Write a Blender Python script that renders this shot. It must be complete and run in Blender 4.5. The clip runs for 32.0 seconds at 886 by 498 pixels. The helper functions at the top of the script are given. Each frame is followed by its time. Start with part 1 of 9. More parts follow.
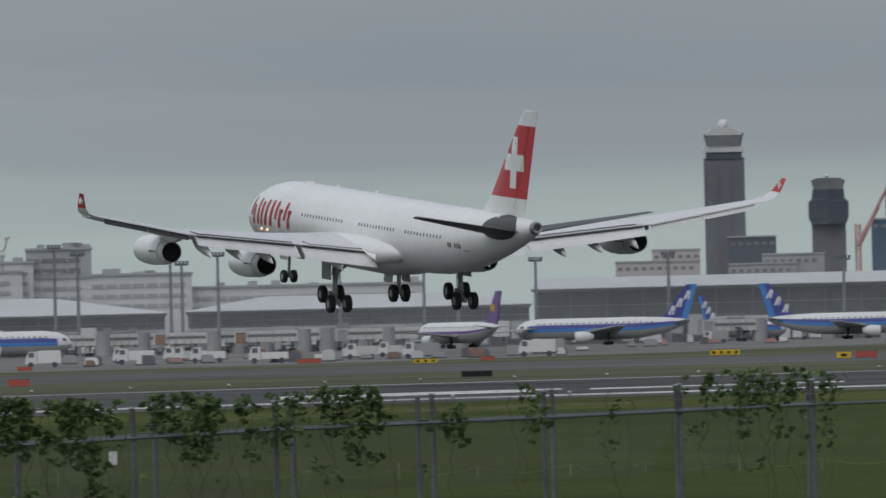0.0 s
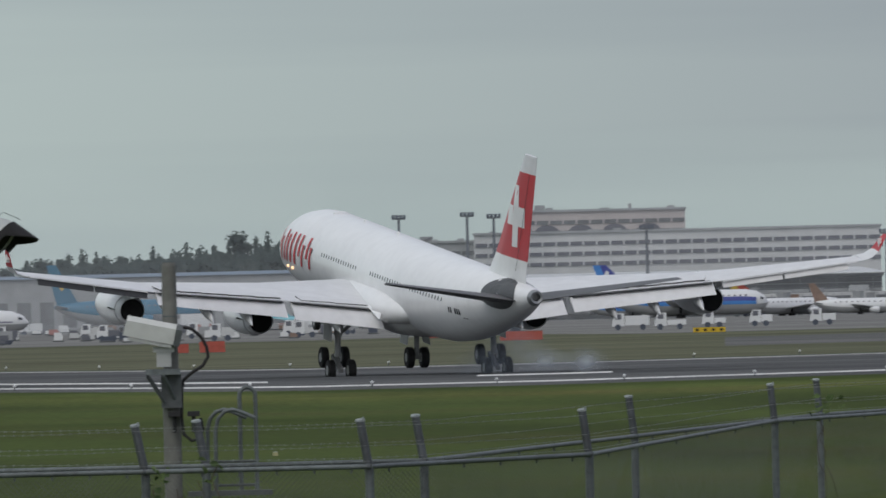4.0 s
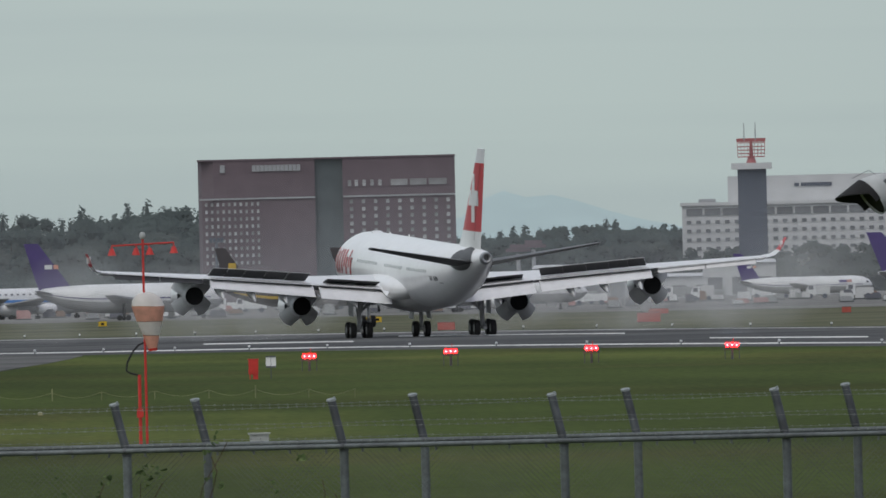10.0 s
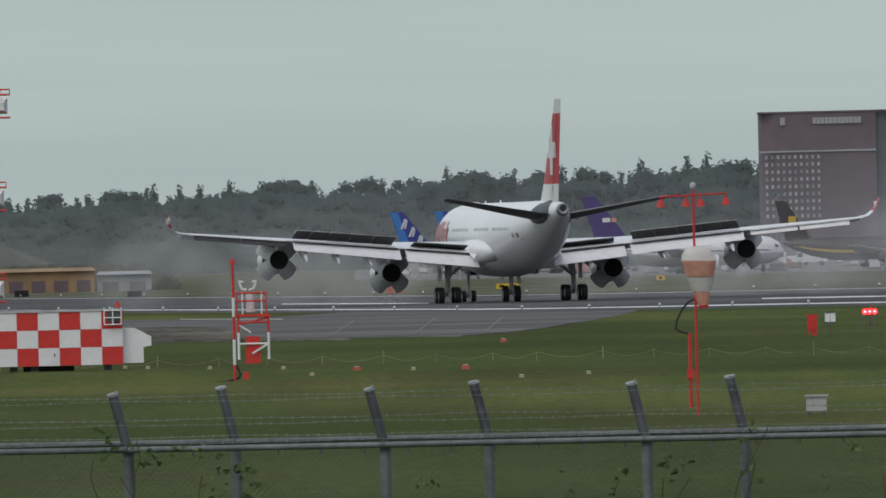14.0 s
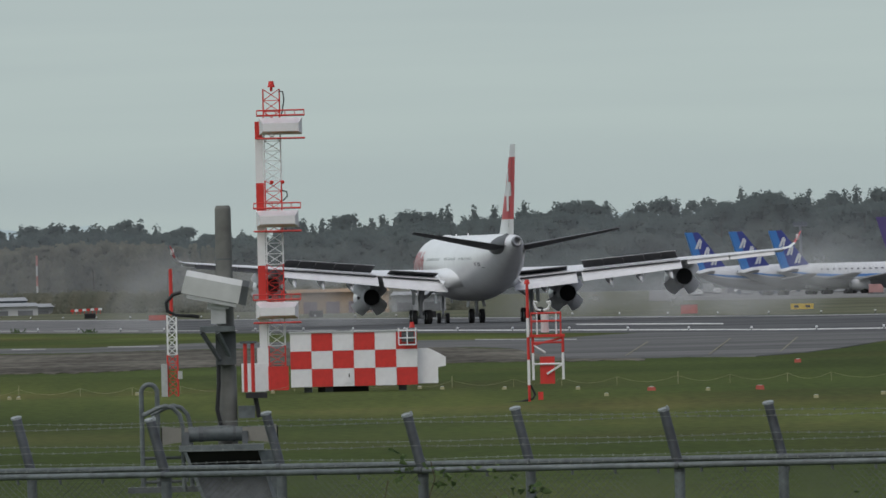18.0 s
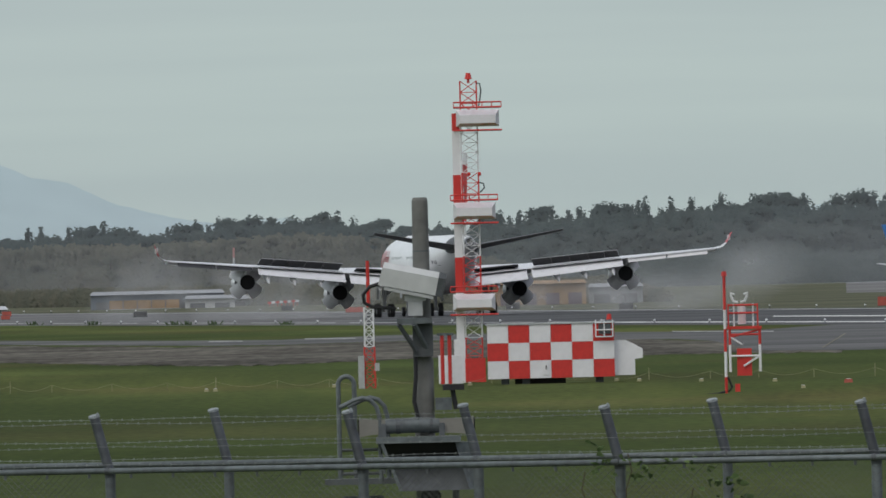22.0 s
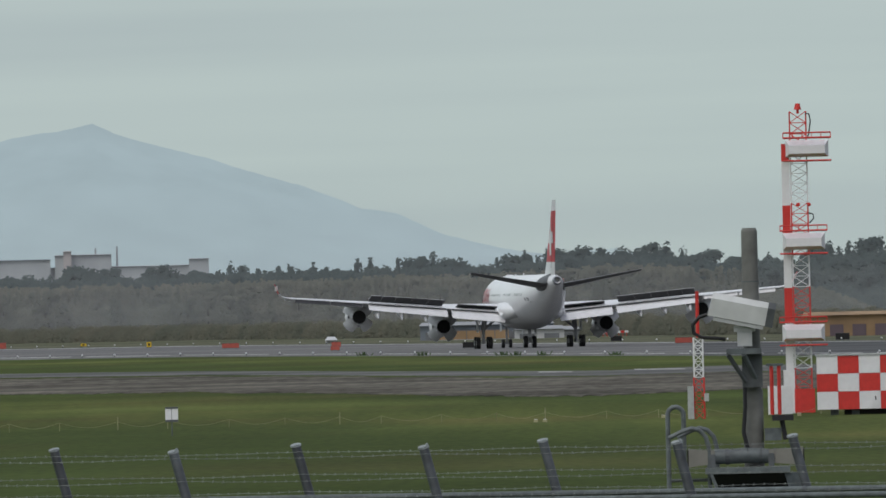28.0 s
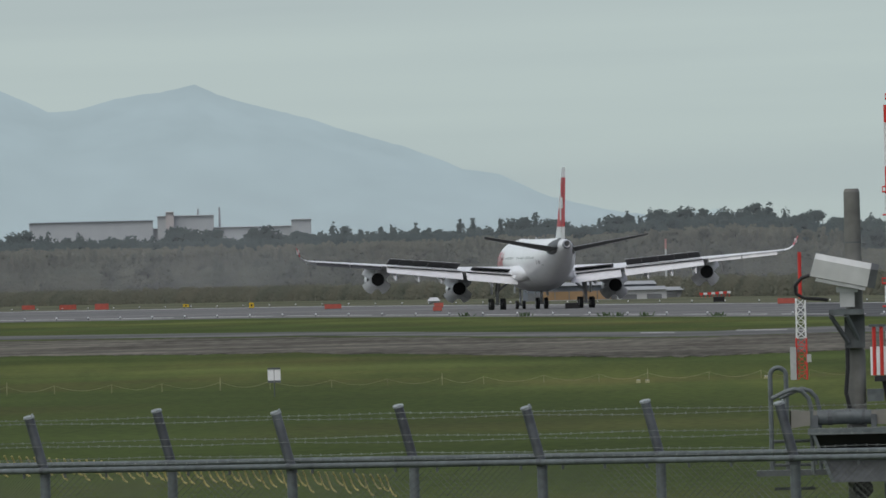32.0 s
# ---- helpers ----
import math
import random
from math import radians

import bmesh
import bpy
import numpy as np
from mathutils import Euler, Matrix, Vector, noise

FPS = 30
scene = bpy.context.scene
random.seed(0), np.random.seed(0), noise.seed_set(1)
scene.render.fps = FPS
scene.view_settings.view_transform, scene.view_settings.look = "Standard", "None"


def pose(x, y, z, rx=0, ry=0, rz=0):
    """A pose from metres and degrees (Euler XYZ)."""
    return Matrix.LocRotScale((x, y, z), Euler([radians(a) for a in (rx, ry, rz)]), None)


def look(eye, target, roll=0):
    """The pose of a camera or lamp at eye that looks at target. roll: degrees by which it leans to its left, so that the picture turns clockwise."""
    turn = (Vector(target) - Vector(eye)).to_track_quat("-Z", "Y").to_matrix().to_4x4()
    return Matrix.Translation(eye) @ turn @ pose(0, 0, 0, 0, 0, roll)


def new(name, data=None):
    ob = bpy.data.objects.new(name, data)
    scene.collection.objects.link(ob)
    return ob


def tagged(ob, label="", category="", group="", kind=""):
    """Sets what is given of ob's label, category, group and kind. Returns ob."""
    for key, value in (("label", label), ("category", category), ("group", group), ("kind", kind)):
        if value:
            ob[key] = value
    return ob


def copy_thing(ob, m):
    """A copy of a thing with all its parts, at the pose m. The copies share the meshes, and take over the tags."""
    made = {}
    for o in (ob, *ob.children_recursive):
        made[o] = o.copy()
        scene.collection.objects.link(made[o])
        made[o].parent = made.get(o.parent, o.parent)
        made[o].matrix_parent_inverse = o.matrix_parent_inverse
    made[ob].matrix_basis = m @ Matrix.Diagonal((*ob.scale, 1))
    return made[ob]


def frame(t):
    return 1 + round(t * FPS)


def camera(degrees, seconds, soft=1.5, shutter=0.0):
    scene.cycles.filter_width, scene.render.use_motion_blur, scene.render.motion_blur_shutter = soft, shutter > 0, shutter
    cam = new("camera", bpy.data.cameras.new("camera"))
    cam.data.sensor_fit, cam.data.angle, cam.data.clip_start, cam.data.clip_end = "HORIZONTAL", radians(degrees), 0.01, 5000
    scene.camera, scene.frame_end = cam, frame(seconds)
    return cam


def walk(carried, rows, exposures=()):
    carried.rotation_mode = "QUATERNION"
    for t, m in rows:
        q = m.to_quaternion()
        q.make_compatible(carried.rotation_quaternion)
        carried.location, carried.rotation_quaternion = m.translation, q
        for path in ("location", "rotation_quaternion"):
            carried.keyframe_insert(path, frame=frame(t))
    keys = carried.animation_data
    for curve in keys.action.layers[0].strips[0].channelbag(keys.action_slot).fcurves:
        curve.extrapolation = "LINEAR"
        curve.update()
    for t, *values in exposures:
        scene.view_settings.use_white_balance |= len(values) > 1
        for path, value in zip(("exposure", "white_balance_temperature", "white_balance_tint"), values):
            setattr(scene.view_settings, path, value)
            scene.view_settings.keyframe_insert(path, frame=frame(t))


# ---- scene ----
CAMERA_ROWS = [
    (0.0, 5595.4, 132.5),
    (0.5, 5319.9, 121.2),
    (1.0, 5039.9, 125.5),
    (1.5, 4743.3, 96.4),
    (2.0, 4463.4, 120.1),
    (2.5, 4161.9, 145.6),
    (4.5, 3258.8, 59.7),
    (5.0, 2969.6, 41.2),
    (5.5, 2747.4, 44.8),
    (6.0, 2540.8, 78.3),
    (6.5, 2354.8, 86.8),
    (7.0, 2212.0, 85.6),
    (7.5, 2073.3, 84.5),
    (8.0, 1967.5, 69.2),
    (8.5, 1832.2, 57.1),
    (9.0, 1727.9, 35.8),
    (9.5, 1646.5, 46.2),
    (10.0, 1581.8, 50.7),
    (10.5, 1504.3, 42.2),
    (11.0, 1411.2, 32.6),
    (11.5, 1280.7, -3.2),
    (12.0, 1150.9, -8.4),
    (12.5, 975.0, -11.6),
    (13.0, 830.8, -6.5),
    (13.5, 676.0, -7.8),
    (14.0, 587.3, -8.6),
    (14.5, 512.9, -12.4),
    (16.5, 282.3, 46.4),
    (17.0, 229.3, 65.2),
    (17.5, 118.6, 37.5),
    (18.0, 67.2, 39.7),
    (18.5, 39.2, 42.6),
    (19.0, 0.0, 41.0),
    (19.5, -43.4, 32.7),
    (20.0, -98.4, 27.1),
    (20.5, -139.3, 24.8),
    (21.0, -178.7, 26.3),
    (21.5, -212.5, 29.3),
    (22.0, -281.6, 33.7),
    (22.5, -342.6, 33.2),
    (23.0, -433.2, 34.4),
    (23.5, -492.4, 36.6),
    (24.0, -567.0, 40.4),
    (24.5, -623.6, 44.8),
    (25.0, -683.6, 44.3),
    (25.5, -730.7, 37.2),
    (27.5, -852.8, 51.1),
    (28.0, -863.0, 101.6),
    (28.5, -870.7, 106.6),
    (29.0, -884.2, 83.0),
    (29.5, -893.3, 74.5),
    (30.0, -912.3, 65.6),
    (30.5, -942.9, 58.2),
    (31.0, -979.1, 52.2),
    (31.5, -1015.7, 42.9),
    (32.0, -1045.9, 36.5),
]
JET_ROWS = [
    (0.0, 1708, 5513.6, 6.85, 4.00, -11.917),
    (0.5, 1669, 5245.3, 5.35, 4.75, -11.399),
    (1.0, 1630, 4981.1, 4.02, 5.35, -10.915),
    (1.5, 1588, 4712.1, 3.15, 5.80, -10.472),
    (2.0, 1545, 4448.0, 2.60, 6.00, -10.056),
    (2.5, 1502, 4189.5, 2.10, 6.20, -9.786),
    (4.5, 1415, 3259.2, 0.35, 5.60, -8.793),
    (5.0, 1446, 3046.6, 0.50, 5.20, -8.566),
    (5.5, 1485, 2846.5, 0.45, 4.70, -8.494),
    (6.0, 1535, 2655.3, 0.20, 4.10, -8.425),
    (6.5, 1575, 2483.5, 0.00, 3.80, -8.342),
    (7.0, 1615, 2323.4, 0.00, 3.50, -8.255),
    (7.5, 1650, 2170.9, 0.00, 3.30, -8.222),
    (8.0, 1685, 2029.1, 0.00, 3.10, -8.186),
    (8.5, 1735, 1895.6, 0.00, 2.95, -8.155),
    (9.0, 1785, 1766.9, 0.00, 2.80, -8.126),
    (9.5, 1805, 1652.3, 0.00, 2.50, -8.018),
    (10.0, 1825, 1539.2, 0.00, 2.00, -7.916),
    (10.5, 1810, 1432.8, 0.00, 1.30, -7.754),
    (11.0, 1735, 1319.3, 0.00, 0.50, -7.610),
    (12.0, 1672, 1093.0, 0.00, 0.00, -7.403),
    (13.0, 1735, 887.4, 0.00, 0.00, -7.247),
    (14.0, 1798, 705.8, 0.00, 0.00, -7.084),
    (14.5, 1832, 618.0, 0.00, 0.00, -7.092),
    (16.5, 1957, 316.7, 0.00, 0.00, -7.087),
    (17.0, 1988, 249.4, 0.00, 0.00, -7.081),
    (18.0, 2038, 123.7, 0.00, 0.00, -7.085),
    (19.0, 2089, 9.0, 0.00, 0.00, -7.081),
    (20.0, 2136, -99.5, 0.00, 0.00, -7.087),
    (21.0, 2183, -200.9, 0.00, 0.00, -7.089),
    (22.0, 2230, -297.2, 0.00, 0.00, -7.090),
    (23.0, 2278, -385.6, 0.00, 0.00, -7.086),
    (24.0, 2319, -466.1, 0.00, 0.00, -7.091),
    (25.0, 2360, -536.2, 0.00, 0.00, -7.084),
    (25.5, 2377, -569.9, 0.00, 0.00, -7.090),
    (27.5, 2446, -688.9, 0.00, 0.00, -7.093),
    (28.0, 2464, -713.4, 0.00, 0.00, -7.087),
    (29.0, 2490, -758.0, 0.00, 0.00, -7.089),
    (30.0, 2517, -796.8, 0.00, 0.00, -7.084),
    (31.0, 2542, -836.0, 0.00, 0.00, -7.086),
    (32.0, 2567, -873.6, 0.00, 0.00, -7.086),
]


# Plan, placed to fit the camera's view: the camera is 5 m above the airfield. It first stands 34.5 m back
# and closes up to the origin between 10 and 12 s, along the bearing CLOSE, in place of a lens zoom. Bearings b
# run clockwise from +y in units of 1/38000 rad; distances in metres, from the stand that sees the place.
UNIT = 38000.0
CLOSE = 1378.0
BACK = Vector((-34.5 * math.sin(CLOSE / UNIT), -34.5 * math.cos(CLOSE / UNIT), 0.0))


def eye_at(t):
    return BACK * (1.0 - float(np.interp(t, [10.0, 10.5, 11.0, 11.5, 12.0], [0.0, 0.08, 0.52, 0.95, 1.0]))) + Vector((0, 0, 5.0))


def spot(b, d, z=0.0):
    """The place at bearing b and distance d: from the first stand to the right of CLOSE, from the second to its left."""
    k = float(b > CLOSE) if d < 400 else min(1.0, max(0.0, (b - 1000) / 800))
    k = k * k * (3 - 2 * k)
    return Vector((BACK.x * k + d * math.sin(b / UNIT), BACK.y * k + d * math.cos(b / UNIT), z))


def seen_at(t, b, d, z=0.0):
    """The place at bearing b and distance d from where the camera is at t seconds."""
    e = eye_at(t)
    return Vector((e.x + d * math.sin(b / UNIT), e.y + d * math.cos(b / UNIT), z))


def up(v, d):
    """Height above the field of what is seen v units above the horizon at distance d."""
    return 5.0 + v * d / UNIT


def aim(t, b, v):
    return look(eye_at(t), seen_at(t, b, 1000.0, 5.0 + 1000 * v / UNIT), -1.375)


cam = camera(2.3636, 32.0, soft=1.6, shutter=0.22)
walk(cam, [(t, aim(t, b, v)) for t, b, v in CAMERA_ROWS], [(0, -0.20), (2.5, -0.13), (5.0, -0.02), (14.0, -0.02), (20.0, 0.02), (27.0, 0.07), (32.0, 0.07)])

# ---- world and sun: overcast, brighter overhead ----
world = bpy.data.worlds.new("overcast")
world.use_nodes = True
scene.world = world
wt = world.node_tree
wt.nodes.clear()


def wnode(kind, **values):
    n = wt.nodes.new(kind)
    for k, v in values.items():
        n.inputs[k].default_value = v
    return n


w_out = wt.nodes.new("ShaderNodeOutputWorld")
w_bg = wnode("ShaderNodeBackground", Strength=1.0)
w_sky = wt.nodes.new("ShaderNodeTexSky")
w_sky.sky_type = "NISHITA"
w_sky.sun_disc = False
w_sky.sun_elevation, w_sky.sun_rotation = radians(48), radians(200)
w_sky.air_density, w_sky.dust_density = 1.0, 4.0
w_co = wt.nodes.new("ShaderNodeTexCoord")
w_sep = wt.nodes.new("ShaderNodeSeparateXYZ")
w_ramp = wt.nodes.new("ShaderNodeValToRGB")
w_ramp.color_ramp.elements[0].position, w_ramp.color_ramp.elements[0].color = 0.0, (0.432, 0.515, 0.505, 1)
w_ramp.color_ramp.elements[1].position, w_ramp.color_ramp.elements[1].color = 1.0, (0.68, 0.72, 0.75, 1)
e = w_ramp.color_ramp.elements.new(0.02)
e.color = (0.435, 0.517, 0.518, 1)
e = w_ramp.color_ramp.elements.new(0.25)
e.color = (0.52, 0.572, 0.605, 1)
w_map = wnode("ShaderNodeMapping")
w_map.inputs["Scale"].default_value = (9.0, 9.0, 170.0)
w_noise = wnode("ShaderNodeTexNoise", Scale=1.0, Detail=4.0, Roughness=0.5)
w_cl = wt.nodes.new("ShaderNodeValToRGB")
w_cl.color_ramp.elements[0].position, w_cl.color_ramp.elements[0].color = 0.35, (0.80, 0.80, 0.84, 1)
w_cl.color_ramp.elements[1].position, w_cl.color_ramp.elements[1].color = 0.62, (1.05, 1.04, 1.02, 1)
w_mul = wt.nodes.new("ShaderNodeMix")
w_mul.data_type, w_mul.blend_type = "RGBA", "MULTIPLY"
w_mul.inputs[0].default_value = 0.55
w_mix = wt.nodes.new("ShaderNodeMix")
w_mix.data_type = "RGBA"
w_mix.inputs[0].default_value = 0.04
wl = wt.links.new
wl(w_co.outputs["Generated"], w_sep.inputs[0])
wl(w_sep.outputs["Z"], w_ramp.inputs[0])
wl(w_co.outputs["Generated"], w_map.inputs[0])
wl(w_map.outputs[0], w_noise.inputs["Vector"])
wl(w_noise.outputs[0], w_cl.inputs[0])
wl(w_ramp.outputs[0], w_mul.inputs[6])
wl(w_cl.outputs[0], w_mul.inputs[7])
wl(w_mul.outputs[2], w_mix.inputs[6])
wl(w_sky.outputs[0], w_mix.inputs[7])
# a heavier cloud bank towards the terminal side, higher up
w_cx = wnode("ShaderNodeMapRange")
w_cx.inputs[1].default_value, w_cx.inputs[2].default_value = 0.045, 0.15
w_cz = wnode("ShaderNodeMapRange")
w_cz.inputs[1].default_value, w_cz.inputs[2].default_value = 0.0025, 0.0085
w_cz.interpolation_type = w_cx.interpolation_type = "SMOOTHSTEP"
w_cm = wt.nodes.new("ShaderNodeMath")
w_cm.operation = "MULTIPLY"
w_n2 = wnode("ShaderNodeTexNoise", Scale=1.0, Detail=3.0)
w_m2 = wnode("ShaderNodeMapping")
w_m2.inputs["Scale"].default_value = (14.0, 14.0, 260.0)
w_ad = wt.nodes.new("ShaderNodeMath")
w_ad.operation = "MULTIPLY_ADD"
w_ad.inputs[1].default_value, w_ad.inputs[2].default_value = 0.006, -0.003
w_az = wt.nodes.new("ShaderNodeMath")
w_az.operation = "ADD"
w_dk = wt.nodes.new("ShaderNodeMix")
w_dk.data_type, w_dk.blend_type = "RGBA", "MULTIPLY"
w_dk.inputs[7].default_value = (0.70, 0.67, 0.74, 1)
wl(w_sep.outputs["X"], w_cx.inputs[0])
wl(w_co.outputs["Generated"], w_m2.inputs[0])
wl(w_m2.outputs[0], w_n2.inputs["Vector"])
wl(w_n2.outputs[0], w_ad.inputs[0])
wl(w_sep.outputs["Z"], w_az.inputs[0])
wl(w_ad.outputs[0], w_az.inputs[1])
wl(w_az.outputs[0], w_cz.inputs[0])
wl(w_cx.outputs[0], w_cm.inputs[0])
wl(w_cz.outputs[0], w_cm.inputs[1])
wl(w_cm.outputs[0], w_dk.inputs[0])
wl(w_mix.outputs[2], w_dk.inputs[6])
wl(w_dk.outputs[2], w_bg.inputs[0])
wl(w_bg.outputs[0], w_out.inputs[0])

sun = new("sun", bpy.data.lights.new("sun", "SUN"))
sun.data.energy, sun.data.angle, sun.data.color = 0.45, radians(25), (1.0, 0.97, 0.93)
sun.matrix_world = look((0, 0, 0), (0.35, 0.55, -0.9))


# ---- materials ----
def mat(name, color, rough=0.6, metal=0.0, vary=0.12, grain=3.0, coarse=0.25, bump=0.0, emit=None, rnd=0.0, coat=0.0, stretch=(1, 1, 1)):
    """Paint, metal, concrete and the like: a base colour with variation at two scales, in metres."""
    m = bpy.data.materials.new(name)
    m.use_nodes = True
    nt = m.node_tree
    p = nt.nodes["Principled BSDF"]
    p.inputs["Roughness"].default_value = rough
    p.inputs["Metallic"].default_value = metal
    p.inputs["Coat Weight"].default_value = coat
    co = nt.nodes.new("ShaderNodeTexCoord")
    mp = nt.nodes.new("ShaderNodeMapping")
    mp.inputs["Scale"].default_value = stretch
    nt.links.new(co.outputs["Object"], mp.inputs[0])
    n1 = nt.nodes.new("ShaderNodeTexNoise")
    n1.inputs["Scale"].default_value, n1.inputs["Detail"].default_value = grain, 5.0
    n2 = nt.nodes.new("ShaderNodeTexNoise")
    n2.inputs["Scale"].default_value, n2.inputs["Detail"].default_value = coarse, 3.0
    add = nt.nodes.new("ShaderNodeMath")
    add.operation = "ADD"
    ramp = nt.nodes.new("ShaderNodeMapRange")
    ramp.inputs[1].default_value, ramp.inputs[2].default_value = 0.7, 1.3
    ramp.inputs[3].default_value, ramp.inputs[4].default_value = 1 - vary, 1 + vary
    mul = nt.nodes.new("ShaderNodeVectorMath")
    mul.operation = "SCALE"
    mul.inputs[0].default_value = color[:3]
    nt.links.new(mp.outputs[0], n1.inputs["Vector"])
    nt.links.new(mp.outputs[0], n2.inputs["Vector"])
    nt.links.new(n1.outputs[0], add.inputs[0])
    nt.links.new(n2.outputs[0], add.inputs[1])
    nt.links.new(add.outputs[0], ramp.inputs[0])
    last = ramp.outputs[0]
    if rnd:
        oi = nt.nodes.new("ShaderNodeObjectInfo")
        mr = nt.nodes.new("ShaderNodeMapRange")
        mr.inputs[3].default_value, mr.inputs[4].default_value = 1 - rnd, 1 + rnd
        mm = nt.nodes.new("ShaderNodeMath")
        mm.operation = "MULTIPLY"
        nt.links.new(oi.outputs["Random"], mr.inputs[0])
        nt.links.new(mr.outputs[0], mm.inputs[0])
        nt.links.new(last, mm.inputs[1])
        last = mm.outputs[0]
    nt.links.new(last, mul.inputs["Scale"])
    nt.links.new(mul.outputs[0], p.inputs["Base Color"])
    if bump:
        b = nt.nodes.new("ShaderNodeBump")
        b.inputs["Strength"].default_value, b.inputs["Distance"].default_value = 0.6, bump
        nt.links.new(n1.outputs[0], b.inputs["Height"])
        nt.links.new(b.outputs[0], p.inputs["Normal"])
    if emit:
        p.inputs["Emission Color"].default_value = (*emit[:3], 1)
        p.inputs["Emission Strength"].default_value = emit[3]
    return m


def two_tone(name, a, b, rough, scale, stretch=(1, 1, 1), edge=(0.4, 0.6), fine=2.0, bump=0.0, vary=0.25, grain=(1, 1, 1)):
    """Ground and leaves: two colours in patches, with fine grain on top."""
    m = mat(name, (1, 1, 1), rough, vary=vary, grain=fine, coarse=scale * 3, bump=bump, stretch=grain)
    nt = m.node_tree
    p = nt.nodes["Principled BSDF"]
    p.inputs["Specular IOR Level"].default_value = 0.03
    old = p.inputs["Base Color"].links[0].from_socket
    co = nt.nodes["Texture Coordinate"]
    mp = nt.nodes.new("ShaderNodeMapping")
    mp.inputs["Scale"].default_value = stretch
    n = nt.nodes.new("ShaderNodeTexNoise")
    n.inputs["Scale"].default_value, n.inputs["Detail"].default_value = scale, 4.0
    r = nt.nodes.new("ShaderNodeValToRGB")
    r.color_ramp.elements[0].position, r.color_ramp.elements[0].color = edge[0], (*a, 1)
    r.color_ramp.elements[1].position, r.color_ramp.elements[1].color = edge[1], (*b, 1)
    mx = nt.nodes.new("ShaderNodeVectorMath")
    mx.operation = "MULTIPLY"
    nt.links.new(co.outputs["Object"], mp.inputs[0])
    nt.links.new(mp.outputs[0], n.inputs["Vector"])
    nt.links.new(n.outputs[0], r.inputs[0])
    nt.links.new(r.outputs[0], mx.inputs[0])
    nt.links.new(old, mx.inputs[1])
    nt.links.new(mx.outputs[0], p.inputs["Base Color"])
    return m


M = {}
M["white"] = mat("white_paint", (0.76, 0.765, 0.77), 0.32, vary=0.05, grain=1.2, coarse=0.15, coat=0.25)
M["wingskin"] = mat("wing_grey_white", (0.66, 0.67, 0.68), 0.38, vary=0.08, grain=1.5, coarse=0.3)
# bare dark plate and seams; also stands for wing shade, put into the colour
M["wingdark"] = mat("bare_and_shade_dark", (0.05, 0.052, 0.055), 0.5, vary=0.25, grain=2.0)
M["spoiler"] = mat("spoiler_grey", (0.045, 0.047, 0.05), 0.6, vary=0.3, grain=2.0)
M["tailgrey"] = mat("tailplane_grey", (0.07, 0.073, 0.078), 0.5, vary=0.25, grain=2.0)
M["red"] = mat("red_paint", (0.46, 0.012, 0.022), 0.45, vary=0.06, grain=1.0)
M["black"] = mat("black_rubber", (0.012, 0.012, 0.013), 0.75, vary=0.3, grain=8.0)
M["soot"] = mat("soot_and_shade_black", (0.010, 0.010, 0.011), 0.85, vary=0.4, grain=4.0)
M["metal"] = mat("grey_metal", (0.32, 0.33, 0.34), 0.42, metal=0.7, vary=0.2, grain=6.0)
M["gearpaint"] = mat("gear_grey", (0.36, 0.37, 0.38), 0.5, vary=0.2, grain=6.0)
M["pane"] = mat("cabin_window", (0.03, 0.035, 0.045), 0.12, vary=0.2)
M["lampwarm"] = mat("warm_lamp", (0.9, 0.6, 0.3), 0.3, emit=(1.0, 0.62, 0.35, 1.3))
M["lampred"] = mat("red_lamp", (0.8, 0.05, 0.05), 0.3, emit=(1.0, 0.012, 0.02, 9.0))
M["lampredglow"] = mat("red_lamp_core", (0.9, 0.5, 0.5), 0.3, emit=(1.0, 0.10, 0.10, 16.0))
M["galv"] = mat("galvanised_steel", (0.112, 0.130, 0.134), 0.55, metal=0.2, vary=0.34, grain=14.0, coarse=2.5, rnd=0.12)
M["galvdark"] = mat("weathered_steel", (0.085, 0.095, 0.10), 0.6, metal=0.1, vary=0.3, grain=12.0, coarse=2.0, rnd=0.12)
# post arms' underside shade put into the colour; also a cabinet panel
M["galvslate"] = mat("dark_shade_steel", (0.058, 0.066, 0.072), 0.5, metal=0.2, vary=0.45, grain=10.0, coarse=2.5, rnd=0.2)
M["wirepale"] = mat("pale_barbed_wire", (0.19, 0.205, 0.20), 0.5, metal=0.2, vary=0.4, grain=9.0)
M["galvwire"] = mat("zinc_wire", (0.095, 0.105, 0.095), 0.6, metal=0.1, vary=0.3, grain=12.0, coarse=2.0)
M["capwhite"] = mat("bleached_cap", (0.25, 0.28, 0.285), 0.6, vary=0.25, grain=20.0)
M["concrete"] = mat("grey_concrete", (0.155, 0.158, 0.145), 0.85, vary=0.25, grain=9.0, coarse=1.2, bump=0.004)
M["armsteel"] = mat("pale_perforated_steel", (0.205, 0.218, 0.212), 0.6, metal=0.1, vary=0.3, grain=12.0, coarse=2.0)
M["boxgrey"] = mat("grey_white_housing", (0.40, 0.42, 0.415), 0.5, vary=0.14, grain=7.0, coarse=1.0)
M["orangered"] = mat("signal_red", (0.58, 0.032, 0.024), 0.55, vary=0.15, grain=4.0)
M["sigwhite"] = mat("signal_white", (0.76, 0.77, 0.78), 0.5, vary=0.06, grain=4.0, coarse=0.6)
M["salmon"] = mat("faded_orange", (0.80, 0.46, 0.35), 0.8, vary=0.2, grain=5.0)
M["yellow"] = mat("sign_yellow", (0.62, 0.42, 0.02), 0.6, vary=0.12)
M["cable"] = mat("black_cable", (0.012, 0.012, 0.014), 0.6, vary=0.2)
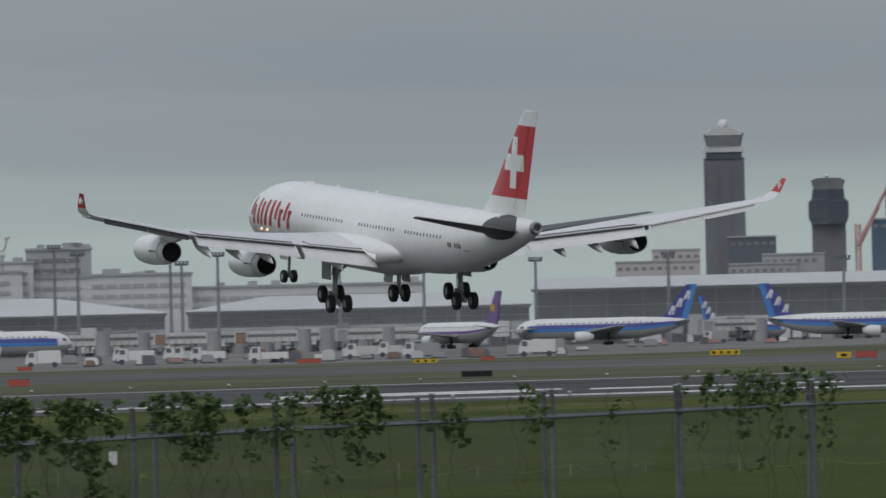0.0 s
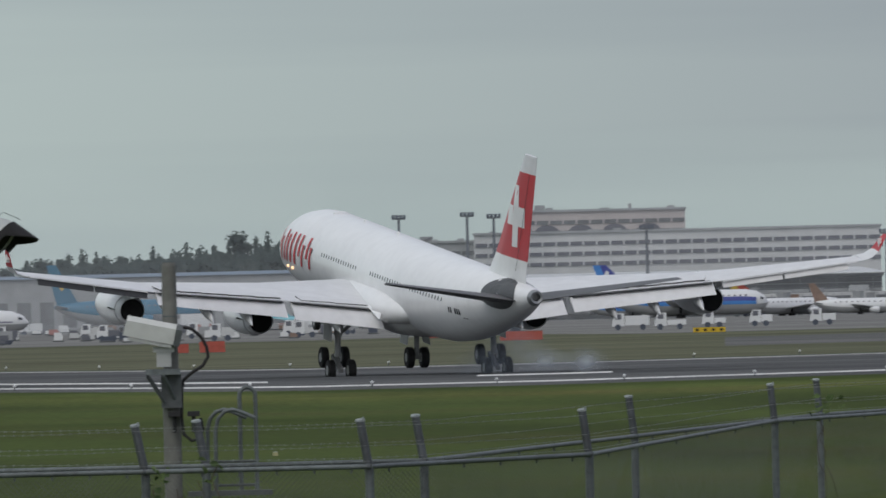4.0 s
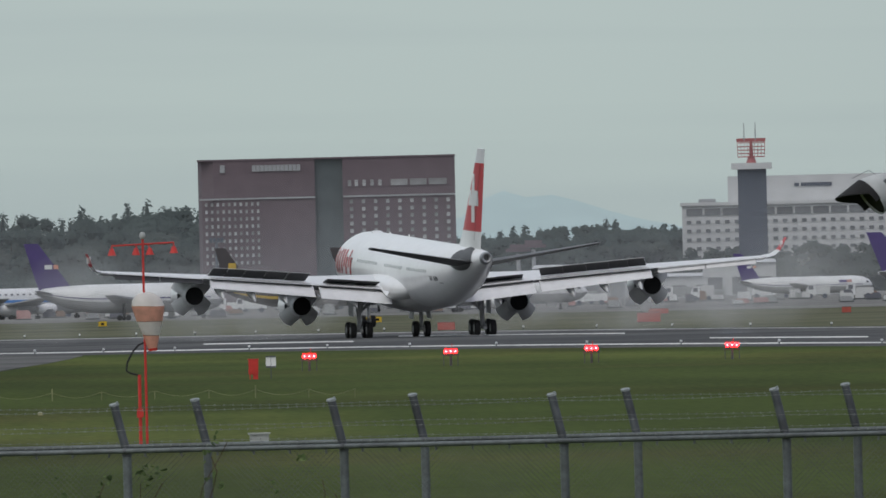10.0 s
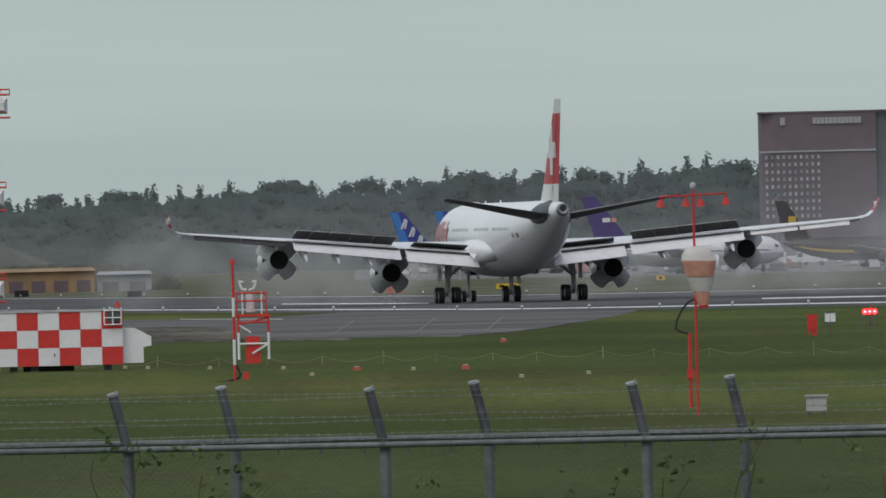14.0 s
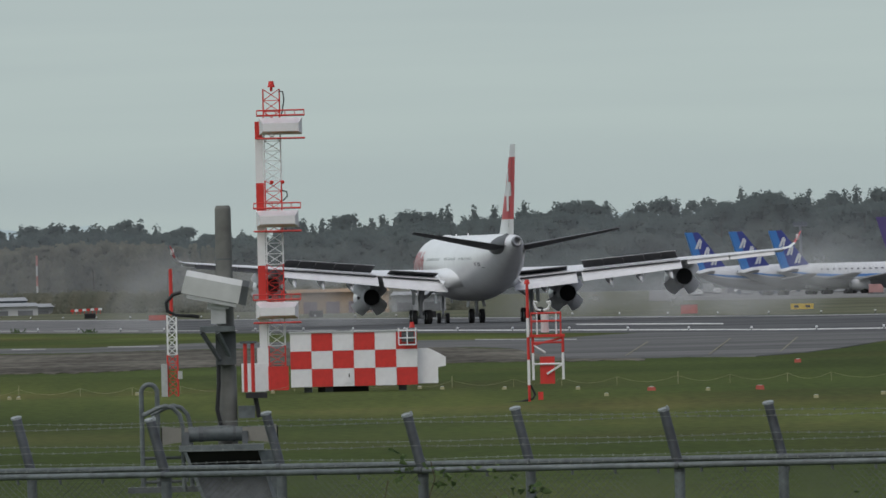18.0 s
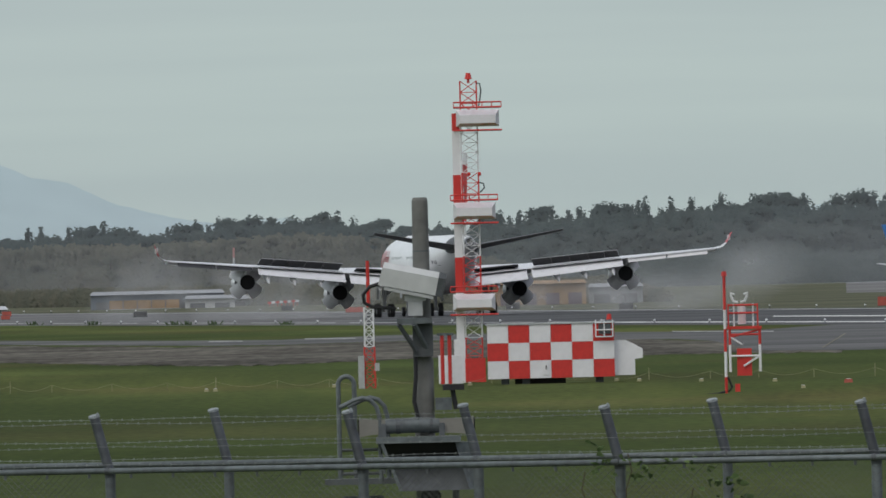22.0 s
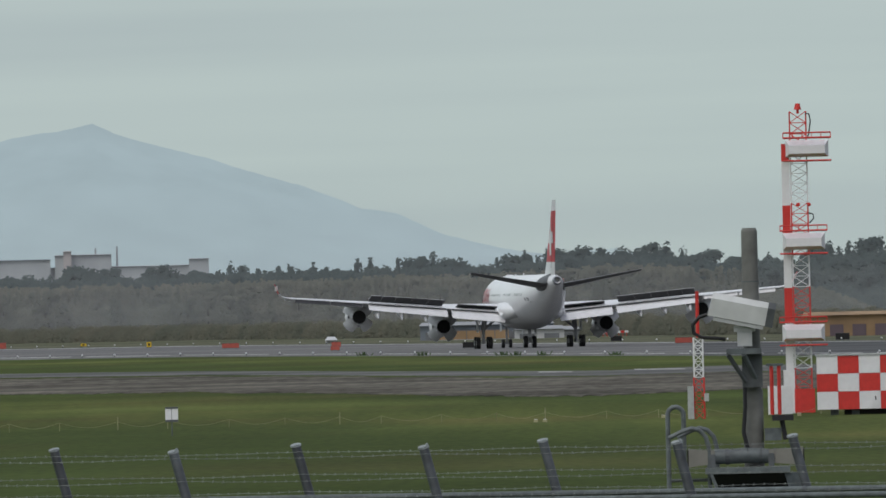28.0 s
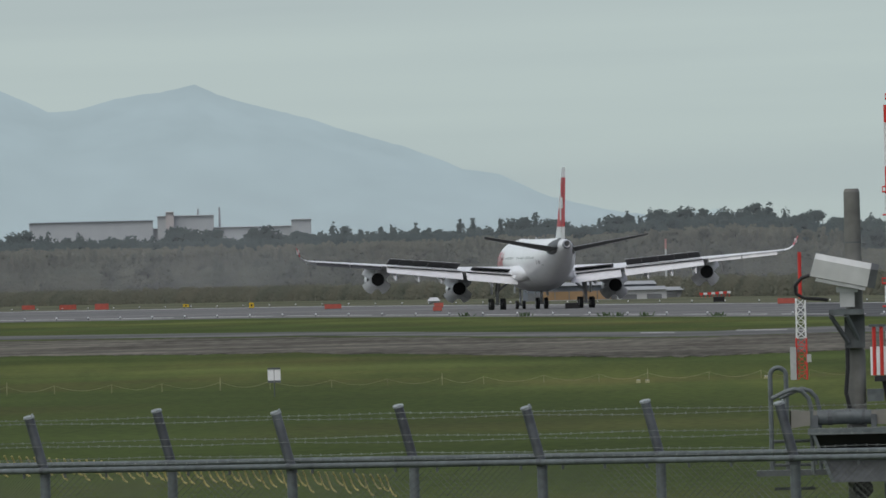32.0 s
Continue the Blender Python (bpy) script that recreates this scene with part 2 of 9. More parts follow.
M["asphalt"] = two_tone("runway_asphalt", (0.070, 0.073, 0.075), (0.108, 0.110, 0.110), 0.85, 0.02, (0.25, 1, 1), fine=0.6, vary=0.3)
M["asphaltpale"] = two_tone("paler_asphalt", (0.125, 0.126, 0.124), (0.175, 0.175, 0.170), 0.85, 0.02, (0.25, 1, 1), fine=0.6, vary=0.3)
# board red dulled, with distance haze put into the colour
M["boardred"] = mat("hazy_board_red", (0.40, 0.085, 0.06), 0.7, vary=0.2, grain=2.0)
M["concreteway"] = two_tone("taxiway_surface", (0.10, 0.102, 0.10), (0.15, 0.15, 0.146), 0.9, 0.02, (0.25, 1, 1), fine=0.5, vary=0.25)
M["dirt"] = two_tone("bare_dry_strip", (0.074, 0.069, 0.056), (0.128, 0.119, 0.098), 0.95, 0.03, (0.3, 1, 1), fine=1.2, vary=0.6, grain=(1.0, 0.05, 1))
M["apron"] = two_tone("apron_concrete", (0.15, 0.15, 0.145), (0.21, 0.21, 0.2), 0.9, 0.01, fine=0.3)
M["lineworn"] = mat("worn_runway_white", (0.30, 0.30, 0.29), 0.85, vary=0.5, grain=0.5, coarse=0.05)
M["line"] = mat("runway_white", (0.62, 0.62, 0.60), 0.8, vary=0.35, grain=0.5, coarse=0.05)
M["grass"] = two_tone("field_grass", (0.042, 0.060, 0.0135), (0.064, 0.088, 0.024), 0.95, 0.02, (0.45, 0.7, 1), edge=(0.28, 0.72), fine=2.4, vary=0.34, grain=(1.0, 0.10, 1))


def dry_blend(m):
    """Lets the grass turn paler and drier where the mesh says so."""
    nt = m.node_tree
    p = nt.nodes["Principled BSDF"]
    old = p.inputs["Base Color"].links[0].from_socket
    at = nt.nodes.new("ShaderNodeAttribute")
    at.attribute_name = "dry"
    hs = nt.nodes.new("ShaderNodeMix")
    hs.data_type, hs.blend_type = "RGBA", "MULTIPLY"
    hs.inputs[7].default_value = (1.75, 1.5, 1.6, 1)
    hs.clamp_result = False
    nt.links.new(at.outputs["Fac"], hs.inputs[0])
    nt.links.new(old, hs.inputs[6])
    # broad brownish patches of drying grass
    mp = nt.nodes.new("ShaderNodeMapping")
    mp.inputs["Scale"].default_value = (0.35, 0.10, 1.0)
    n = nt.nodes.new("ShaderNodeTexNoise")
    n.inputs["Scale"].default_value, n.inputs["Detail"].default_value = 0.10, 5.0
    r = nt.nodes.new("ShaderNodeMapRange")
    r.inputs[1].default_value, r.inputs[2].default_value = 0.50, 0.66
    r.inputs[4].default_value = 0.75
    br = nt.nodes.new("ShaderNodeMix")
    br.data_type, br.blend_type = "RGBA", "MULTIPLY"
    br.inputs[7].default_value = (1.22, 0.93, 1.2, 1)
    br.clamp_result = False
    nt.links.new(nt.nodes["Texture Coordinate"].outputs["Object"], mp.inputs[0])
    nt.links.new(mp.outputs[0], n.inputs["Vector"])
    nt.links.new(n.outputs[0], r.inputs[0])
    nt.links.new(r.outputs[0], br.inputs[0])
    nt.links.new(hs.outputs[2], br.inputs[6])
    nt.links.new(br.outputs[2], p.inputs["Base Color"])


dry_blend(M["grass"])
# dry far grass, greyed: distance haze put into the colour
M["dryfar"] = two_tone("hazy_dry_far_grass", (0.086, 0.092, 0.058), (0.122, 0.124, 0.080), 0.95, 0.01, (0.3, 1, 1), fine=0.2, vary=0.3)
M["leaf"] = two_tone("vine_leaf", (0.086, 0.138, 0.052), (0.170, 0.225, 0.100), 0.6, 1.2, fine=9.0, vary=0.45)
# shaded copy of the leaf: vine shade put into the colour; weeds use it too
M["leafdark"] = two_tone("shaded_vine_leaf", (0.054, 0.084, 0.038), (0.088, 0.126, 0.058), 0.65, 1.2, fine=9.0, vary=0.45)


def leafy(m, share):
    """Leaves pass part of the light on to their other side."""
    nt = m.node_tree
    p = nt.nodes["Principled BSDF"]
    tr = nt.nodes.new("ShaderNodeBsdfTranslucent")
    mx = nt.nodes.new("ShaderNodeMixShader")
    mx.inputs[0].default_value = share
    nt.links.new(p.inputs["Base Color"].links[0].from_socket, tr.inputs["Color"])
    nt.links.new(p.outputs[0], mx.inputs[1])
    nt.links.new(tr.outputs[0], mx.inputs[2])
    nt.links.new(mx.outputs[0], nt.nodes["Material Output"].inputs["Surface"])


leafy(M["leaf"], 0.35)
leafy(M["salmon"], 0.4)
M["sockwhite"] = mat("white_sock_cloth", (0.82, 0.81, 0.78), 0.8, vary=0.1, grain=5.0)
leafy(M["sockwhite"], 0.4)
M["yellowworn"] = mat("worn_yellow_paint", (0.17, 0.16, 0.10), 0.9, vary=0.4, grain=0.8)
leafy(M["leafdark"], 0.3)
M["stem"] = mat("vine_stem", (0.06, 0.045, 0.025), 0.8, vary=0.3)


# ---- mesh helpers ----
class Shape:
    """Collects the faces of one part."""

    def __init__(self):
        self.v, self.f = [], []

    def add(self, verts, faces):
        n = len(self.v)
        self.v += [tuple(p) for p in verts]
        self.f += [tuple(i + n for i in q) for q in faces]
        return self

    def box(self, x, y, z, sx, sy, sz, m=None, taper=1.0):
        """A box round (x, y, z) with the given sizes; m turns or moves it."""
        vs = []
        for dz in (-1, 1):
            k = taper if dz > 0 else 1.0
            vs += [(x + sx / 2 * a * k, y + sy / 2 * b * k, z + sz / 2 * dz) for a, b in ((-1, -1), (1, -1), (1, 1), (-1, 1))]
        if m is not None:
            vs = [m @ Vector(p) for p in vs]
        return self.add(vs, [(3, 2, 1, 0), (4, 5, 6, 7), (0, 1, 5, 4), (1, 2, 6, 5), (2, 3, 7, 6), (3, 0, 4, 7)])

    def tube(self, p, q, r, r2=None, n=10, caps=True):
        p, q = Vector(p), Vector(q)
        r2 = r if r2 is None else r2
        d = (q - p).normalized()
        a = d.orthogonal().normalized()
        b = d.cross(a)
        vs = [p + (a * math.cos(i * math.tau / n) + b * math.sin(i * math.tau / n)) * r for i in range(n)]
        vs += [q + (a * math.cos(i * math.tau / n) + b * math.sin(i * math.tau / n)) * r2 for i in range(n)]
        fs = [(i, (i + 1) % n, n + (i + 1) % n, n + i) for i in range(n)]
        if caps:
            fs += [tuple(range(n - 1, -1, -1)), tuple(range(n, 2 * n))]
        return self.add(vs, fs)

    def pipe(self, pts, r, n=8):
        pts = [Vector(p) for p in pts]
        rings, side = [], None
        for i, p in enumerate(pts):
            d = (pts[min(i + 1, len(pts) - 1)] - pts[max(i - 1, 0)]).normalized()
            side = d.orthogonal().normalized() if side is None else (side - d * side.dot(d)).normalized()
            b = d.cross(side)
            rings.append([p + (side * math.cos(k * math.tau / n) + b * math.sin(k * math.tau / n)) * r for k in range(n)])
        return self.rings(rings)

    def moved(self, p):
        """The same faces, taken from the point p."""
        self.v = [(x - p[0], y - p[1], z - p[2]) for x, y, z in self.v]
        return self

    def rings(self, rings, close=True, caps=True):
        """Skin over rings of points, all of the same count."""
        n = len(rings[0])
        vs = [p for ring in rings for p in ring]
        fs = []
        for k in range(len(rings) - 1):
            for i in range(n if close else n - 1):
                j = (i + 1) % n
                fs.append((k * n + i, k * n + j, (k + 1) * n + j, (k + 1) * n + i))
        if caps:
            fs += [tuple(range(n - 1, -1, -1)), tuple(range((len(rings) - 1) * n, len(rings) * n))]
        return self.add(vs, fs)

    def prism(self, outline, depth, m):
        """A flat outline (x, z) pulled to a depth along y, under m."""
        n = len(outline)
        vs = [m @ Vector((x, -depth / 2, z)) for x, z in outline] + [m @ Vector((x, depth / 2, z)) for x, z in outline]
        fs = [tuple(range(n)), tuple(range(2 * n - 1, n - 1, -1))] + [(i, n + i, n + (i + 1) % n, (i + 1) % n) for i in range(n)]
        return self.add(vs, fs)

    def ball(self, c, r, n=12, k=8, squash=1.0):
        rings = []
        for j in range(1, k):
            a = math.pi * j / k
            rings.append([(c[0] + r * math.sin(a) * math.cos(i * math.tau / n), c[1] + r * math.sin(a) * math.sin(i * math.tau / n), c[2] - r * squash * math.cos(a)) for i in range(n)])
        return self.rings(rings)

    def mesh(self, name, material, smooth=False):
        me = bpy.data.meshes.new(name)
        me.from_pydata(self.v, [], self.f)
        me.materials.append(M[material] if isinstance(material, str) else material)
        bm = bmesh.new()
        bm.from_mesh(me)
        bmesh.ops.recalc_face_normals(bm, faces=bm.faces)
        bm.to_mesh(me)
        bm.free()
        if smooth:
            me.polygons.foreach_set("use_smooth", [True] * len(me.polygons))
            me.set_sharp_from_angle(angle=radians(40))
        return me


def part(name, shape, material, parent, label="", smooth=False, at=None):
    ob = new(name, shape.mesh(name, material, smooth) if isinstance(shape, Shape) else shape)
    ob.parent = parent
    if at is not None:
        ob.matrix_basis = at
    if label:
        ob["label"] = label
    return ob


def thing(name, label, category, m=None, group="", kind=""):
    ob = new(name)
    ob.empty_display_size = 0.5
    if m is not None:
        ob.matrix_basis = m
    return tagged(ob, label, category, group, kind)


def facing(b, d, z=0.0, turn=0.0):
    """A pose on the field: x to the right, y away, as seen from the camera, turned by some degrees."""
    p = spot(b, d, z)
    return pose(p.x, p.y, p.z, 0, 0, -math.degrees(b / UNIT) + turn)


def sheet(name, material, points, faces, z, label, category):
    me = bpy.data.meshes.new(name)
    me.from_pydata([(p[0], p[1], z + p[2]) for p in points], [], faces)
    me.materials.append(M[material])
    return tagged(new(name, me), label, category, kind="structure")


# ---- the field ----
RUNWAY = [(-3600, 3500), (-3000, 3330), (-1300, 2850), (-870, 2567), (-800, 2517), (-714, 2464), (-500, 2340), (-344, 2254), (-150, 2160), (65, 2064), (184, 2013), (320, 1958), (622, 1849), (710, 1826), (900, 1802), (1110, 1792), (1325, 1787), (1543, 1775), (1776, 1742), (2034, 1685), (2330, 1615), (2660, 1540), (3060, 1462), (3260, 1437), (3700, 1440), (4200, 1480), (4730, 1540), (5260, 1595), (5520, 1620), (6600, 1700), (7600, 1780)]


def centre(b):
    return float(np.interp(b, [p[0] for p in RUNWAY], [p[1] for p in RUNWAY]))


def band(name, material, b0, b1, r0, r1, z, label, category, step=60, slant=0.0, rough=0.0, fade=0.0):
    """A strip along the runway between two shares of its distance."""
    pts, fs = [], []
    n = max(2, int(abs(b1 - b0) / step))
    for i in range(n + 1):
        b = b0 + (b1 - b0) * i / n
        c = centre(b)
        e0 = rough * (noise.noise(Vector((b * 0.011, r0 * 9, 0))) + 0.6 * noise.noise(Vector((b * 0.05, r0 * 9, 4))))
        e1 = rough * (noise.noise(Vector((b * 0.011, r1 * 9, 0))) + 0.6 * noise.noise(Vector((b * 0.05, r1 * 9, 4))))
        near = c * (r0 + e0)
        k = min(1.0, (b1 - b) / fade + 0.02) if fade else 1.0
        e1 = (r0 + e0 - r1) * (1 - k) + e1 * k
        pts += [spot(b, near - 0.4, -z - 0.02), spot(b, near), spot(b + slant, c * (r1 + e1))]
    for i in range(n):
        fs += [(3 * i, 3 * i + 3, 3 * i + 4, 3 * i + 1), (3 * i + 1, 3 * i + 4, 3 * i + 5, 3 * i + 2)]
    return sheet(name, material, pts, fs, z, label, category)


def field_height(y):
    """The field is level; towards the fence and the camera it rises to a low bank."""
    return float(np.interp(y, [-400, 0, 120, 175, 260, 360, 430, 1e5], [3.2, 3.2, 2.4, 1.45, 1.2, 0.5, 0.0, 0.0]))


gx = [-6000, -3500, -2200, -1400, -900, -600, -400, -250, -150, -80, -30, 0, 30, 80, 150, 250, 400, 600, 900, 1400, 2200, 3500, 6000]
gy = [-6000, -2000, -400, -100, 0, 60, 120, 150, 175, 200, 230, 260, 300, 330, 360, 390, 430, 500, 700, 1000, 1500, 2200, 3000, 4000, 5200, 7000]
vs = [(x, y, field_height(y)) for y in gy for x in gx]
fs = [(j * len(gx) + i, j * len(gx) + i + 1, (j + 1) * len(gx) + i + 1, (j + 1) * len(gx) + i) for j in range(len(gy) - 1) for i in range(len(gx) - 1)]
me = bpy.data.meshes.new("ground")
me.from_pydata(vs, [], fs)
me.materials.append(M["grass"])
tagged(new("ground", me), "mown green airfield grass with darker patches", "grass field", kind="structure")

band("runway", "asphalt", -420, 7600, 0.845, 1.125, 0.04, "dark grey asphalt runway with white edge lines", "runway")
band("runway_worn_end", "asphaltpale", -3600, -420, 0.845, 1.125, 0.04, "paler asphalt at the runway's far end", "runway")
band("runway_edge_line", "line", -100, 7600, 0.872, 0.880, 0.07, "white painted runway edge line", "runway marking")
for b0 in range(-3600, -100, 175):
    band("runway_edge_line", "lineworn", b0, b0 + 150, 0.872, 0.879, 0.07, "worn white runway edge line with gaps", "runway marking", step=50)
band("runway_edge_line_far", "lineworn", -3600, 7600, 1.100, 1.108, 0.07, "white painted far runway edge line", "runway marking")
band("far_grass_strip", "dryfar", 300, 7600, 1.14, 2.45, 0.03, "dry grass strip beyond the runway, greyed to imitate haze", "grass")
band("parallel_taxiway", "concreteway", 4000, 7600, 1.36, 1.62, 0.06, "grey parallel taxiway beyond the runway", "taxiway")
band("apron", "apron", 250, 7600, 2.35, 3.1, 0.05, "light grey concrete apron before the terminal", "apron")
band("far_field", "dryfar", -3600, 300, 1.14, 2.45, 0.03, "dry grass beyond the runway, greyed to imitate haze", "grass")


def strip(name, material, course, z, label, category, rough=0.0, step=12):
    """A strip of varying width; its course is (bearing, near share, far share)."""
    pts, fs = [], []
    bs = [p[0] for p in course]
    n = int((bs[-1] - bs[0]) / step)
    for i in range(n + 1):
        b = bs[0] + (bs[-1] - bs[0]) * i / n
        c = centre(b)
        e = [rough * (noise.noise(Vector((b * 0.011, k * 9, 0))) + 0.6 * noise.noise(Vector((b * 0.05, k * 9, 4)))) for k in (1, 2)]
        near = c * (float(np.interp(b, bs, [p[1] for p in course])) + e[0])
        far = max(near + 0.5, c * (float(np.interp(b, bs, [p[2] for p in course])) + e[1]))
        pts += [spot(b, near - 0.4, -z - 0.02), spot(b, near), spot(b, far)]
    for i in range(n):
        fs += [(3 * i, 3 * i + 3, 3 * i + 4, 3 * i + 1), (3 * i + 1, 3 * i + 4, 3 * i + 5, 3 * i + 2)]
    return sheet(name, material, pts, fs, z, label, category)


strip("apron_edge", "apron", [(430, 1.62, 2.36), (2250, 1.66, 2.36), (2600, 1.78, 2.36), (3000, 1.90, 2.36), (3640, 2.0, 2.36)], 0.045, "light grey concrete edge of the cargo apron", "apron", 0.008)
strip("apron_front", "apron", [(3640, 2.0, 2.36), (3860, 1.86, 2.36), (5300, 1.78, 2.36), (6000, 1.90, 2.36), (6700, 2.2, 2.36)], 0.045, "light grey concrete front edge of the terminal apron", "apron", 0.008)
strip("service_road", "concreteway", [(-3600, 0.597, 0.632), (-1000, 0.60, 0.635), (-690, 0.607, 0.648), (-570, 0.618, 0.658), (-360, 0.660, 0.715), (120, 0.688, 0.755), (260, 0.66, 0.78)], 0.05, "grey service road along the runway", "road", 0.002)
strip("bare_strip", "dirt", [(-3600, 0.465, 0.575), (-1000, 0.470, 0.585), (-690, 0.471, 0.590), (-570, 0.486, 0.609), (-360, 0.526, 0.650), (120, 0.572, 0.679), (260, 0.585, 0.655), (420, 0.60, 0.602)], 0.04, "bare brown strip of tilled earth", "earth strip", 0.01)
strip("taxiway_stub", "concreteway", [(170, 0.690, 0.70), (260, 0.600, 0.77), (340, 0.604, 0.81), (430, 0.611, 0.843), (615, 0.626, 0.843), (700, 0.652, 0.843), (776, 0.688, 0.843), (860, 0.752, 0.843), (910, 0.80, 0.843), (930, 0.835, 0.843)], 0.045, "weathered grey taxiway stub joining the runway", "taxiway", 0.004)
for b0, r0, b1, r1 in ((386, 0.619, 426, 0.735), (533, 0.630, 572, 0.770), (660, 0.655, 690, 0.780)):
    pts = [spot(b0 - 1.6, centre(b0) * r0), spot(b0 + 1.6, centre(b0) * r0), spot(b1 + 1.6, centre(b1) * r1), spot(b1 - 1.6, centre(b1) * r1)]
    sheet("taxiway_line", "yellowworn", pts, [(0, 1, 2, 3)], 0.075, "faded yellow line on the taxiway stub", "taxiway marking")
for b0, b1, r0, r1 in ((120, 300, 0.752, 0.757), (-530, -440, 0.664, 0.672), (-700, -640, 0.634, 0.638)):
    strip("road_edge_line", "lineworn", [(b0, r0, r0 + 0.005), (b1, r1, r1 + 0.005)], 0.08, "worn white edge line of the service road", "road marking")



def dry_belt(name, b0, b1, r0, r1, label, step=20):
    """A belt of paler grass that fades out to both sides."""
    shares = (0.0, 0.25, 0.8, 1.0, 0.85, 0.5, 0.0)
    pts, fs, dry = [], [], []
    n = int((b1 - b0) / step)
    for i in range(n + 1):
        b = b0 + (b1 - b0) * i / n
        c = centre(b)
        end = min(1.0, i / 6, (n - i) / 6)
        for j, q in enumerate(shares):
            u = j / (len(shares) - 1)
            pts.append(spot(b, c * (r0 + (r1 - r0) * u + 0.012 * noise.noise(Vector((b * 0.02, j * 2.1, r0 * 7)))), 0.0 if j else -0.05))
            dry.append(max(0.0, q * end * (0.75 + 0.6 * noise.noise(Vector((b * 0.006, j * 0.7, 5))) + 0.35 * noise.noise(Vector((b * 0.03, j * 1.3, 9))))))
    k = len(shares)
    for i in range(n):
        for j in range(k - 1):
            fs.append((i * k + j, (i + 1) * k + j, (i + 1) * k + j + 1, i * k + j + 1))
    ob = sheet(name, "grass", pts, fs, 0.03, label, "grass")
    ob.data.attributes.new("dry", "FLOAT", "POINT").data.foreach_set("value", dry)


dry_belt("light_grass_belt", -3600, 1500, 0.31, 0.46, "lighter dry-tipped grass belt")
dry_belt("light_grass_strip", -3600, 7600, 0.71, 0.82, "lighter grass strip beside the runway")
# touchdown and aiming marks
for b0, b1, r in [(1150, 1420, 0.955), (1500, 1900, 1.03), (2050, 2330, 0.945), (2585, 3190, 0.925), (3560, 3800, 0.95), (4300, 4700, 0.95), (5300, 5750, 0.93), (5300, 5800, 0.95), (5850, 6300, 0.94), (300, 560, 0.96)]:
    band("runway_bar", "line", b0, b1, r, r + 0.010, 0.07, "white painted touchdown bar on the runway", "runway marking")

# weeds along the runway's edge
rng = random.Random(77)
blades = Shape()
for b in (-1010, -905, -762, -738, -690, -560):
    d = centre(b) * 0.848
    for k in range(34):
        c = spot(b + rng.gauss(0, 6), d + rng.uniform(-3, 3), 0.03)
        a = rng.uniform(0, 6.28)
        h = rng.uniform(0.12, 0.45)
        tip = c + Vector((rng.uniform(-0.3, 0.3), rng.uniform(-0.2, 0.2), h))
        e = Vector((math.cos(a), math.sin(a), 0)) * 0.07
        blades.add([c - e, c + e, tip + e * 0.6, tip - e * 0.6], [(0, 1, 2, 3)])
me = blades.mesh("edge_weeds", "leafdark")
tagged(new("edge_weeds", me), "dark green weeds growing along the runway edge", "weeds", kind="stuff")


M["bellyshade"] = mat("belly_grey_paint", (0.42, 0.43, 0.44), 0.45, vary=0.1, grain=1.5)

# ---- the landing airliner: x ahead, y to its left, z up from the ground at the main wheels ----
jet = thing("airliner", "white four-engine airliner with a red fin and white cross, landing", "airplane")


def ring(x, zc, r, rz=None, n=28, y=0.0):
    rz = r if rz is None else rz
    return [(x, y + r * math.cos(i * math.tau / n), zc + rz * math.sin(i * math.tau / n)) for i in range(n)]


HULL = [(32.5, 4.85, 0.06), (32.2, 4.87, 0.5), (31.4, 4.95, 1.12), (30.2, 5.1, 1.7), (28.6, 5.28, 2.2), (26.6, 5.42, 2.55), (24.2, 5.52, 2.77), (21.5, 5.55, 2.82), (10, 5.55, 2.82), (0, 5.55, 2.82), (-8, 5.55, 2.82), (-12, 5.64, 2.74), (-16, 5.88, 2.52), (-20, 6.25, 2.14), (-24, 6.70, 1.66), (-27, 7.08, 1.24), (-29.5, 7.42, 0.82), (-31.0, 7.62, 0.52)]
part("fuselage", Shape().rings([ring(*h) for h in HULL]), "white", jet, smooth=True)
part("tail_cone", Shape().rings([ring(-31.0, 7.62, 0.53), ring(-31.5, 7.68, 0.40), ring(-31.45, 7.68, 0.26), ring(-30.9, 7.65, 0.24)]), "metal", jet, "bare metal exhaust of the tail", smooth=True)
part("belly_fairing", Shape().rings([ring(x, z, w, h) for x, z, w, h in ((14, 4.5, 0.4, 0.4), (12, 4.0, 2.2, 1.5), (8, 3.9, 3.05, 1.75), (0, 3.9, 3.1, 1.8), (-4, 4.0, 2.9, 1.6), (-8, 4.4, 1.8, 1.2), (-10.5, 4.7, 0.4, 0.4))]), "white", jet, smooth=True)


def hull_at(x):
    xs = [h[0] for h in HULL][::-1]
    return float(np.interp(x, xs, [h[1] for h in HULL][::-1])), float(np.interp(x, xs, [h[2] for h in HULL][::-1]))


def on_hull(x, z, side, out=0.015):
    zc, r = hull_at(x)
    k = max(-0.98, min(0.98, (z - zc) / r))
    y = math.sqrt(1 - k * k) * r + out
    return Vector((x, side * y, z))


# windows, doors and the red bars of the name
win = Shape().add([on_hull(x, z, 1, 0.02) - Vector((0, on_hull(0, 6.15, 1).y, 6.15)) for x, z in ((-0.105, 6.02), (0.105, 6.02), (0.12, 6.15), (0.105, 6.28), (-0.105, 6.28), (-0.12, 6.15))], [(0, 1, 2, 3, 4, 5)]).mesh("cabin_window", "pane")
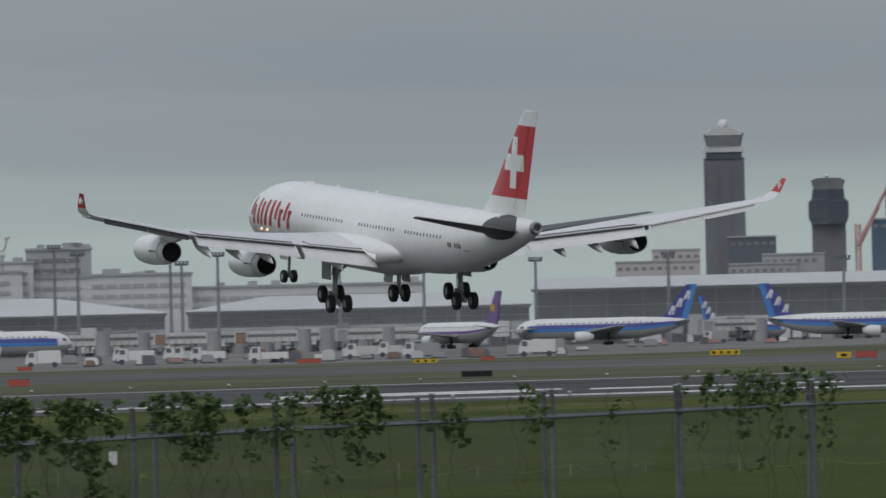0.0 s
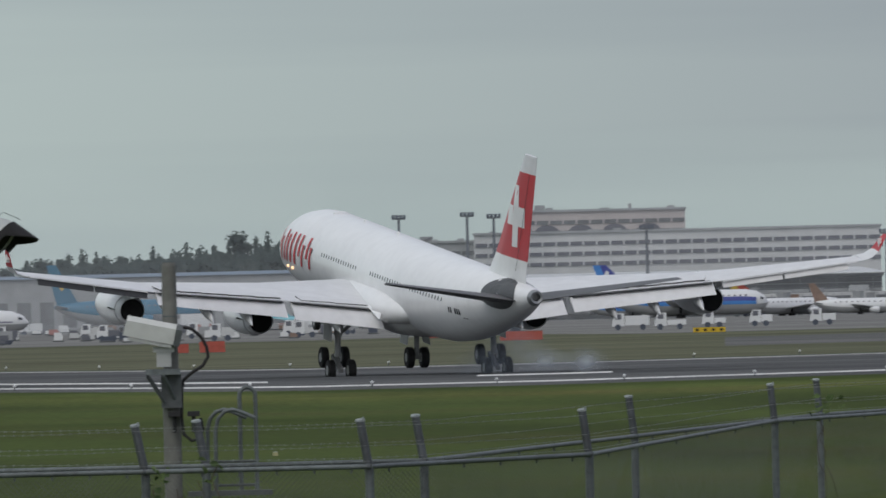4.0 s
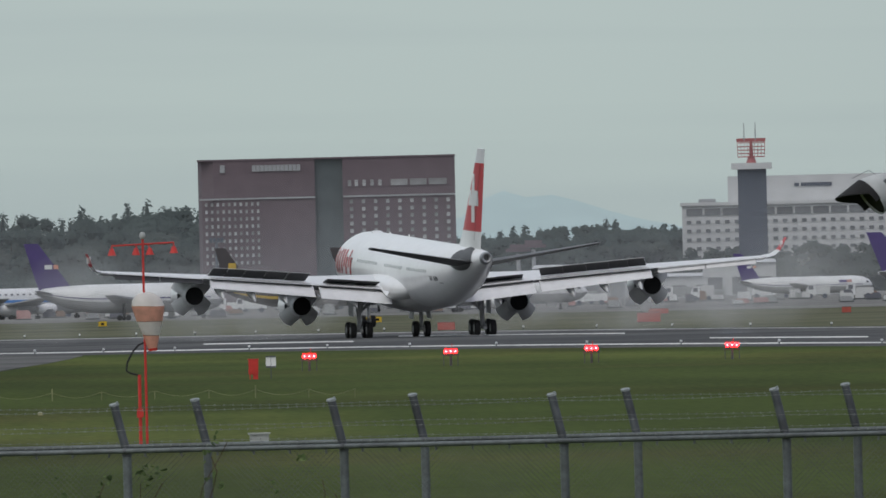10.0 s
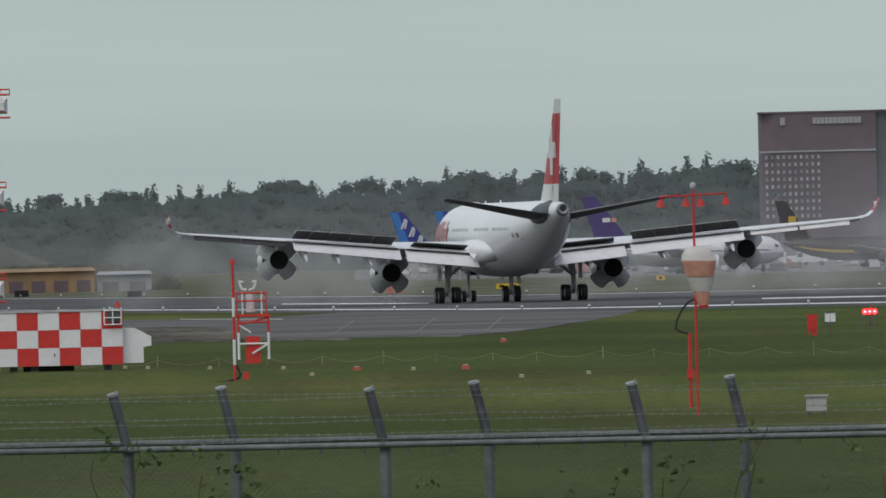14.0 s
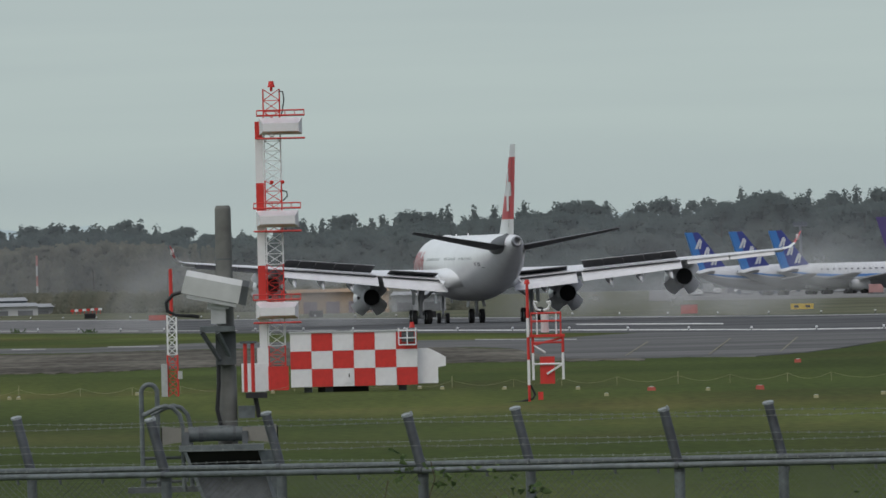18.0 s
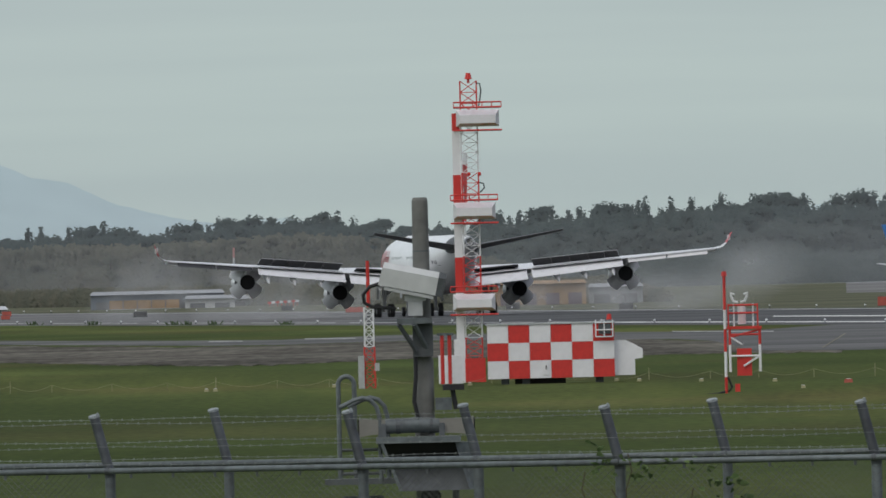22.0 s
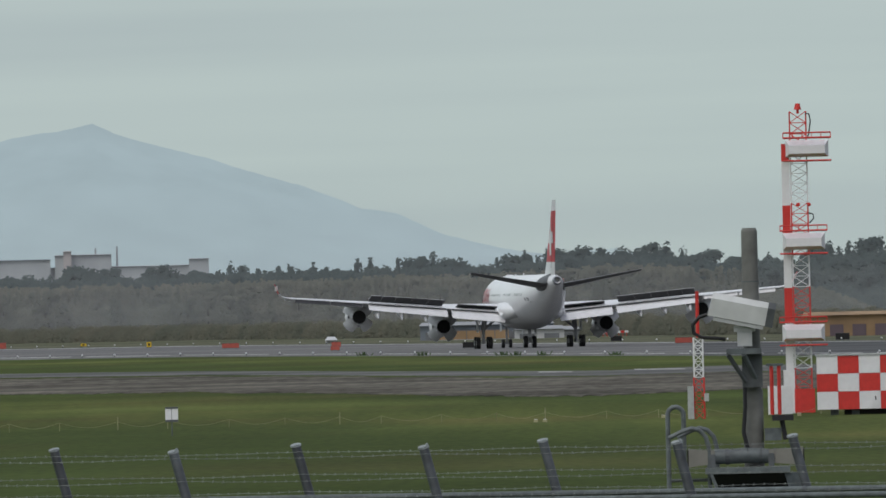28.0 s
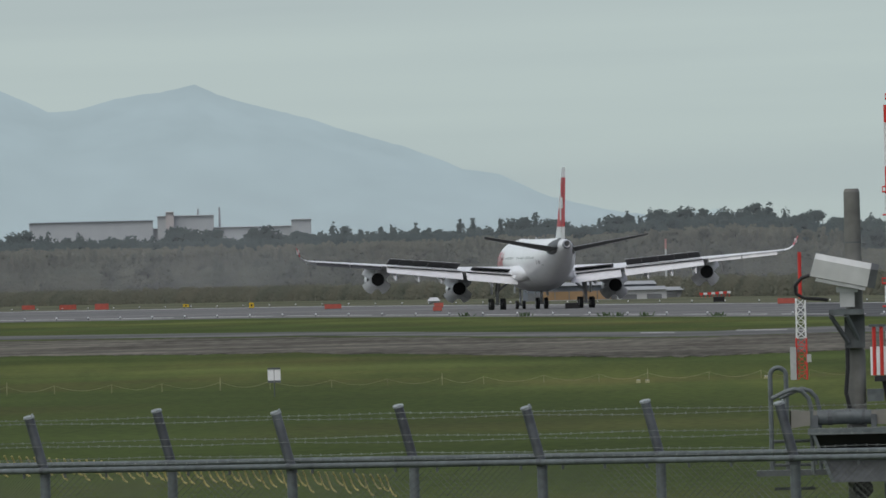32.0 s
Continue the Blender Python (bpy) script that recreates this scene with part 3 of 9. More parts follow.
win_r = Shape().add([on_hull(x, z, -1, 0.02) - Vector((0, on_hull(0, 6.15, -1).y, 6.15)) for x, z in ((-0.105, 6.02), (0.105, 6.02), (0.12, 6.15), (0.105, 6.28), (-0.105, 6.28), (-0.12, 6.15))], [(0, 1, 2, 3, 4, 5)]).mesh("cabin_window", "pane")
for side, w in ((1, win), (-1, win_r)):
    x = 20.0
    while x > -16.5:
        if not (15.2 < x < 16.8 or 2.0 < x < 5.2 or -8.6 < x < -7.0):
            p = on_hull(x, 6.15, side, 0.0)
            part("cabin_window", w, "pane", jet, at=Matrix.Translation((x, p.y, 6.15)))
        x -= 0.66
    for dx in (25.6, 16.0, 3.6, -7.8, -20.2):
        for ox in (-0.55, 0.55):
            part("door_seam", Shape().add([on_hull(dx + ox + a, z, side, 0.015) for a, z in ((-0.05, 5.0), (0.05, 5.0), (0.05, 6.0), (0.05, 7.0), (-0.05, 7.0), (-0.05, 6.0))], [(0, 1, 2, 5), (5, 2, 3, 4)]), "wingskin", jet)
    # slanted red bars stand for the name
    for x0, wd, kind in ((27.6, 1.7, 0), (25.4, 2.6, 1), (22.2, 0.7, 2), (21.0, 1.7, 0), (18.9, 1.7, 0)):
        cells = (((0.0, 0.30), (0.27, 1.0)), ((0.55, 0.0), (0.82, 0.72))) if kind == 0 else (((0.0, 0.0), (0.17, 1.0)), ((0.40, 0.0), (0.57, 0.9)), ((0.8, 0.0), (0.97, 1.0))) if kind == 1 else (((0.1, 0.0), (0.8, 1.0)),)
        for (u0, v0), (u1, v1) in cells:
            sh = Shape()
            for j in range(9):
                va, vb = v0 + (v1 - v0) * j / 9, v0 + (v1 - v0) * (j + 1) / 9
                sh.add([on_hull(x0 - u * wd - 0.72 * (v - 0.5), 4.82 + 2.1 * v, side, 0.035) for u, v in ((u0, va), (u1, va), (u1, vb), (u0, vb))], [(0, 1, 2, 3)])
            part("name_bar", sh, "red", jet, "red painted bar in place of the airline name")
    for k in range(6):
        if k != 2:
            sh = Shape().add([on_hull(-17.7 - k * 0.38 + a, z, side, 0.02) for a, z in ((-0.11, 5.42), (0.11, 5.42), (0.11, 5.80), (-0.11, 5.80))], [(0, 1, 2, 3)])
            part("registration_bar", sh, "pane", jet, "dark bar in place of a registration letter")
    part("hatch_line", Shape().add([on_hull(-20.4 + a, z, side, 0.02) for a, z in ((-0.45, 5.24), (0.45, 5.24), (0.45, 5.29), (-0.45, 5.29))], [(0, 1, 2, 3)]), "wingdark", jet)
for side, xx in ((1, 24.9), (1, 23.4)):
    part("wing_lamp", Shape().ball(on_hull(xx, 4.45, side, 0.02), 0.11, 8, 6), "lampwarm", jet, "warm glowing lamp")
part("antenna", Shape().prism([(-0.5, 0), (0.4, 0), (0.1, 0.2), (-0.3, 0.2)], 0.06, pose(14, 0, 8.34)), "white", jet)
part("antenna", Shape().ball((20.5, 0, 8.33), 0.55, 12, 6, 0.3), "wingskin", jet)
part("antenna", Shape().prism([(-0.4, 0), (0.3, 0), (0.0, 0.25), (-0.3, 0.25)], 0.06, pose(5, 0, 8.34)), "white", jet)

# wings
WING = [(2.2, 12.2, -2.6, 4.05), (9.4, 7.6, -2.9, 4.70), (19.3, 1.2, -5.2, 5.56), (28.6, -4.9, -7.9, 6.35)]  # y, leading x, trailing x, z
PROFILE = [(0, 0), (0.04, 0.35), (0.15, 0.62), (0.35, 0.75), (0.65, 0.5), (1.0, 0.06), (1.0, -0.02), (0.65, -0.2), (0.35, -0.42), (0.12, -0.38), (0.03, -0.22)]


def wing_at(y):
    ys = [w[0] for w in WING]
    return [float(np.interp(y, ys, [w[i] for w in WING])) for i in (1, 2, 3)]


def foil(y, side, lead, trail, z, thick):
    twist = float(np.interp(y, [2.2, 9.4, 19.3, 28.6], [0.0, 0.22, 0.32, 0.16]))
    return [(lead + (trail - lead) * u, side * y, z + v * thick - twist * (1 - u)) for u, v in PROFILE]


OUTER, FLEX = [], []
for side in (1, -1):
    sh = Shape()
    sh.rings([foil(y, side, a, b, z, th) for (y, a, b, z), th in zip(WING[:3], (1.5, 0.95, 0.62))])
    wing = part("wing", sh, "wingskin", jet, smooth=True)
    hinge = Vector((-2.0, side * 19.3, 5.56))
    outer = part("outer_wing", Shape().rings([foil(y, side, a, b, z, th) for (y, a, b, z), th in zip(WING[2:], (0.62, 0.3))]).moved(hinge), "wingskin", jet, smooth=True, at=Matrix.Translation(hinge))
    OUTER.append((outer, outer.matrix_basis.copy(), side))
    FLEX.append((wing, side))
    # added strip under the trailing edge; the left one's colour imitates underside shade
    for y0, y1 in ((19.6, 23.4), (23.55, 27.6)):
        ends = []
        for y in (y0, y1):
            a, b, z = wing_at(y)
            ends.append([(b + 0.5, side * y, z - 0.03), (b + 0.05, side * y, z - 0.02), (b - 0.16, side * y, z - 0.44), (b - 0.09, side * y, z - 0.46), (b + 0.3, side * y, z - 0.14)])
        part("aileron", Shape().rings(ends).moved(hinge), "wingdark" if side > 0 else "wingskin", outer, "strip under the trailing edge, dark left one imitates underside shade")
    # winglet
    lead, trail, z = WING[-1][1:]
    wl_rings = []
    for t, dx, dz, dy, ch in ((0, 0, 0, 0, 3.0), (0.3, -0.7, 0.16, 0.55, 2.5), (0.6, -1.5, 0.55, 0.95, 2.0), (1, -3.0, 1.65, 1.45, 1.0)):
        wl_rings.append([(lead + dx - ch * u, side * (28.6 + dy) + side * v * 0.05, z + dz + v * 0.22 * (1 - t * 0.8)) for u, v in PROFILE])
    part("winglet_root", Shape().rings(wl_rings[:3]).moved(hinge), "wingskin", outer, smooth=True)
    part("winglet", Shape().rings(wl_rings[2:]).moved(hinge), "red", outer, "red winglet with a white cross", smooth=True)
    c = Vector((lead - 3.1, side * 29.82, z + 1.12))
    part("winglet_cross", Shape().box(0, 0, 0, 0.62, 0.24, 0.17, Matrix.Translation(c)).box(0, 0, 0, 0.2, 0.3, 0.55, Matrix.Translation(c)).moved(hinge), "white", outer, "small white cross")
    # dark shroud line along the trailing edge: the flap gap's shade as colour
    for y0, y1 in ((3.2, 9.2), (9.9, 18.9)):
        sh = Shape()
        (a0, b0, z0), (a1, b1, z1) = wing_at(y0), wing_at(y1)
        sh.add([(b0 + 0.4, side * y0, z0 + 0.10), (b1 + 0.4, side * y1, z1 + 0.08), (b1 - 0.25, side * y1, z1 - 0.02), (b0 - 0.25, side * y0, z0 - 0.02), (b0 + 0.2, side * y0, z0 - 0.1), (b1 + 0.2, side * y1, z1 - 0.1)], [(0, 1, 2, 3), (3, 2, 5, 4), (4, 5, 1, 0)])
        FLEX.append((part("shroud", sh, "wingdark", jet, "dark strip painting the shade in the gap above the flap"), side))
    # flaps, lowered
    for k, (y0, y1, ch0, ch1) in enumerate(((3.2, 9.25, 2.1, 1.9), (9.75, 19.0, 1.75, 1.3))):
        rings = []
        for y, ch in ((y0, ch0), (y1, ch1)):
            a, b, z = wing_at(y)
            c, s = math.cos(radians(29)), math.sin(radians(29))
            rings.append([(b + 0.3 - ch * (u * c) + v * 0.35 * s, side * y, z - 0.12 - ch * u * s + v * 0.35 * c) for u, v in PROFILE])
        FLEX.append((part("flap", Shape().rings(rings), "wingskin", jet, "lowered light grey flap", smooth=True), side))
    for y in (6.2, 12.4, 15.2, 18.0):
        a, b, z = wing_at(y)
        sh = Shape().rings([[(x, side * y + w * math.cos(i * math.tau / 10), zz + h * math.sin(i * math.tau / 10)) for i in range(10)] for x, zz, w, h in ((b + 3.2, z - 0.5, 0.05, 0.05), (b + 1.9, z - 0.8, 0.28, 0.36), (b + 0.4, z - 1.05, 0.29, 0.42), (b - 0.7, z - 1.3, 0.2, 0.3), (b - 1.5, z - 1.62, 0.03, 0.04))])
        FLEX.append((part("flap_fairing", sh, "wingskin", jet, smooth=True), side))
    # aileron
    sh = Shape()
    rings = []
    for y in (19.6, 28.2):
        a, b, z = wing_at(y)
        ch = (a - b) * 0.24
        rings.append([(b + ch * 0.9 - ch * u, side * y, z + 0.05 - 0.10 * u + v * 0.12) for u, v in PROFILE])
    part("aileron", Shape().rings(rings).moved(hinge), "wingskin", outer, smooth=True)

# fairing over the wing root, with a sharp tail that lies over the flap's inner end
for side in (1, -1):
    rows_ = []
    for x, y, z, w, h in ((13.0, 2.2, 4.3, 0.15, 0.15), (10.5, 2.3, 4.35, 0.75, 0.75), (6.0, 2.35, 4.35, 1.05, 1.0), (0.0, 2.35, 4.30, 1.30, 1.10), (-3.2, 2.35, 4.20, 1.45, 1.0), (-6.0, 2.1, 4.25, 0.95, 0.75), (-8.6, 1.7, 4.4, 0.35, 0.3)):
        rows_.append([(x, side * (y + w * math.cos(t)), z + h * math.sin(t)) for t in [k * math.tau / 20 for k in range(20)]])
    part("root_fairing", Shape().rings(rows_), "white", jet, smooth=True)
    part("fairing_tail", Shape().add([(0.5, side * 2.9, 5.05), (0.2, side * 3.55, 4.55), (-2.6, side * 3.9, 4.28), (-4.9, side * 3.75, 3.72), (-3.4, side * 3.0, 4.75), (0.2, side * 3.4, 4.40), (-2.6, side * 3.75, 4.16), (-4.8, side * 3.7, 3.68)], [(0, 1, 2, 4), (4, 2, 3), (1, 5, 6, 2), (2, 6, 7, 3), (0, 4, 6, 5), (4, 3, 7, 6)]), "white", jet, smooth=False)

# spoilers: hinged plates, keyed further down
SPOILERS = []
for side in (1, -1):
    for y0, y1 in ((4.0, 6.28), (6.3, 8.6), (10.2, 12.08), (12.1, 13.98), (14.0, 15.88), (15.9, 17.48), (17.5, 18.9)):
        (a0, b0, z0), (a1, b1, z1) = wing_at(y0), wing_at(y1)
        tops = [z + float(np.interp(1 - off / (a - b), [0.35, 0.65, 1.0], [0.75, 0.5, 0.06])) * float(np.interp(y, [2.2, 9.4, 19.3], [1.5, 0.95, 0.62])) for y, a, b, z, off in ((y0, a0, b0, z0, 1.75), (y1, a1, b1, z1, 1.6))]
        h0 = Vector((b0 + 1.75, side * y0, tops[0]))
        h1 = Vector((b1 + 1.6, side * y1, tops[1]))
        mid = (h0 + h1) / 2
        ax = (h1 - h0).normalized() * side
        back = (Vector((-1, 0, 0)) - ax * ax.dot(Vector((-1, 0, 0)))).normalized()
        nz = back.cross(ax)
        if nz.z < 0:
            nz = -nz
        ln = (h1 - h0).length
        ch = 1.3 if y0 < 9 else 1.15
        sh = Shape()
        sh.add([(-ln / 2, 0, 0), (ln / 2, 0, 0), (ln / 2, ch, -0.02), (-ln / 2, ch, -0.02), (-ln / 2, 0, 0.06), (ln / 2, 0, 0.06), (ln / 2, ch, 0.02), (-ln / 2, ch, 0.02)], [(0, 1, 2, 3), (4, 5, 6, 7), (0, 1, 5, 4), (1, 2, 6, 5), (2, 3, 7, 6), (3, 0, 4, 7)])
        base = Matrix((ax, back, nz)).transposed().to_4x4()
        base.translation = mid
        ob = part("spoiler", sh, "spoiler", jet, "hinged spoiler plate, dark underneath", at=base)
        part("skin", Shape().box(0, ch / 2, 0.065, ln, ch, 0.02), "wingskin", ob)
        SPOILERS.append((ob, base, y0 > 9, side))

# engines with four reverser doors each
DOORS = []
for side in (1, -1):
    for y, xn, zn in ((19.75, -1.7, 4.0), (9.4, 4.7, 2.68)):
        eng = new("engine")
        eng.parent = jet
        eng.matrix_basis = Matrix.Translation((xn, side * y, zn))
        FLEX.append((eng, side))
        part("nacelle", Shape().rings([ring(x, dz, r * 0.83, n=26) for x, dz, r in ((6.0, -0.08, 1.12), (6.15, -0.08, 1.2), (6.0, -0.08, 1.28), (5.2, -0.06, 1.40), (4.0, -0.03, 1.46), (2.8, 0, 1.42), (2.2, 0, 1.36))], caps=False), "white", eng, smooth=True)
        part("intake", Shape().rings([ring(5.95, -0.08, 0.938, n=20), ring(5.0, -0.06, 0.871, n=20)]), "metal", eng, smooth=True)
        part("sleeve", Shape().rings([ring(2.2, 0, 0.913, n=24), ring(0.6, 0, 0.871, n=24), ring(0.55, 0, 0.830, n=24), ring(2.0, 0, 0.813, n=24)], caps=False), "metal", eng, smooth=True)
        part("nozzle", Shape().rings([ring(0.75, 0, 0.954, n=24), ring(0.0, 0, 0.847, n=24), ring(-0.05, 0, 0.788, n=24), ring(1.6, 0, 0.772, n=24)]), "wingskin", eng, smooth=True)
        part("duct", Shape().rings([ring(0.0, 0, 0.772, n=20), ring(0.6, 0, 0.581, n=20)]), "soot", eng, "black exhaust opening", smooth=True)
        # doors: a quarter of the cowl each, turning on a hinge near the back
        for k in range(4):
            a0, a1 = (k * 90 + 3), (k * 90 + 87)
            mid = radians(k * 90 + 45)
            hx, hr = 0.95, 0.93
            base = Matrix.Translation((hx, math.cos(mid) * hr, math.sin(mid) * hr)) @ Matrix.Rotation(mid - math.pi / 2, 4, "X")
            inv = base.inverted()
            rings = []
            for x, r in ((2.2, 1.137), (1.5, 1.087), (0.85, 0.998)):
                outer = [inv @ Vector((x, r * math.cos(radians(a0 + (a1 - a0) * i / 7)), r * math.sin(radians(a0 + (a1 - a0) * i / 7)))) for i in range(8)]
                inner = [inv @ Vector((x, (r - 0.10) * math.cos(radians(a1 - (a1 - a0) * i / 7)), (r - 0.10) * math.sin(radians(a1 - (a1 - a0) * i / 7)))) for i in range(8)]
                rings.append(outer + inner)
            ob = part("reverser_door", Shape().rings(rings), "white", eng, "white reverser door", smooth=True, at=base)
            DOORS.append((ob, base))
        a, b, z = wing_at(y)
        sh = Shape().rings([[(x, w, zz) for x, w, zz in ((x0, -0.22, z0), (x0, 0.22, z0), (x0, 0.22, z1), (x0, -0.22, z1))] for x0, z0, z1 in ((4.6, 1.05, 1.2), (3.2, 1.0, 1.55), (a - xn - 0.3, 0.9, z - zn + 0.1), (a - xn - 3.4, 0.85, z - zn), (a - xn - 4.6, z - zn - 0.5, z - zn - 0.15))])
        part("pylon", sh, "wingskin", eng)

# tail
FIN = [(8.05, -18.6, -28.5), (8.9, -20.3, -28.8), (9.9, -21.4, -29.1), (15.55, -27.2, -31.0), (16.75, -28.4, -31.4)]  # z, leading x, trailing x


def fin_piece(z0, z1, name, material, label=""):
    zs = [f[0] for f in FIN]
    rings = []
    for z in (z0, z1):
        a = float(np.interp(z, zs, [f[1] for f in FIN]))
        b = float(np.interp(z, zs, [f[2] for f in FIN]))
        th = 0.42 - 0.02 * (z - 8)
        rings.append([(a + (b - a) * u, v * th, z) for u, v in ((0, 0), (0.05, 0.4), (0.3, 0.7), (0.7, 0.4), (1, 0.06), (1, -0.06), (0.7, -0.4), (0.3, -0.7), (0.05, -0.4))])
    part(name, Shape().rings(rings), material, jet, label, smooth=True)


fin_piece(7.9, 9.75, "fin_base", "white")
fin_piece(9.75, 15.55, "fin", "red", "red painted fin")
fin_piece(15.55, 16.75, "fin_tip", "wingskin")
part("rudder_seam", Shape().tube((-26.8, 0.2, 9.0), (-29.9, 0.13, 15.5), 0.014, n=4).tube((-26.8, -0.2, 9.0), (-29.9, -0.13, 15.5), 0.014, n=4), "wingdark", jet)


def fin_half(x, z):
    zs = [f[0] for f in FIN]
    a = float(np.interp(z, zs, [f[1] for f in FIN]))
    b = float(np.interp(z, zs, [f[2] for f in FIN]))
    return (0.42 - 0.02 * (z - 8)) * float(np.interp((x - a) / (b - a), (0, 0.05, 0.3, 0.7, 1), (0, 0.4, 0.7, 0.4, 0.06)))


cross = Shape()
for w, h, cu, cq in ((1.22, 4.1, 0, 0), (1.36, 1.3, -1.29, 0), (1.36, 1.3, 1.29, 0)):
    for side in (1, -1):
        us, ws = [cu - w / 2 + w * k / 10 for k in range(11)], [cq - h / 2 + h * k / 4 for k in range(5)]
        pts = []
        for u in us:
            for q in ws:
                x, z = -26.75 + u - 0.14 * q, 12.55 + q
                pts.append((x, side * (fin_half(x, z) + 0.02), z))
        cross.add(pts, [(k * 5 + i, k * 5 + 5 + i, k * 5 + 6 + i, k * 5 + i + 1) for k in range(10) for i in range(4)])
part("fin_cross", cross, "white", jet, "large white cross on the fin")
for side in (1, -1):
    rings = []
    for y, a, b, z, th in ((0.6, -23.6, -29.3, 7.15, 0.5), (9.7, -29.6, -31.7, 8.45, 0.16)):
        rings.append([(a + (b - a) * u, side * y, z + v * th - (a + (b - a) * u + 28.5) * 0.085) for u, v in PROFILE])
    part("tailplane", Shape().rings(rings), "tailgrey", jet, "dark grey tailplane", smooth=True)
    plate = Shape()
    rows_ = [[on_hull(-26.2 + 2.9 * q * math.cos(t), 7.45 + 0.98 * q * math.sin(t), side, 0.04) for t in [i * math.tau / 24 for i in range(24)]] for q in (0.02, 0.3, 0.55, 0.8, 1.0)]
    part("tailplane_root_plate", plate.rings(rows_, caps=False), "wingdark", jet, "bare dark oval plate at the tailplane root")


# landing gear
def tyre_and_rim(parent, x, y, z, r=0.70, w=0.46):
    prof = [(-w / 2, r * 0.62), (-w / 2, r * 0.9), (-w * 0.36, r), (w * 0.36, r), (w / 2, r * 0.9), (w / 2, r * 0.62)]
    part("tyre", Shape().rings([[(x + rr * math.cos(i * math.tau / 22), y + yy, z + rr * math.sin(i * math.tau / 22)) for i in range(22)] for yy, rr in prof]), "black", parent, smooth=True)
    part("rim", Shape().tube((x, y - w / 2 - 0.01, z), (x, y + w / 2 + 0.01, z), r * 0.45, n=14), "gearpaint", parent)


BOGIES = []
for side in (1, -1):
    bogie = new("bogie")
    bogie.parent = jet
    bogie.matrix_basis = Matrix.Translation((0, side * 5.34, 0.72))
    for gx_ in (-0.99, 0.99):
        for gy_ in (-0.7, 0.7):
            tyre_and_rim(bogie, gx_, gy_, -0.02)
    part("beam", Shape().box(0, 0, 0, 2.3, 0.3, 0.3), "gearpaint", bogie)
    BOGIES.append((bogie, bogie.matrix_basis.copy()))
    gear = new("main_gear")
    gear.parent = jet
    part("leg", Shape().tube((0, side * 5.34, 0.8), (0.1, side * 5.3, 2.4), 0.2, n=12).tube((0.1, side * 5.3, 2.2), (0.2, side * 5.0, 4.5), 0.29, n=12), "gearpaint", gear, smooth=True)
    part("brace", Shape().tube((0.1, side * 5.2, 2.3), (0.4, side * 3.0, 4.0), 0.13, n=8), "gearpaint", gear)
    part("brace", Shape().tube((-0.2, side * 5.3, 1.5), (-1.2, side * 5.3, 3.9), 0.07, n=8), "gearpaint", gear)
    part("gear_door", Shape().box(0.3, side * 5.95, 2.9, 2.0, 0.08, 2.0), "bellyshade", gear)
gear = new("centre_gear")
gear.parent = jet
for gy_ in (-0.5, 0.5):
    tyre_and_rim(gear, -0.3, gy_, 0.70)
part("leg", Shape().tube((-0.3, 0, 0.7), (-0.1, 0, 3.4), 0.17, n=10).box(-0.3, 0, 0.7, 0.25, 0.6, 0.25), "gearpaint", gear)
for s in (1, -1):
    part("gear_door", Shape().box(0.2, s * 1.0, 2.0, 1.9, 0.06, 1.1, Matrix.Rotation(radians(s * 8), 4, "X")), "bellyshade", gear)
gear = new("nose_gear")
gear.parent = jet
for gy_ in (-0.42, 0.42):
    tyre_and_rim(gear, 25.4, gy_, 0.52, 0.52, 0.36)
part("leg", Shape().tube((25.4, 0, 0.5), (25.2, 0, 3.4), 0.13, n=10).box(25.4, 0, 0.52, 0.2, 0.5, 0.2), "gearpaint", gear)
for s in (1, -1):
    part("gear_door", Shape().box(24.6, s * 0.75, 2.35, 1.6, 0.05, 0.8), "bellyshade", gear)


# ---- the two fences ----
FENCE = [(-2600, 179), (-1800, 176), (0, 170), (450, 169.3), (1378, 168.5), (1378.01, 203), (3348, 203.5), (3715, 205), (3850, 238), (4111, 263), (4446, 280), (4771, 300), (5291, 330), (5767, 350), (6400, 385), (7200, 395)]
FRONT = [-2660, -2220, -1786, -1349, -906, -458, -3, 451, 915, 1378, 1768, 2162, 2551, 2953, 3352, 3745, 4079, 4446, 4771, 5039, 5291, 5544, 5767, 6002, 6243, 6485]
REAR = [-2420, -1990, -1560, -1132, -695, -253, 188, 636, 1089, 1522, 1899, 2288, 2671, 3062, 3450, 3828, 4160, 4543, 4832, 5077, 5322, 5570, 5782, 6008, 6235]


def fence_at(b, gap=0.0):
    d = float(np.interp(b, [p[0] for p in FENCE], [p[1] for p in FENCE])) + gap
    return spot(b, d), d


def lean(b):
    """How far the arms lean over sideways, in metres: less where the fence turns away."""
    return float(np.interp(b, [-2000, 2600, 3600, 4600, 7000], [0.135, 0.11, 0.07, 0.01, 0.0]))


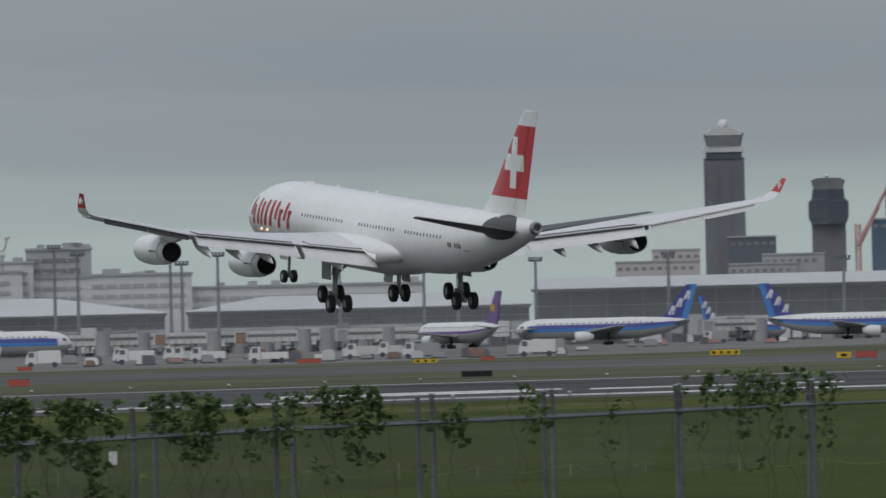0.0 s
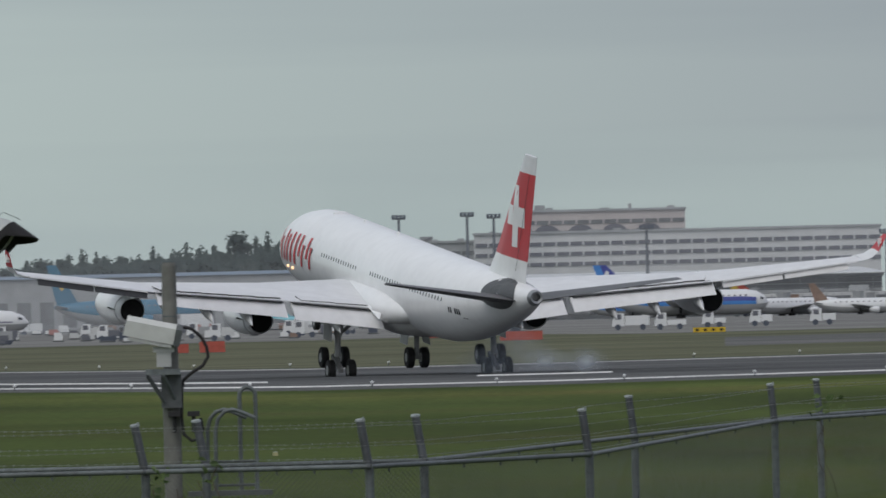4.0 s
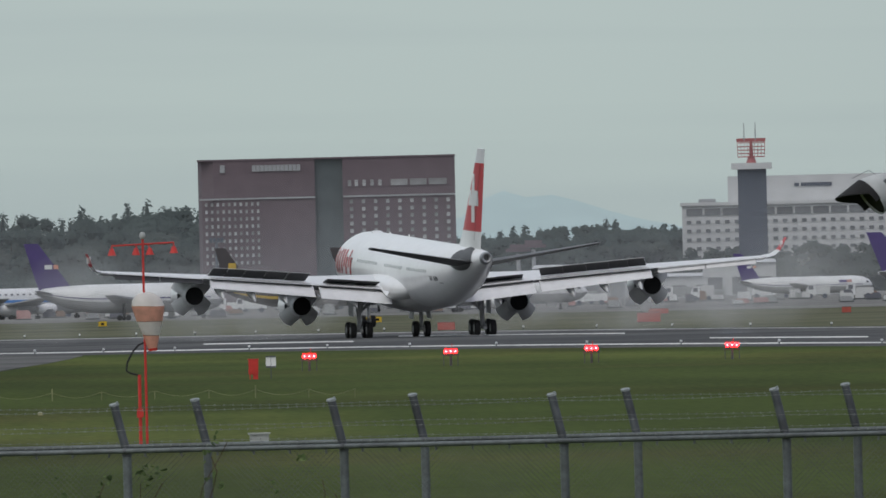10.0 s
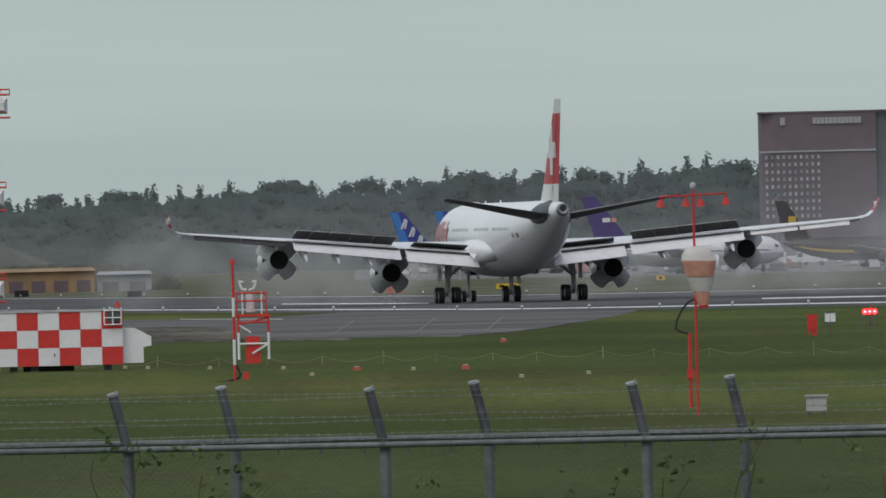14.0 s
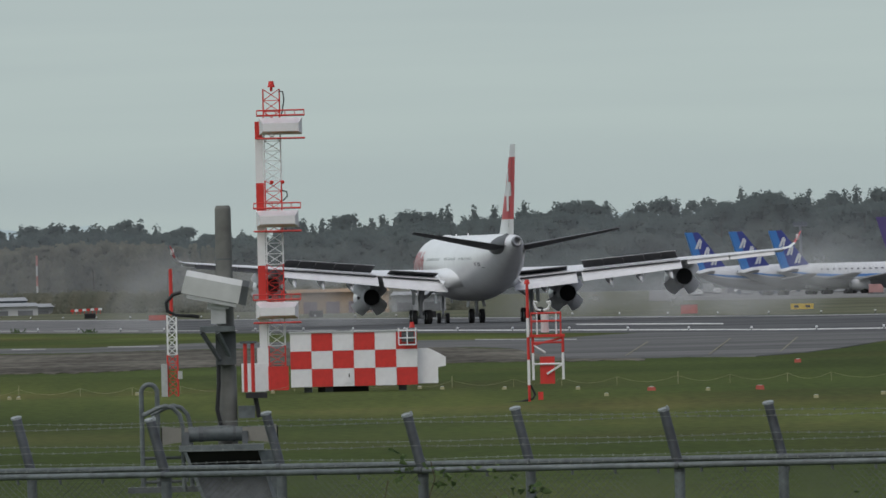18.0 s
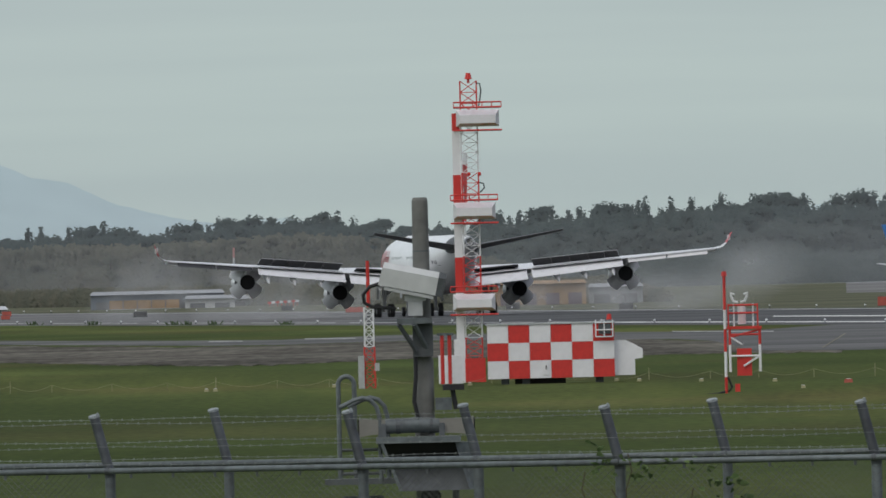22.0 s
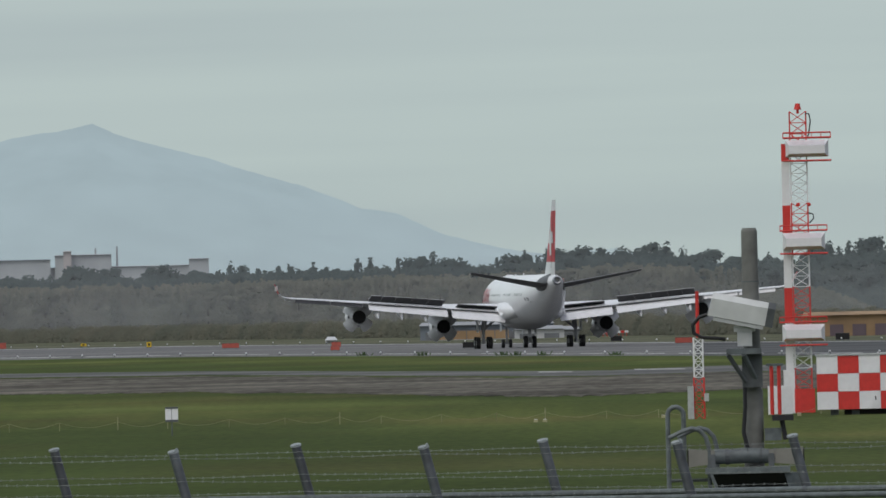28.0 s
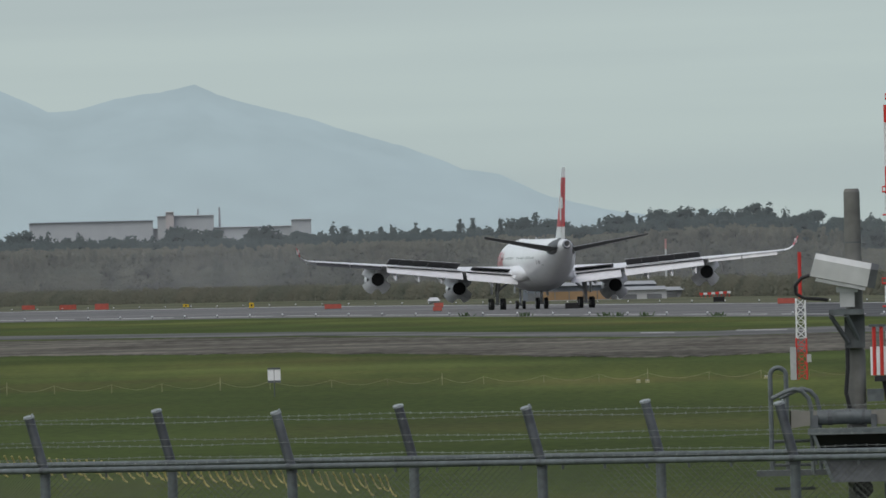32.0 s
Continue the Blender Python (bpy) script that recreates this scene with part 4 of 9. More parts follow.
def fence(name, posts, gap, label):
    fen = thing(name, label, "fence")
    rail_z, top_z = 3.47, 3.868
    heads = []
    for b in posts:
        p, d = fence_at(b, gap)
        kx = lean(b)
        g = field_height(p.y) - 0.05
        foot = Vector((p.x + kx, p.y, g))
        knee = Vector((p.x + kx * 0.92, p.y, rail_z - 0.04))
        head = Vector((p.x, p.y + 0.05, top_z))
        r = 0.043
        post = part("post", Shape().tube(foot, knee, r, n=12), "galv", fen, smooth=True)
        # the arm's darker colour imitates shade on its underside
        part("arm", Shape().tube(knee - Vector((0, 0, 0.02)), head, r * 0.98, r * 0.95, n=12), "galvslate", post, "leaning arm of the post, underside shade put in its colour", smooth=True)
        part("collar", Shape().tube(knee - Vector((0, 0, 0.055)), knee + Vector((0, 0, 0.02)), r * 1.07, n=12), "galvdark", post)
        along = (head - knee).normalized()
        tilt = (along + Vector((0.1, -0.35, 0))).normalized()
        cap = Shape().tube(head - tilt * 0.004, head + tilt * 0.010, r * 1.12, r * 1.06, n=14)
        if posts is FRONT:
            cap.tube(head + tilt * 0.014 + Vector((0.03, 0, 0)), head + tilt * 0.034 + Vector((0.032, 0, 0)), 0.016, 0.008, n=6)
        part("cap", cap, "capwhite", post)
        heads.append((knee, head))
    for (k0, h0), (k1, h1) in zip(heads, heads[1:]):
        part("rail", Shape().tube(k0 + Vector((0, -0.07, 0.0)), k1 + Vector((0, -0.07, 0.0)), 0.025, n=10), "galv", fen, smooth=True)
        part("rail_sleeve", Shape().tube(k0.lerp(k1, 0.985) + Vector((0, -0.07, 0)), k0.lerp(k1, 0.999) + Vector((0, -0.07, 0)), 0.029, n=10), "galvdark", fen)
        for u in (0.12, 0.45, 0.88):
            a, b2 = k0.lerp(h0, u), k1.lerp(h1, u)
            sh = Shape()
            n = 12
            pts = [a.lerp(b2, i / n) + Vector((0, -0.06, -0.012 * math.sin(math.pi * i / n) + random.uniform(-0.003, 0.003))) for i in range(n + 1)]
            sh.pipe(pts, 0.0026, n=4)
            for i in range(1, 2 * n):
                q = pts[i // 2].lerp(pts[min(n, i // 2 + 1)], 0.5 * (i % 2))
                sh.tube(q + Vector((-0.006, 0, -0.009)), q + Vector((0.007, 0, 0.009)), 0.0028, n=3)
                sh.tube(q + Vector((0.010, 0, -0.008)), q + Vector((-0.002, 0, 0.010)), 0.0028, n=3)
            part("barbed_wire", sh, "wirepale", fen)
        # ties and woven wire below the rail
        tie = Shape()
        for i in range(6):
            q = k0.lerp(k1, (i + 0.5) / 6) + Vector((0, -0.07, 0))
            tie.tube(q + Vector((0, 0, 0.028)), q - Vector((0, 0, 0.06)), 0.012, n=5)
        part("tie", tie, "galvdark", fen)["kind"] = "stuff"
        w = (k1 - k0).length
        across = abs(k1.x - k0.x)
        pitch = 0.056 * w / across
        n = int(w / pitch)
        drop = 1.0
        sh = Shape()
        d = (k1 - k0).normalized()
        for i in range(0, n + 1):
            for sg in (1, -1):
                x0, x1 = i * pitch, i * pitch + sg * drop * w / across
                z0, z1 = 0.0, -drop
                if x1 < 0:
                    z1 *= x0 / (x0 - x1) if x0 > 0 else 0
                    x1 = 0
                if x1 > w:
                    z1 *= (w - x0) / (x1 - x0) if x0 < w else 0
                    x1 = w
                if x0 < 0 or x0 > w or abs(x1 - x0) < 0.03 * w / across:
                    continue
                a = k0 + d * x0 + Vector((0, -0.05 + 0.002 * sg, z0 - 0.03))
                c = k0 + d * x1 + Vector((0, -0.05 + 0.002 * sg, z1 - 0.03))
                o = Vector((0.0008, 0, 0.0008 * sg))
                sh.add([a - o, a + o, c + o, c - o], [(0, 1, 2, 3)])
        part("woven_wire", sh.mesh("woven_wire", "galvwire"), "galvwire", fen)["kind"] = "stuff"
    return fen


fence("fence", FRONT, 0.0, "galvanised chain-link fence with leaning arms and barbed wire")
fence("fence", REAR, 5.5, "second chain-link fence with barbed wire behind the first")


# yellow coil of wire that hangs behind the fence
coil = thing("wire_coil", "stretched coil of pale yellow wire hanging behind the fence", "wire coil", facing(0, 0))
M["coilyellow"] = mat("pale_yellow_wire", (0.40, 0.34, 0.13), 0.6, vary=0.25, grain=20.0)
for k in range(62):
    b = -1960 + k * 13.2
    v = 312 + (b + 1810) * 0.075
    d = 190.0
    sag = 1.0 + 0.25 * math.sin(k * 2.3)
    pts = [spot(b + u * 1.0, d + 0.05 * math.sin(a), up(-(v + h * sag), d)) for u, h, a in ((-3, 0, 0), (1, 9, 0.7), (5, 20, 1.4), (10, 28, 2.1), (16, 31, 2.8))]
    part("turn", Shape().pipe(pts, 0.009, n=5), "coilyellow", coil)


# ---- vines on the fence ----
def vine(b, top, bottom, width, dense, seed, gap=-0.12):
    """One climbing plant: stems and many separate leaves on the wire."""
    rng = random.Random(seed)
    p, d = fence_at(b, gap)
    v = thing("climbing_vine", "leafy green climbing vine on the chain-link fence", "vine", facing(b, d), group="vines on the fence")
    leaf, shade, stem = Shape(), Shape(), Shape()
    for k in range(max(2, int(width * 3))):
        x = rng.uniform(-width / 2, width / 2)
        pts = []
        z = bottom - 0.6
        while z < top - rng.uniform(0, 0.3):
            pts.append((x, rng.uniform(-0.03, 0.03), z))
            x += rng.uniform(-0.09, 0.09)
            z += 0.14
        if len(pts) > 1:
            stem.pipe(pts, 0.006, n=4)
    n = int(dense * width * (top - bottom) * 340)
    for i in range(n):
        z = bottom + (top - bottom) * (rng.random() ** 0.62)
        edge = 1.0 - 0.35 * abs(math.sin(z * 9 + seed))
        x = rng.uniform(-width / 2, width / 2) * edge
        if noise.noise(Vector((x * 2.3 + seed, z * 2.0, seed * 3.1))) < (0.10 if z < 3.3 else -0.20):
            continue
        y = rng.uniform(-0.14, 0.12)
        r = rng.uniform(0.032, 0.07) * min(1.0, d / 300)
        t = Matrix.Translation((x, y, z)) @ Euler((rng.uniform(-1.0, 0.7), rng.uniform(-0.9, 0.9), rng.uniform(0, 6.28))).to_matrix().to_4x4()
        # low leaves take the shaded colour more often
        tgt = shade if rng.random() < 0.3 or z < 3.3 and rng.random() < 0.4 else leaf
        tgt.add([t @ Vector(q) for q in ((0, -r, 0), (r * 0.8, -r * 0.4, 0.012), (r * 0.75, r * 0.45, 0), (0, r * 1.15, -0.015), (-r * 0.75, r * 0.45, 0), (-r * 0.8, -r * 0.4, 0.012), (0, 0, -0.012))], [(0, 1, 6), (1, 2, 6), (2, 3, 6), (3, 4, 6), (4, 5, 6), (5, 0, 6)])
    part("stem", stem, "stem", v)["kind"] = "stuff"
    if leaf.v:
        part("foliage", leaf, "leaf", v)
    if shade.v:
        part("foliage", shade, "leafdark", v, "leaves coloured darker for the shade inside the vine")


for k, (b, top, bottom, width, dense) in enumerate([(4380, 3.85, 2.6, 1.0, 0.5), (4560, 3.95, 2.5, 1.8, 1.0), (4690, 4.05, 2.4, 1.7, 1.2), (4800, 4.10, 2.3, 2.0, 1.3), (4905, 4.05, 2.3, 1.7, 1.2), (4965, 4.0, 2.4, 1.0, 1.1), (5125, 4.05, 2.5, 1.3, 1.0), (5190, 3.95, 2.7, 1.4, 0.8), (5290, 4.0, 2.9, 1.2, 0.6), (5420, 4.05, 2.5, 1.6, 0.9), (5590, 4.05, 2.3, 0.9, 0.8), (5750, 4.0, 2.3, 0.6, 0.5), (5880, 3.9, 2.6, 0.5, 0.4), (6070, 4.05, 2.9, 1.6, 0.5), (6160, 4.1, 2.3, 1.5, 0.7), (6260, 4.0, 2.6, 0.9, 0.5), (4180, 3.7, 2.9, 0.5, 0.35), (3080, 3.55, 2.4, 0.45, 0.35), (2990, 3.5, 2.6, 0.3, 0.3), (1290, 3.35, 2.6, 0.5, 0.35), (990, 3.3, 2.6, 0.5, 0.4), (830, 3.3, 2.6, 0.5, 0.4), (200, 3.3, 2.7, 0.5, 0.6), (120, 3.45, 2.7, 0.7, 0.45), (20, 3.6, 2.7, 0.6, 0.3), (560, 3.2, 2.6, 0.4, 0.3), (1120, 3.62, 2.7, 0.2, 0.3), (900, 3.2, 2.6, 0.3, 0.4)]):
    vine(b, top, bottom, width, dense, k + 3)


# ---- poles by the fence ----
M["housingwhite"] = mat("white_camera_housing", (0.56, 0.58, 0.57), 0.5, vary=0.12, grain=7.0, coarse=1.0)
M["hornbeige"] = mat("weathered_beige_plastic", (0.205, 0.20, 0.175), 0.6, vary=0.15, grain=9.0, coarse=1.5)

def local(b, d, label, name, category):
    """A thing at its place and a function from bearing and height units to its own space."""
    ob = thing(name, label, category, facing(b, d))
    s = d / UNIT
    return ob, s, (lambda du, v, y=0.0: Vector((du * s, y, 5.0 - v * s)))


pole, s, L = local(2534, 211, "grey concrete pole with two tilted floodlights on a steel cross arm", "floodlight_pole", "lamp post")
base = field_height(spot(2534, 211).y) - 0.1
part("pole", Shape().tube((0, 0, base), L(0, -292), 0.098, 0.070, n=18).tube(L(0, -292), L(0, -296), 0.070, 0.060, n=18), "concrete", pole, smooth=True)
for v in (-255, -205, -150, -40, 100, 170):
    part("bolt_hole", Shape().tube(L(0, v, -0.105), L(0, v, -0.06), 0.012, n=8), "cable", pole)
part("cross_arm", Shape().box(0, -0.10, L(0, -93).z, 294 * s, 0.05, 17 * s).box(0, -0.14, L(0, -102).z, 294 * s, 0.08, 0.012).box(0, -0.14, L(0, -85).z, 294 * s, 0.08, 0.012), "armsteel", pole)
for i in range(16):
    if i not in (7, 8):
        part("slot", Shape().box((-135 + 18 * i) * s, -0.127, L(0, -93).z, 9 * s, 0.006, 4 * s), "soot", pole, "dark slot in the cross arm")
for du in (-133, -110, -82, -50, 40, 75, 105, 133):
    part("arm_bolt", Shape().tube(L(du, -82, -0.12), L(du, -76, -0.12), 0.010, n=6), "galvdark", pole)
part("clamp", Shape().tube(L(0, -103), L(0, -84), 0.10, n=16), "galvdark", pole)
for sg in (1, -1):
    part("brace", Shape().tube(L(sg * 128, -80, -0.11), L(sg * 18, 12, -0.09), 0.016, n=8), "galvdark", pole)
    part("junction_box", Shape().box(sg * 29 * s, 0.02, L(0, -45).z, 25 * s, 0.16, 62 * s).box(sg * 29 * s, 0.02, L(0, -77).z, 29 * s, 0.18, 4 * s), "armsteel" if sg < 0 else "boxgrey", pole)
    lamp = new("floodlight")
    lamp.parent = pole
    a, c = L(sg * 148, -158, -0.02), L(sg * 208, -112, -0.17)
    ax = (c - a).normalized()
    side = ax.cross(Vector((0, 1, 0))).normalized()
    fwd = side.cross(ax)

    def hoop(t, r, n=20):
        m = a + ax * t
        return [m + (side * math.cos(i * math.tau / n) + fwd * math.sin(i * math.tau / n)) * r for i in range(n)]

    part("reflector", Shape().rings([hoop(t, r) for t, r in ((0.02, 0.07), (0.08, 0.11), (0.16, 0.155), (0.26, 0.19), (0.34, 0.205), (0.335, 0.195), (0.20, 0.16))], caps=False), "boxgrey", lamp, "pale bell-shaped reflector", smooth=True)
    part("lens", Shape().rings([hoop(0.32, 0.195), hoop(0.31, 0.18)]), "soot", lamp, "black front of the lamp")
    vis = Shape()
    ang = [radians(-15 + 210 * i / 14) for i in range(15)]
    up_dir = side if side.z > 0 else -side
    lat = fwd
    r0 = [a + ax * 0.33 + (up_dir * math.sin(t) + lat * math.cos(t)) * 0.212 for t in ang]
    r1 = [a + ax * (0.33 + 0.30 * max(0.22, math.sin(t))) + (up_dir * math.sin(t) * 0.95 + lat * math.cos(t)) * 0.225 for t in ang]
    r2 = [p - up_dir * 0.012 for p in r1]
    r3 = [p - up_dir * 0.012 for p in r0]
    vis.rings([r0, r1, r2, r3], close=False, caps=False)
    part("visor", vis, "soot", lamp, "black visor over the lens", smooth=True)
    part("socket", Shape().tube(a + ax * 0.05, a - ax * 0.15, 0.047, n=14).tube(a - ax * 0.15, a - ax * 0.18, 0.04, 0.018, n=12), "boxgrey", lamp, smooth=True)
    part("gearbox", Shape().box(0, 0, 0, 0.045, 0.06, 0.12, Matrix.Translation(L(sg * 130, -150)) @ Euler((0, radians(sg * -32), 0)).to_matrix().to_4x4()), "boxgrey", lamp)
    for yy in (-0.2, 0.06):
        part("bracket", Shape().tube(L(sg * 124, -100, yy * 0.7 - 0.05), L(sg * 165, -150, yy), 0.017, n=8), "armsteel", lamp)
    part("hub", Shape().tube(L(sg * 164, -150, -0.23), L(sg * 164, -150, 0.1), 0.036, n=14), "galvdark", lamp, smooth=True)
    cb = [L(sg * u, v, -0.05) for u, v in ((128, -135), (112, -122), (104, -108), (106, -99), (100, -95))]
    part("cable", Shape().pipe(cb, 0.012, n=6), "cable", lamp)
    part("safety_wire", Shape().pipe([L(sg * 178, -160), L(sg * 196, -172), L(sg * 226, -158)], 0.004, n=4), "galvdark", lamp)
cb = [L(u, -101 + 2 * math.sin(u * 0.2), -0.15) for u in range(-110, 111, 12)]
part("cable", Shape().pipe(cb, 0.008, n=5), "cable", pole)
for sg in (1, -1):
    part("cable", Shape().pipe([L(sg * u, v, -0.06) for u, v in ((27, -12), (30, 5), (40, 18), (42, 35), (32, 44), (20, 40))], 0.010, n=6), "cable", pole)
    part("cable", Shape().pipe([L(sg * u, v, -0.12) for u, v in ((20, -8), (26, 14), (34, 30), (46, 40), (44, 52), (26, 56))], 0.009, n=6), "cable", pole)
part("standing_board", Shape().box(-38 * s, -0.08, L(0, 52).z, 74 * s, 0.22, 10 * s), "galv", pole)
part("standing_board", Shape().box(76 * s, -0.08, L(0, 49).z, 148 * s, 0.22, 12 * s), "galv", pole)
part("board_clamp", Shape().box(0, 0, L(0, 60).z, 110 * s, 0.2, 7 * s).tube(L(0, 48), L(0, 68), 0.112, n=16), "galvdark", pole)
part("conduit", Shape().pipe([L(45, 58, -0.04), L(40, 100, -0.06), L(32, 180, -0.09), L(30, 260, -0.1)], 0.011, n=8), "galv", pole)
for v in (162, 206):
    part("step_bolt", Shape().tube(L(-38, v, -0.05), L(30, v, -0.05), 0.008, n=6), "galvdark", pole)


def ladder(parent, b0, v_top, L, s, base, mirror=1):
    """A cage of bent pipes beside the pole."""
    def arch(x0, x1, top, low, y):
        r = abs(x1 - x0) / 2
        c = (x0 + x1) / 2
        pts = [L(x0, low, y)] + [L(c - r * math.cos(t) * (1 if x1 > x0 else -1), top + r - r * math.sin(t), y) for t in [math.pi * i / 10 for i in range(11)]] + [L(x1, low, y)]
        return Shape().pipe(pts, 0.021, n=8)
    m = mirror
    part("hoop", arch(m * (b0 - 10), m * (b0 + 18), v_top, v_top + 190, 0.25), "galv", parent, smooth=True)
    for y, off in ((-0.25, 0), (0.05, 14)):
        pts = [L(m * (b0 + 16 - off), v_top + u, y) if k == 0 else L(m * (b0 + 2 - k - off), v_top + u, y) for k, u in ((0, 54), (12, 42), (26, 38), (40, 42), (51, 54), (56, 74), (57, 190))]
        part("handrail", Shape().pipe(pts, 0.020, n=8), "galv", parent, smooth=True)
    for k in range(3):
        part("crossbar", Shape().tube(L(m * (b0 - 58), v_top + 130 + 42 * k, -0.1), L(m * (b0 + 14), v_top + 130 + 42 * k, -0.1), 0.014, n=6), "galvdark", parent)
    part("walk_plate", Shape().box(m * (b0 - 30) * s, 0.0, L(0, v_top + 186).z, 150 * s, 0.5, 0.05), "galvdark", parent)


def camera_pole(b, d, v_top, label, mirror, dv=0.0, dx=0.0, size=1.0):
    cp, s, L = local(b, d, label, "camera_pole", "camera pole")
    base = field_height(spot(b, d).y) - 0.1
    part("pole", Shape().tube((0, 0, base), L(0, 160), 0.088, n=16).tube(L(0, 160), L(0, v_top), 0.078, 0.070, n=16).tube(L(0, v_top), L(0, v_top - 6), 0.07, 0.058, n=16), "concrete", cp, smooth=True)
    part("pole_band", Shape().tube(L(0, v_top + 88), L(0, v_top + 90), 0.076, n=16), "galv", cp)
    m = mirror
    v_top = v_top + dv
    housing = new("camera_housing")
    housing.parent = cp
    hm = Matrix.Translation(L(m * -18 + dx, v_top + 138, -0.24)) @ Euler((0, radians(12 * m), 0)).to_matrix().to_4x4()
    ln, hh = 112 * s * size, 42 * s * size
    prof = [(-hh / 2, -0.09), (-hh / 2, 0.09), (hh * 0.25, 0.11), (hh / 2, 0.075), (hh / 2, -0.075), (hh * 0.25, -0.11)]
    rings = [[hm @ Vector((x + (0.05 * m if z > 0 else 0) * (1 if x * m > 0 else 0.3), y, z)) for z, y in prof] for x in (-ln / 2 * m, ln * 0.42 * m)]
    part("shell", Shape().rings(rings), "housingwhite", housing)
    rings = [[hm @ Vector((x, y * 1.06, z * 1.04)) for z, y in prof] for x in (ln * 0.42 * m, ln * 0.54 * m)]
    part("hood", Shape().rings(rings, caps=False), "galvdark", housing)
    part("glass", Shape().rings([[hm @ Vector((ln * 0.44 * m, y * 0.9, z * 0.9)) for z, y in prof], [hm @ Vector((ln * 0.45 * m, y * 0.9, z * 0.9)) for z, y in prof]]), "pane", housing)
    part("base_plate", Shape().box(0, 0, -hh / 2 - 0.02, ln * 0.8, 0.16, 0.03, hm), "boxgrey", housing)
    part("tilt_head", Shape().box(m * -12 * s, -0.2, L(0, v_top + 186).z, 26 * s, 0.12, 34 * s).box(m * -12 * s, -0.2, L(0, v_top + 172).z, 38 * s, 0.14, 10 * s), "boxgrey", cp)
    part("bracket_shelf", Shape().box(m * -14 * s, -0.16, L(0, v_top + 212).z, 62 * s, 0.34, 10 * s), "galv", cp)
    for yy in (-0.3, -0.05):
        part("bracket_arm", Shape().tube(L(m * -42, v_top + 218, yy), L(m * -12, v_top + 266, yy + 0.1), 0.022, n=6), "galvdark", cp)
    part("bracket_arm", Shape().tube(L(m * -14, v_top + 218, -0.32), L(m * 12, v_top + 272, -0.12), 0.022, n=6), "galv", cp)
    part("bracket_box", Shape().box(0, -0.12, L(0, v_top + 246).z, 36 * s, 0.12, 60 * s), "galvdark", cp)
    return cp, s, L


cp, s, L = camera_pole(3019, 211, -70, "grey pole with a pale camera housing and ladder", 1, -25.0, -14.0, 0.88)
cb = [L(u, v, -0.12) for u, v in ((22, 38), (38, 42), (54, 56), (64, 74), (66, 92), (56, 108), (36, 120), (22, 132), (18, 150), (17, 200), (20, 228), (34, 240), (48, 236), (54, 220), (50, 200))]
part("cable", Shape().pipe(cb, 0.017, n=8), "cable", cp, "looping black cable", smooth=True)
for du in (4, 38):
    part("sensor", Shape().box(du * s, -0.15, L(0, 192).z, 22 * s, 0.2, 9 * s).tube(L(du, 195, -0.15), L(du, 225, -0.15), 0.02, n=6), "cable", cp)
ladder(cp, 130, 148, L, s, 0)

cp, s, L = camera_pole(-321, 187, -120, "grey pole with camera housing, loudspeakers and steel cabinet", 1)
part("cable", Shape().pipe([L(u, v, -0.15) for u, v in ((-72, 24), (-92, 30), (-104, 44), (-102, 58), (-88, 66), (-60, 68), (-46, 70))], 0.016, n=8), "cable", cp, "looping black cable", smooth=True)
part("cable", Shape().pipe([L(u, v, -0.15) for u, v in ((-14, 150), (-14, 190), (-18, 235), (-12, 262), (0, 280), (14, 282))], 0.018, n=8), "cable", cp, smooth=True)
part("sensor", Shape().box(52 * s, -0.1, L(0, 211).z, 38 * s, 0.2, 10 * s).tube(L(50, 214, -0.1), L(56, 250, -0.1), 0.022, n=6), "cable", cp)
part("side_bracket", Shape().box(34 * s, -0.06, L(0, 240).z, 30 * s, 0.1, 22 * s), "galv", cp)
for sg, x0, x1 in ((-1, -70, -116), (1, 26, 86)):
    sp = new("loudspeaker")
    sp.parent = cp
    a, c, c2 = L(-12, 276, -0.2), L(x0, 278, -0.2), L(x1, 279, -0.2)
    part("driver", Shape().tube(a, c, 0.068, 0.064, n=14), "galv", sp, smooth=True)
    part("driver_band", Shape().tube(a.lerp(c, 0.55), a.lerp(c, 0.68), 0.071, n=14), "galvdark", sp)
    part("horn", Shape().rings([[p + Vector((0, y * r, z * r)) for y, z in ((-1, -1), (1, -1), (1, 1), (-1, 1))] for p, r in ((c, 0.060), (c.lerp(c2, 0.6), 0.068), (c2, 0.082), (c2 - Vector((sg * 0.02, 0, 0)), 0.07))]), "hornbeige", sp)
    part("mouth", Shape().box(c2.x + sg * 0.006, -0.2, c2.z, 0.012, 0.14, 0.14), "soot", sp, "dark mouth of the horn")
    part("yoke", Shape().box((x0 + sg * 4) * s, -0.2, L(0, 288).z, 10 * s, 0.18, 30 * s), "galvdark", sp)
cab = new("cabinet")
cab.parent = cp
z0, z1, z2 = L(0, 297).z, L(0, 307).z, L(0, 392).z
part("roof", Shape().box(-12 * s, -0.28, (z0 + z1) / 2, 150 * s, 0.5, 11 * s), "galv", cab)
x0, x1 = -80 * s, 52 * s
# black plate: the recess's shade put into its colour
part("recess", Shape().add([(x0 + 0.02, -0.5, z1), (x1, -0.5, z1), (x1 + 0.06, -0.28, z1 - 0.2), (x0 + 0.1, -0.28, z1 - 0.2)], [(0, 1, 2, 3)]), "soot", cab, "black plate imitating shade in the recess under the roof")
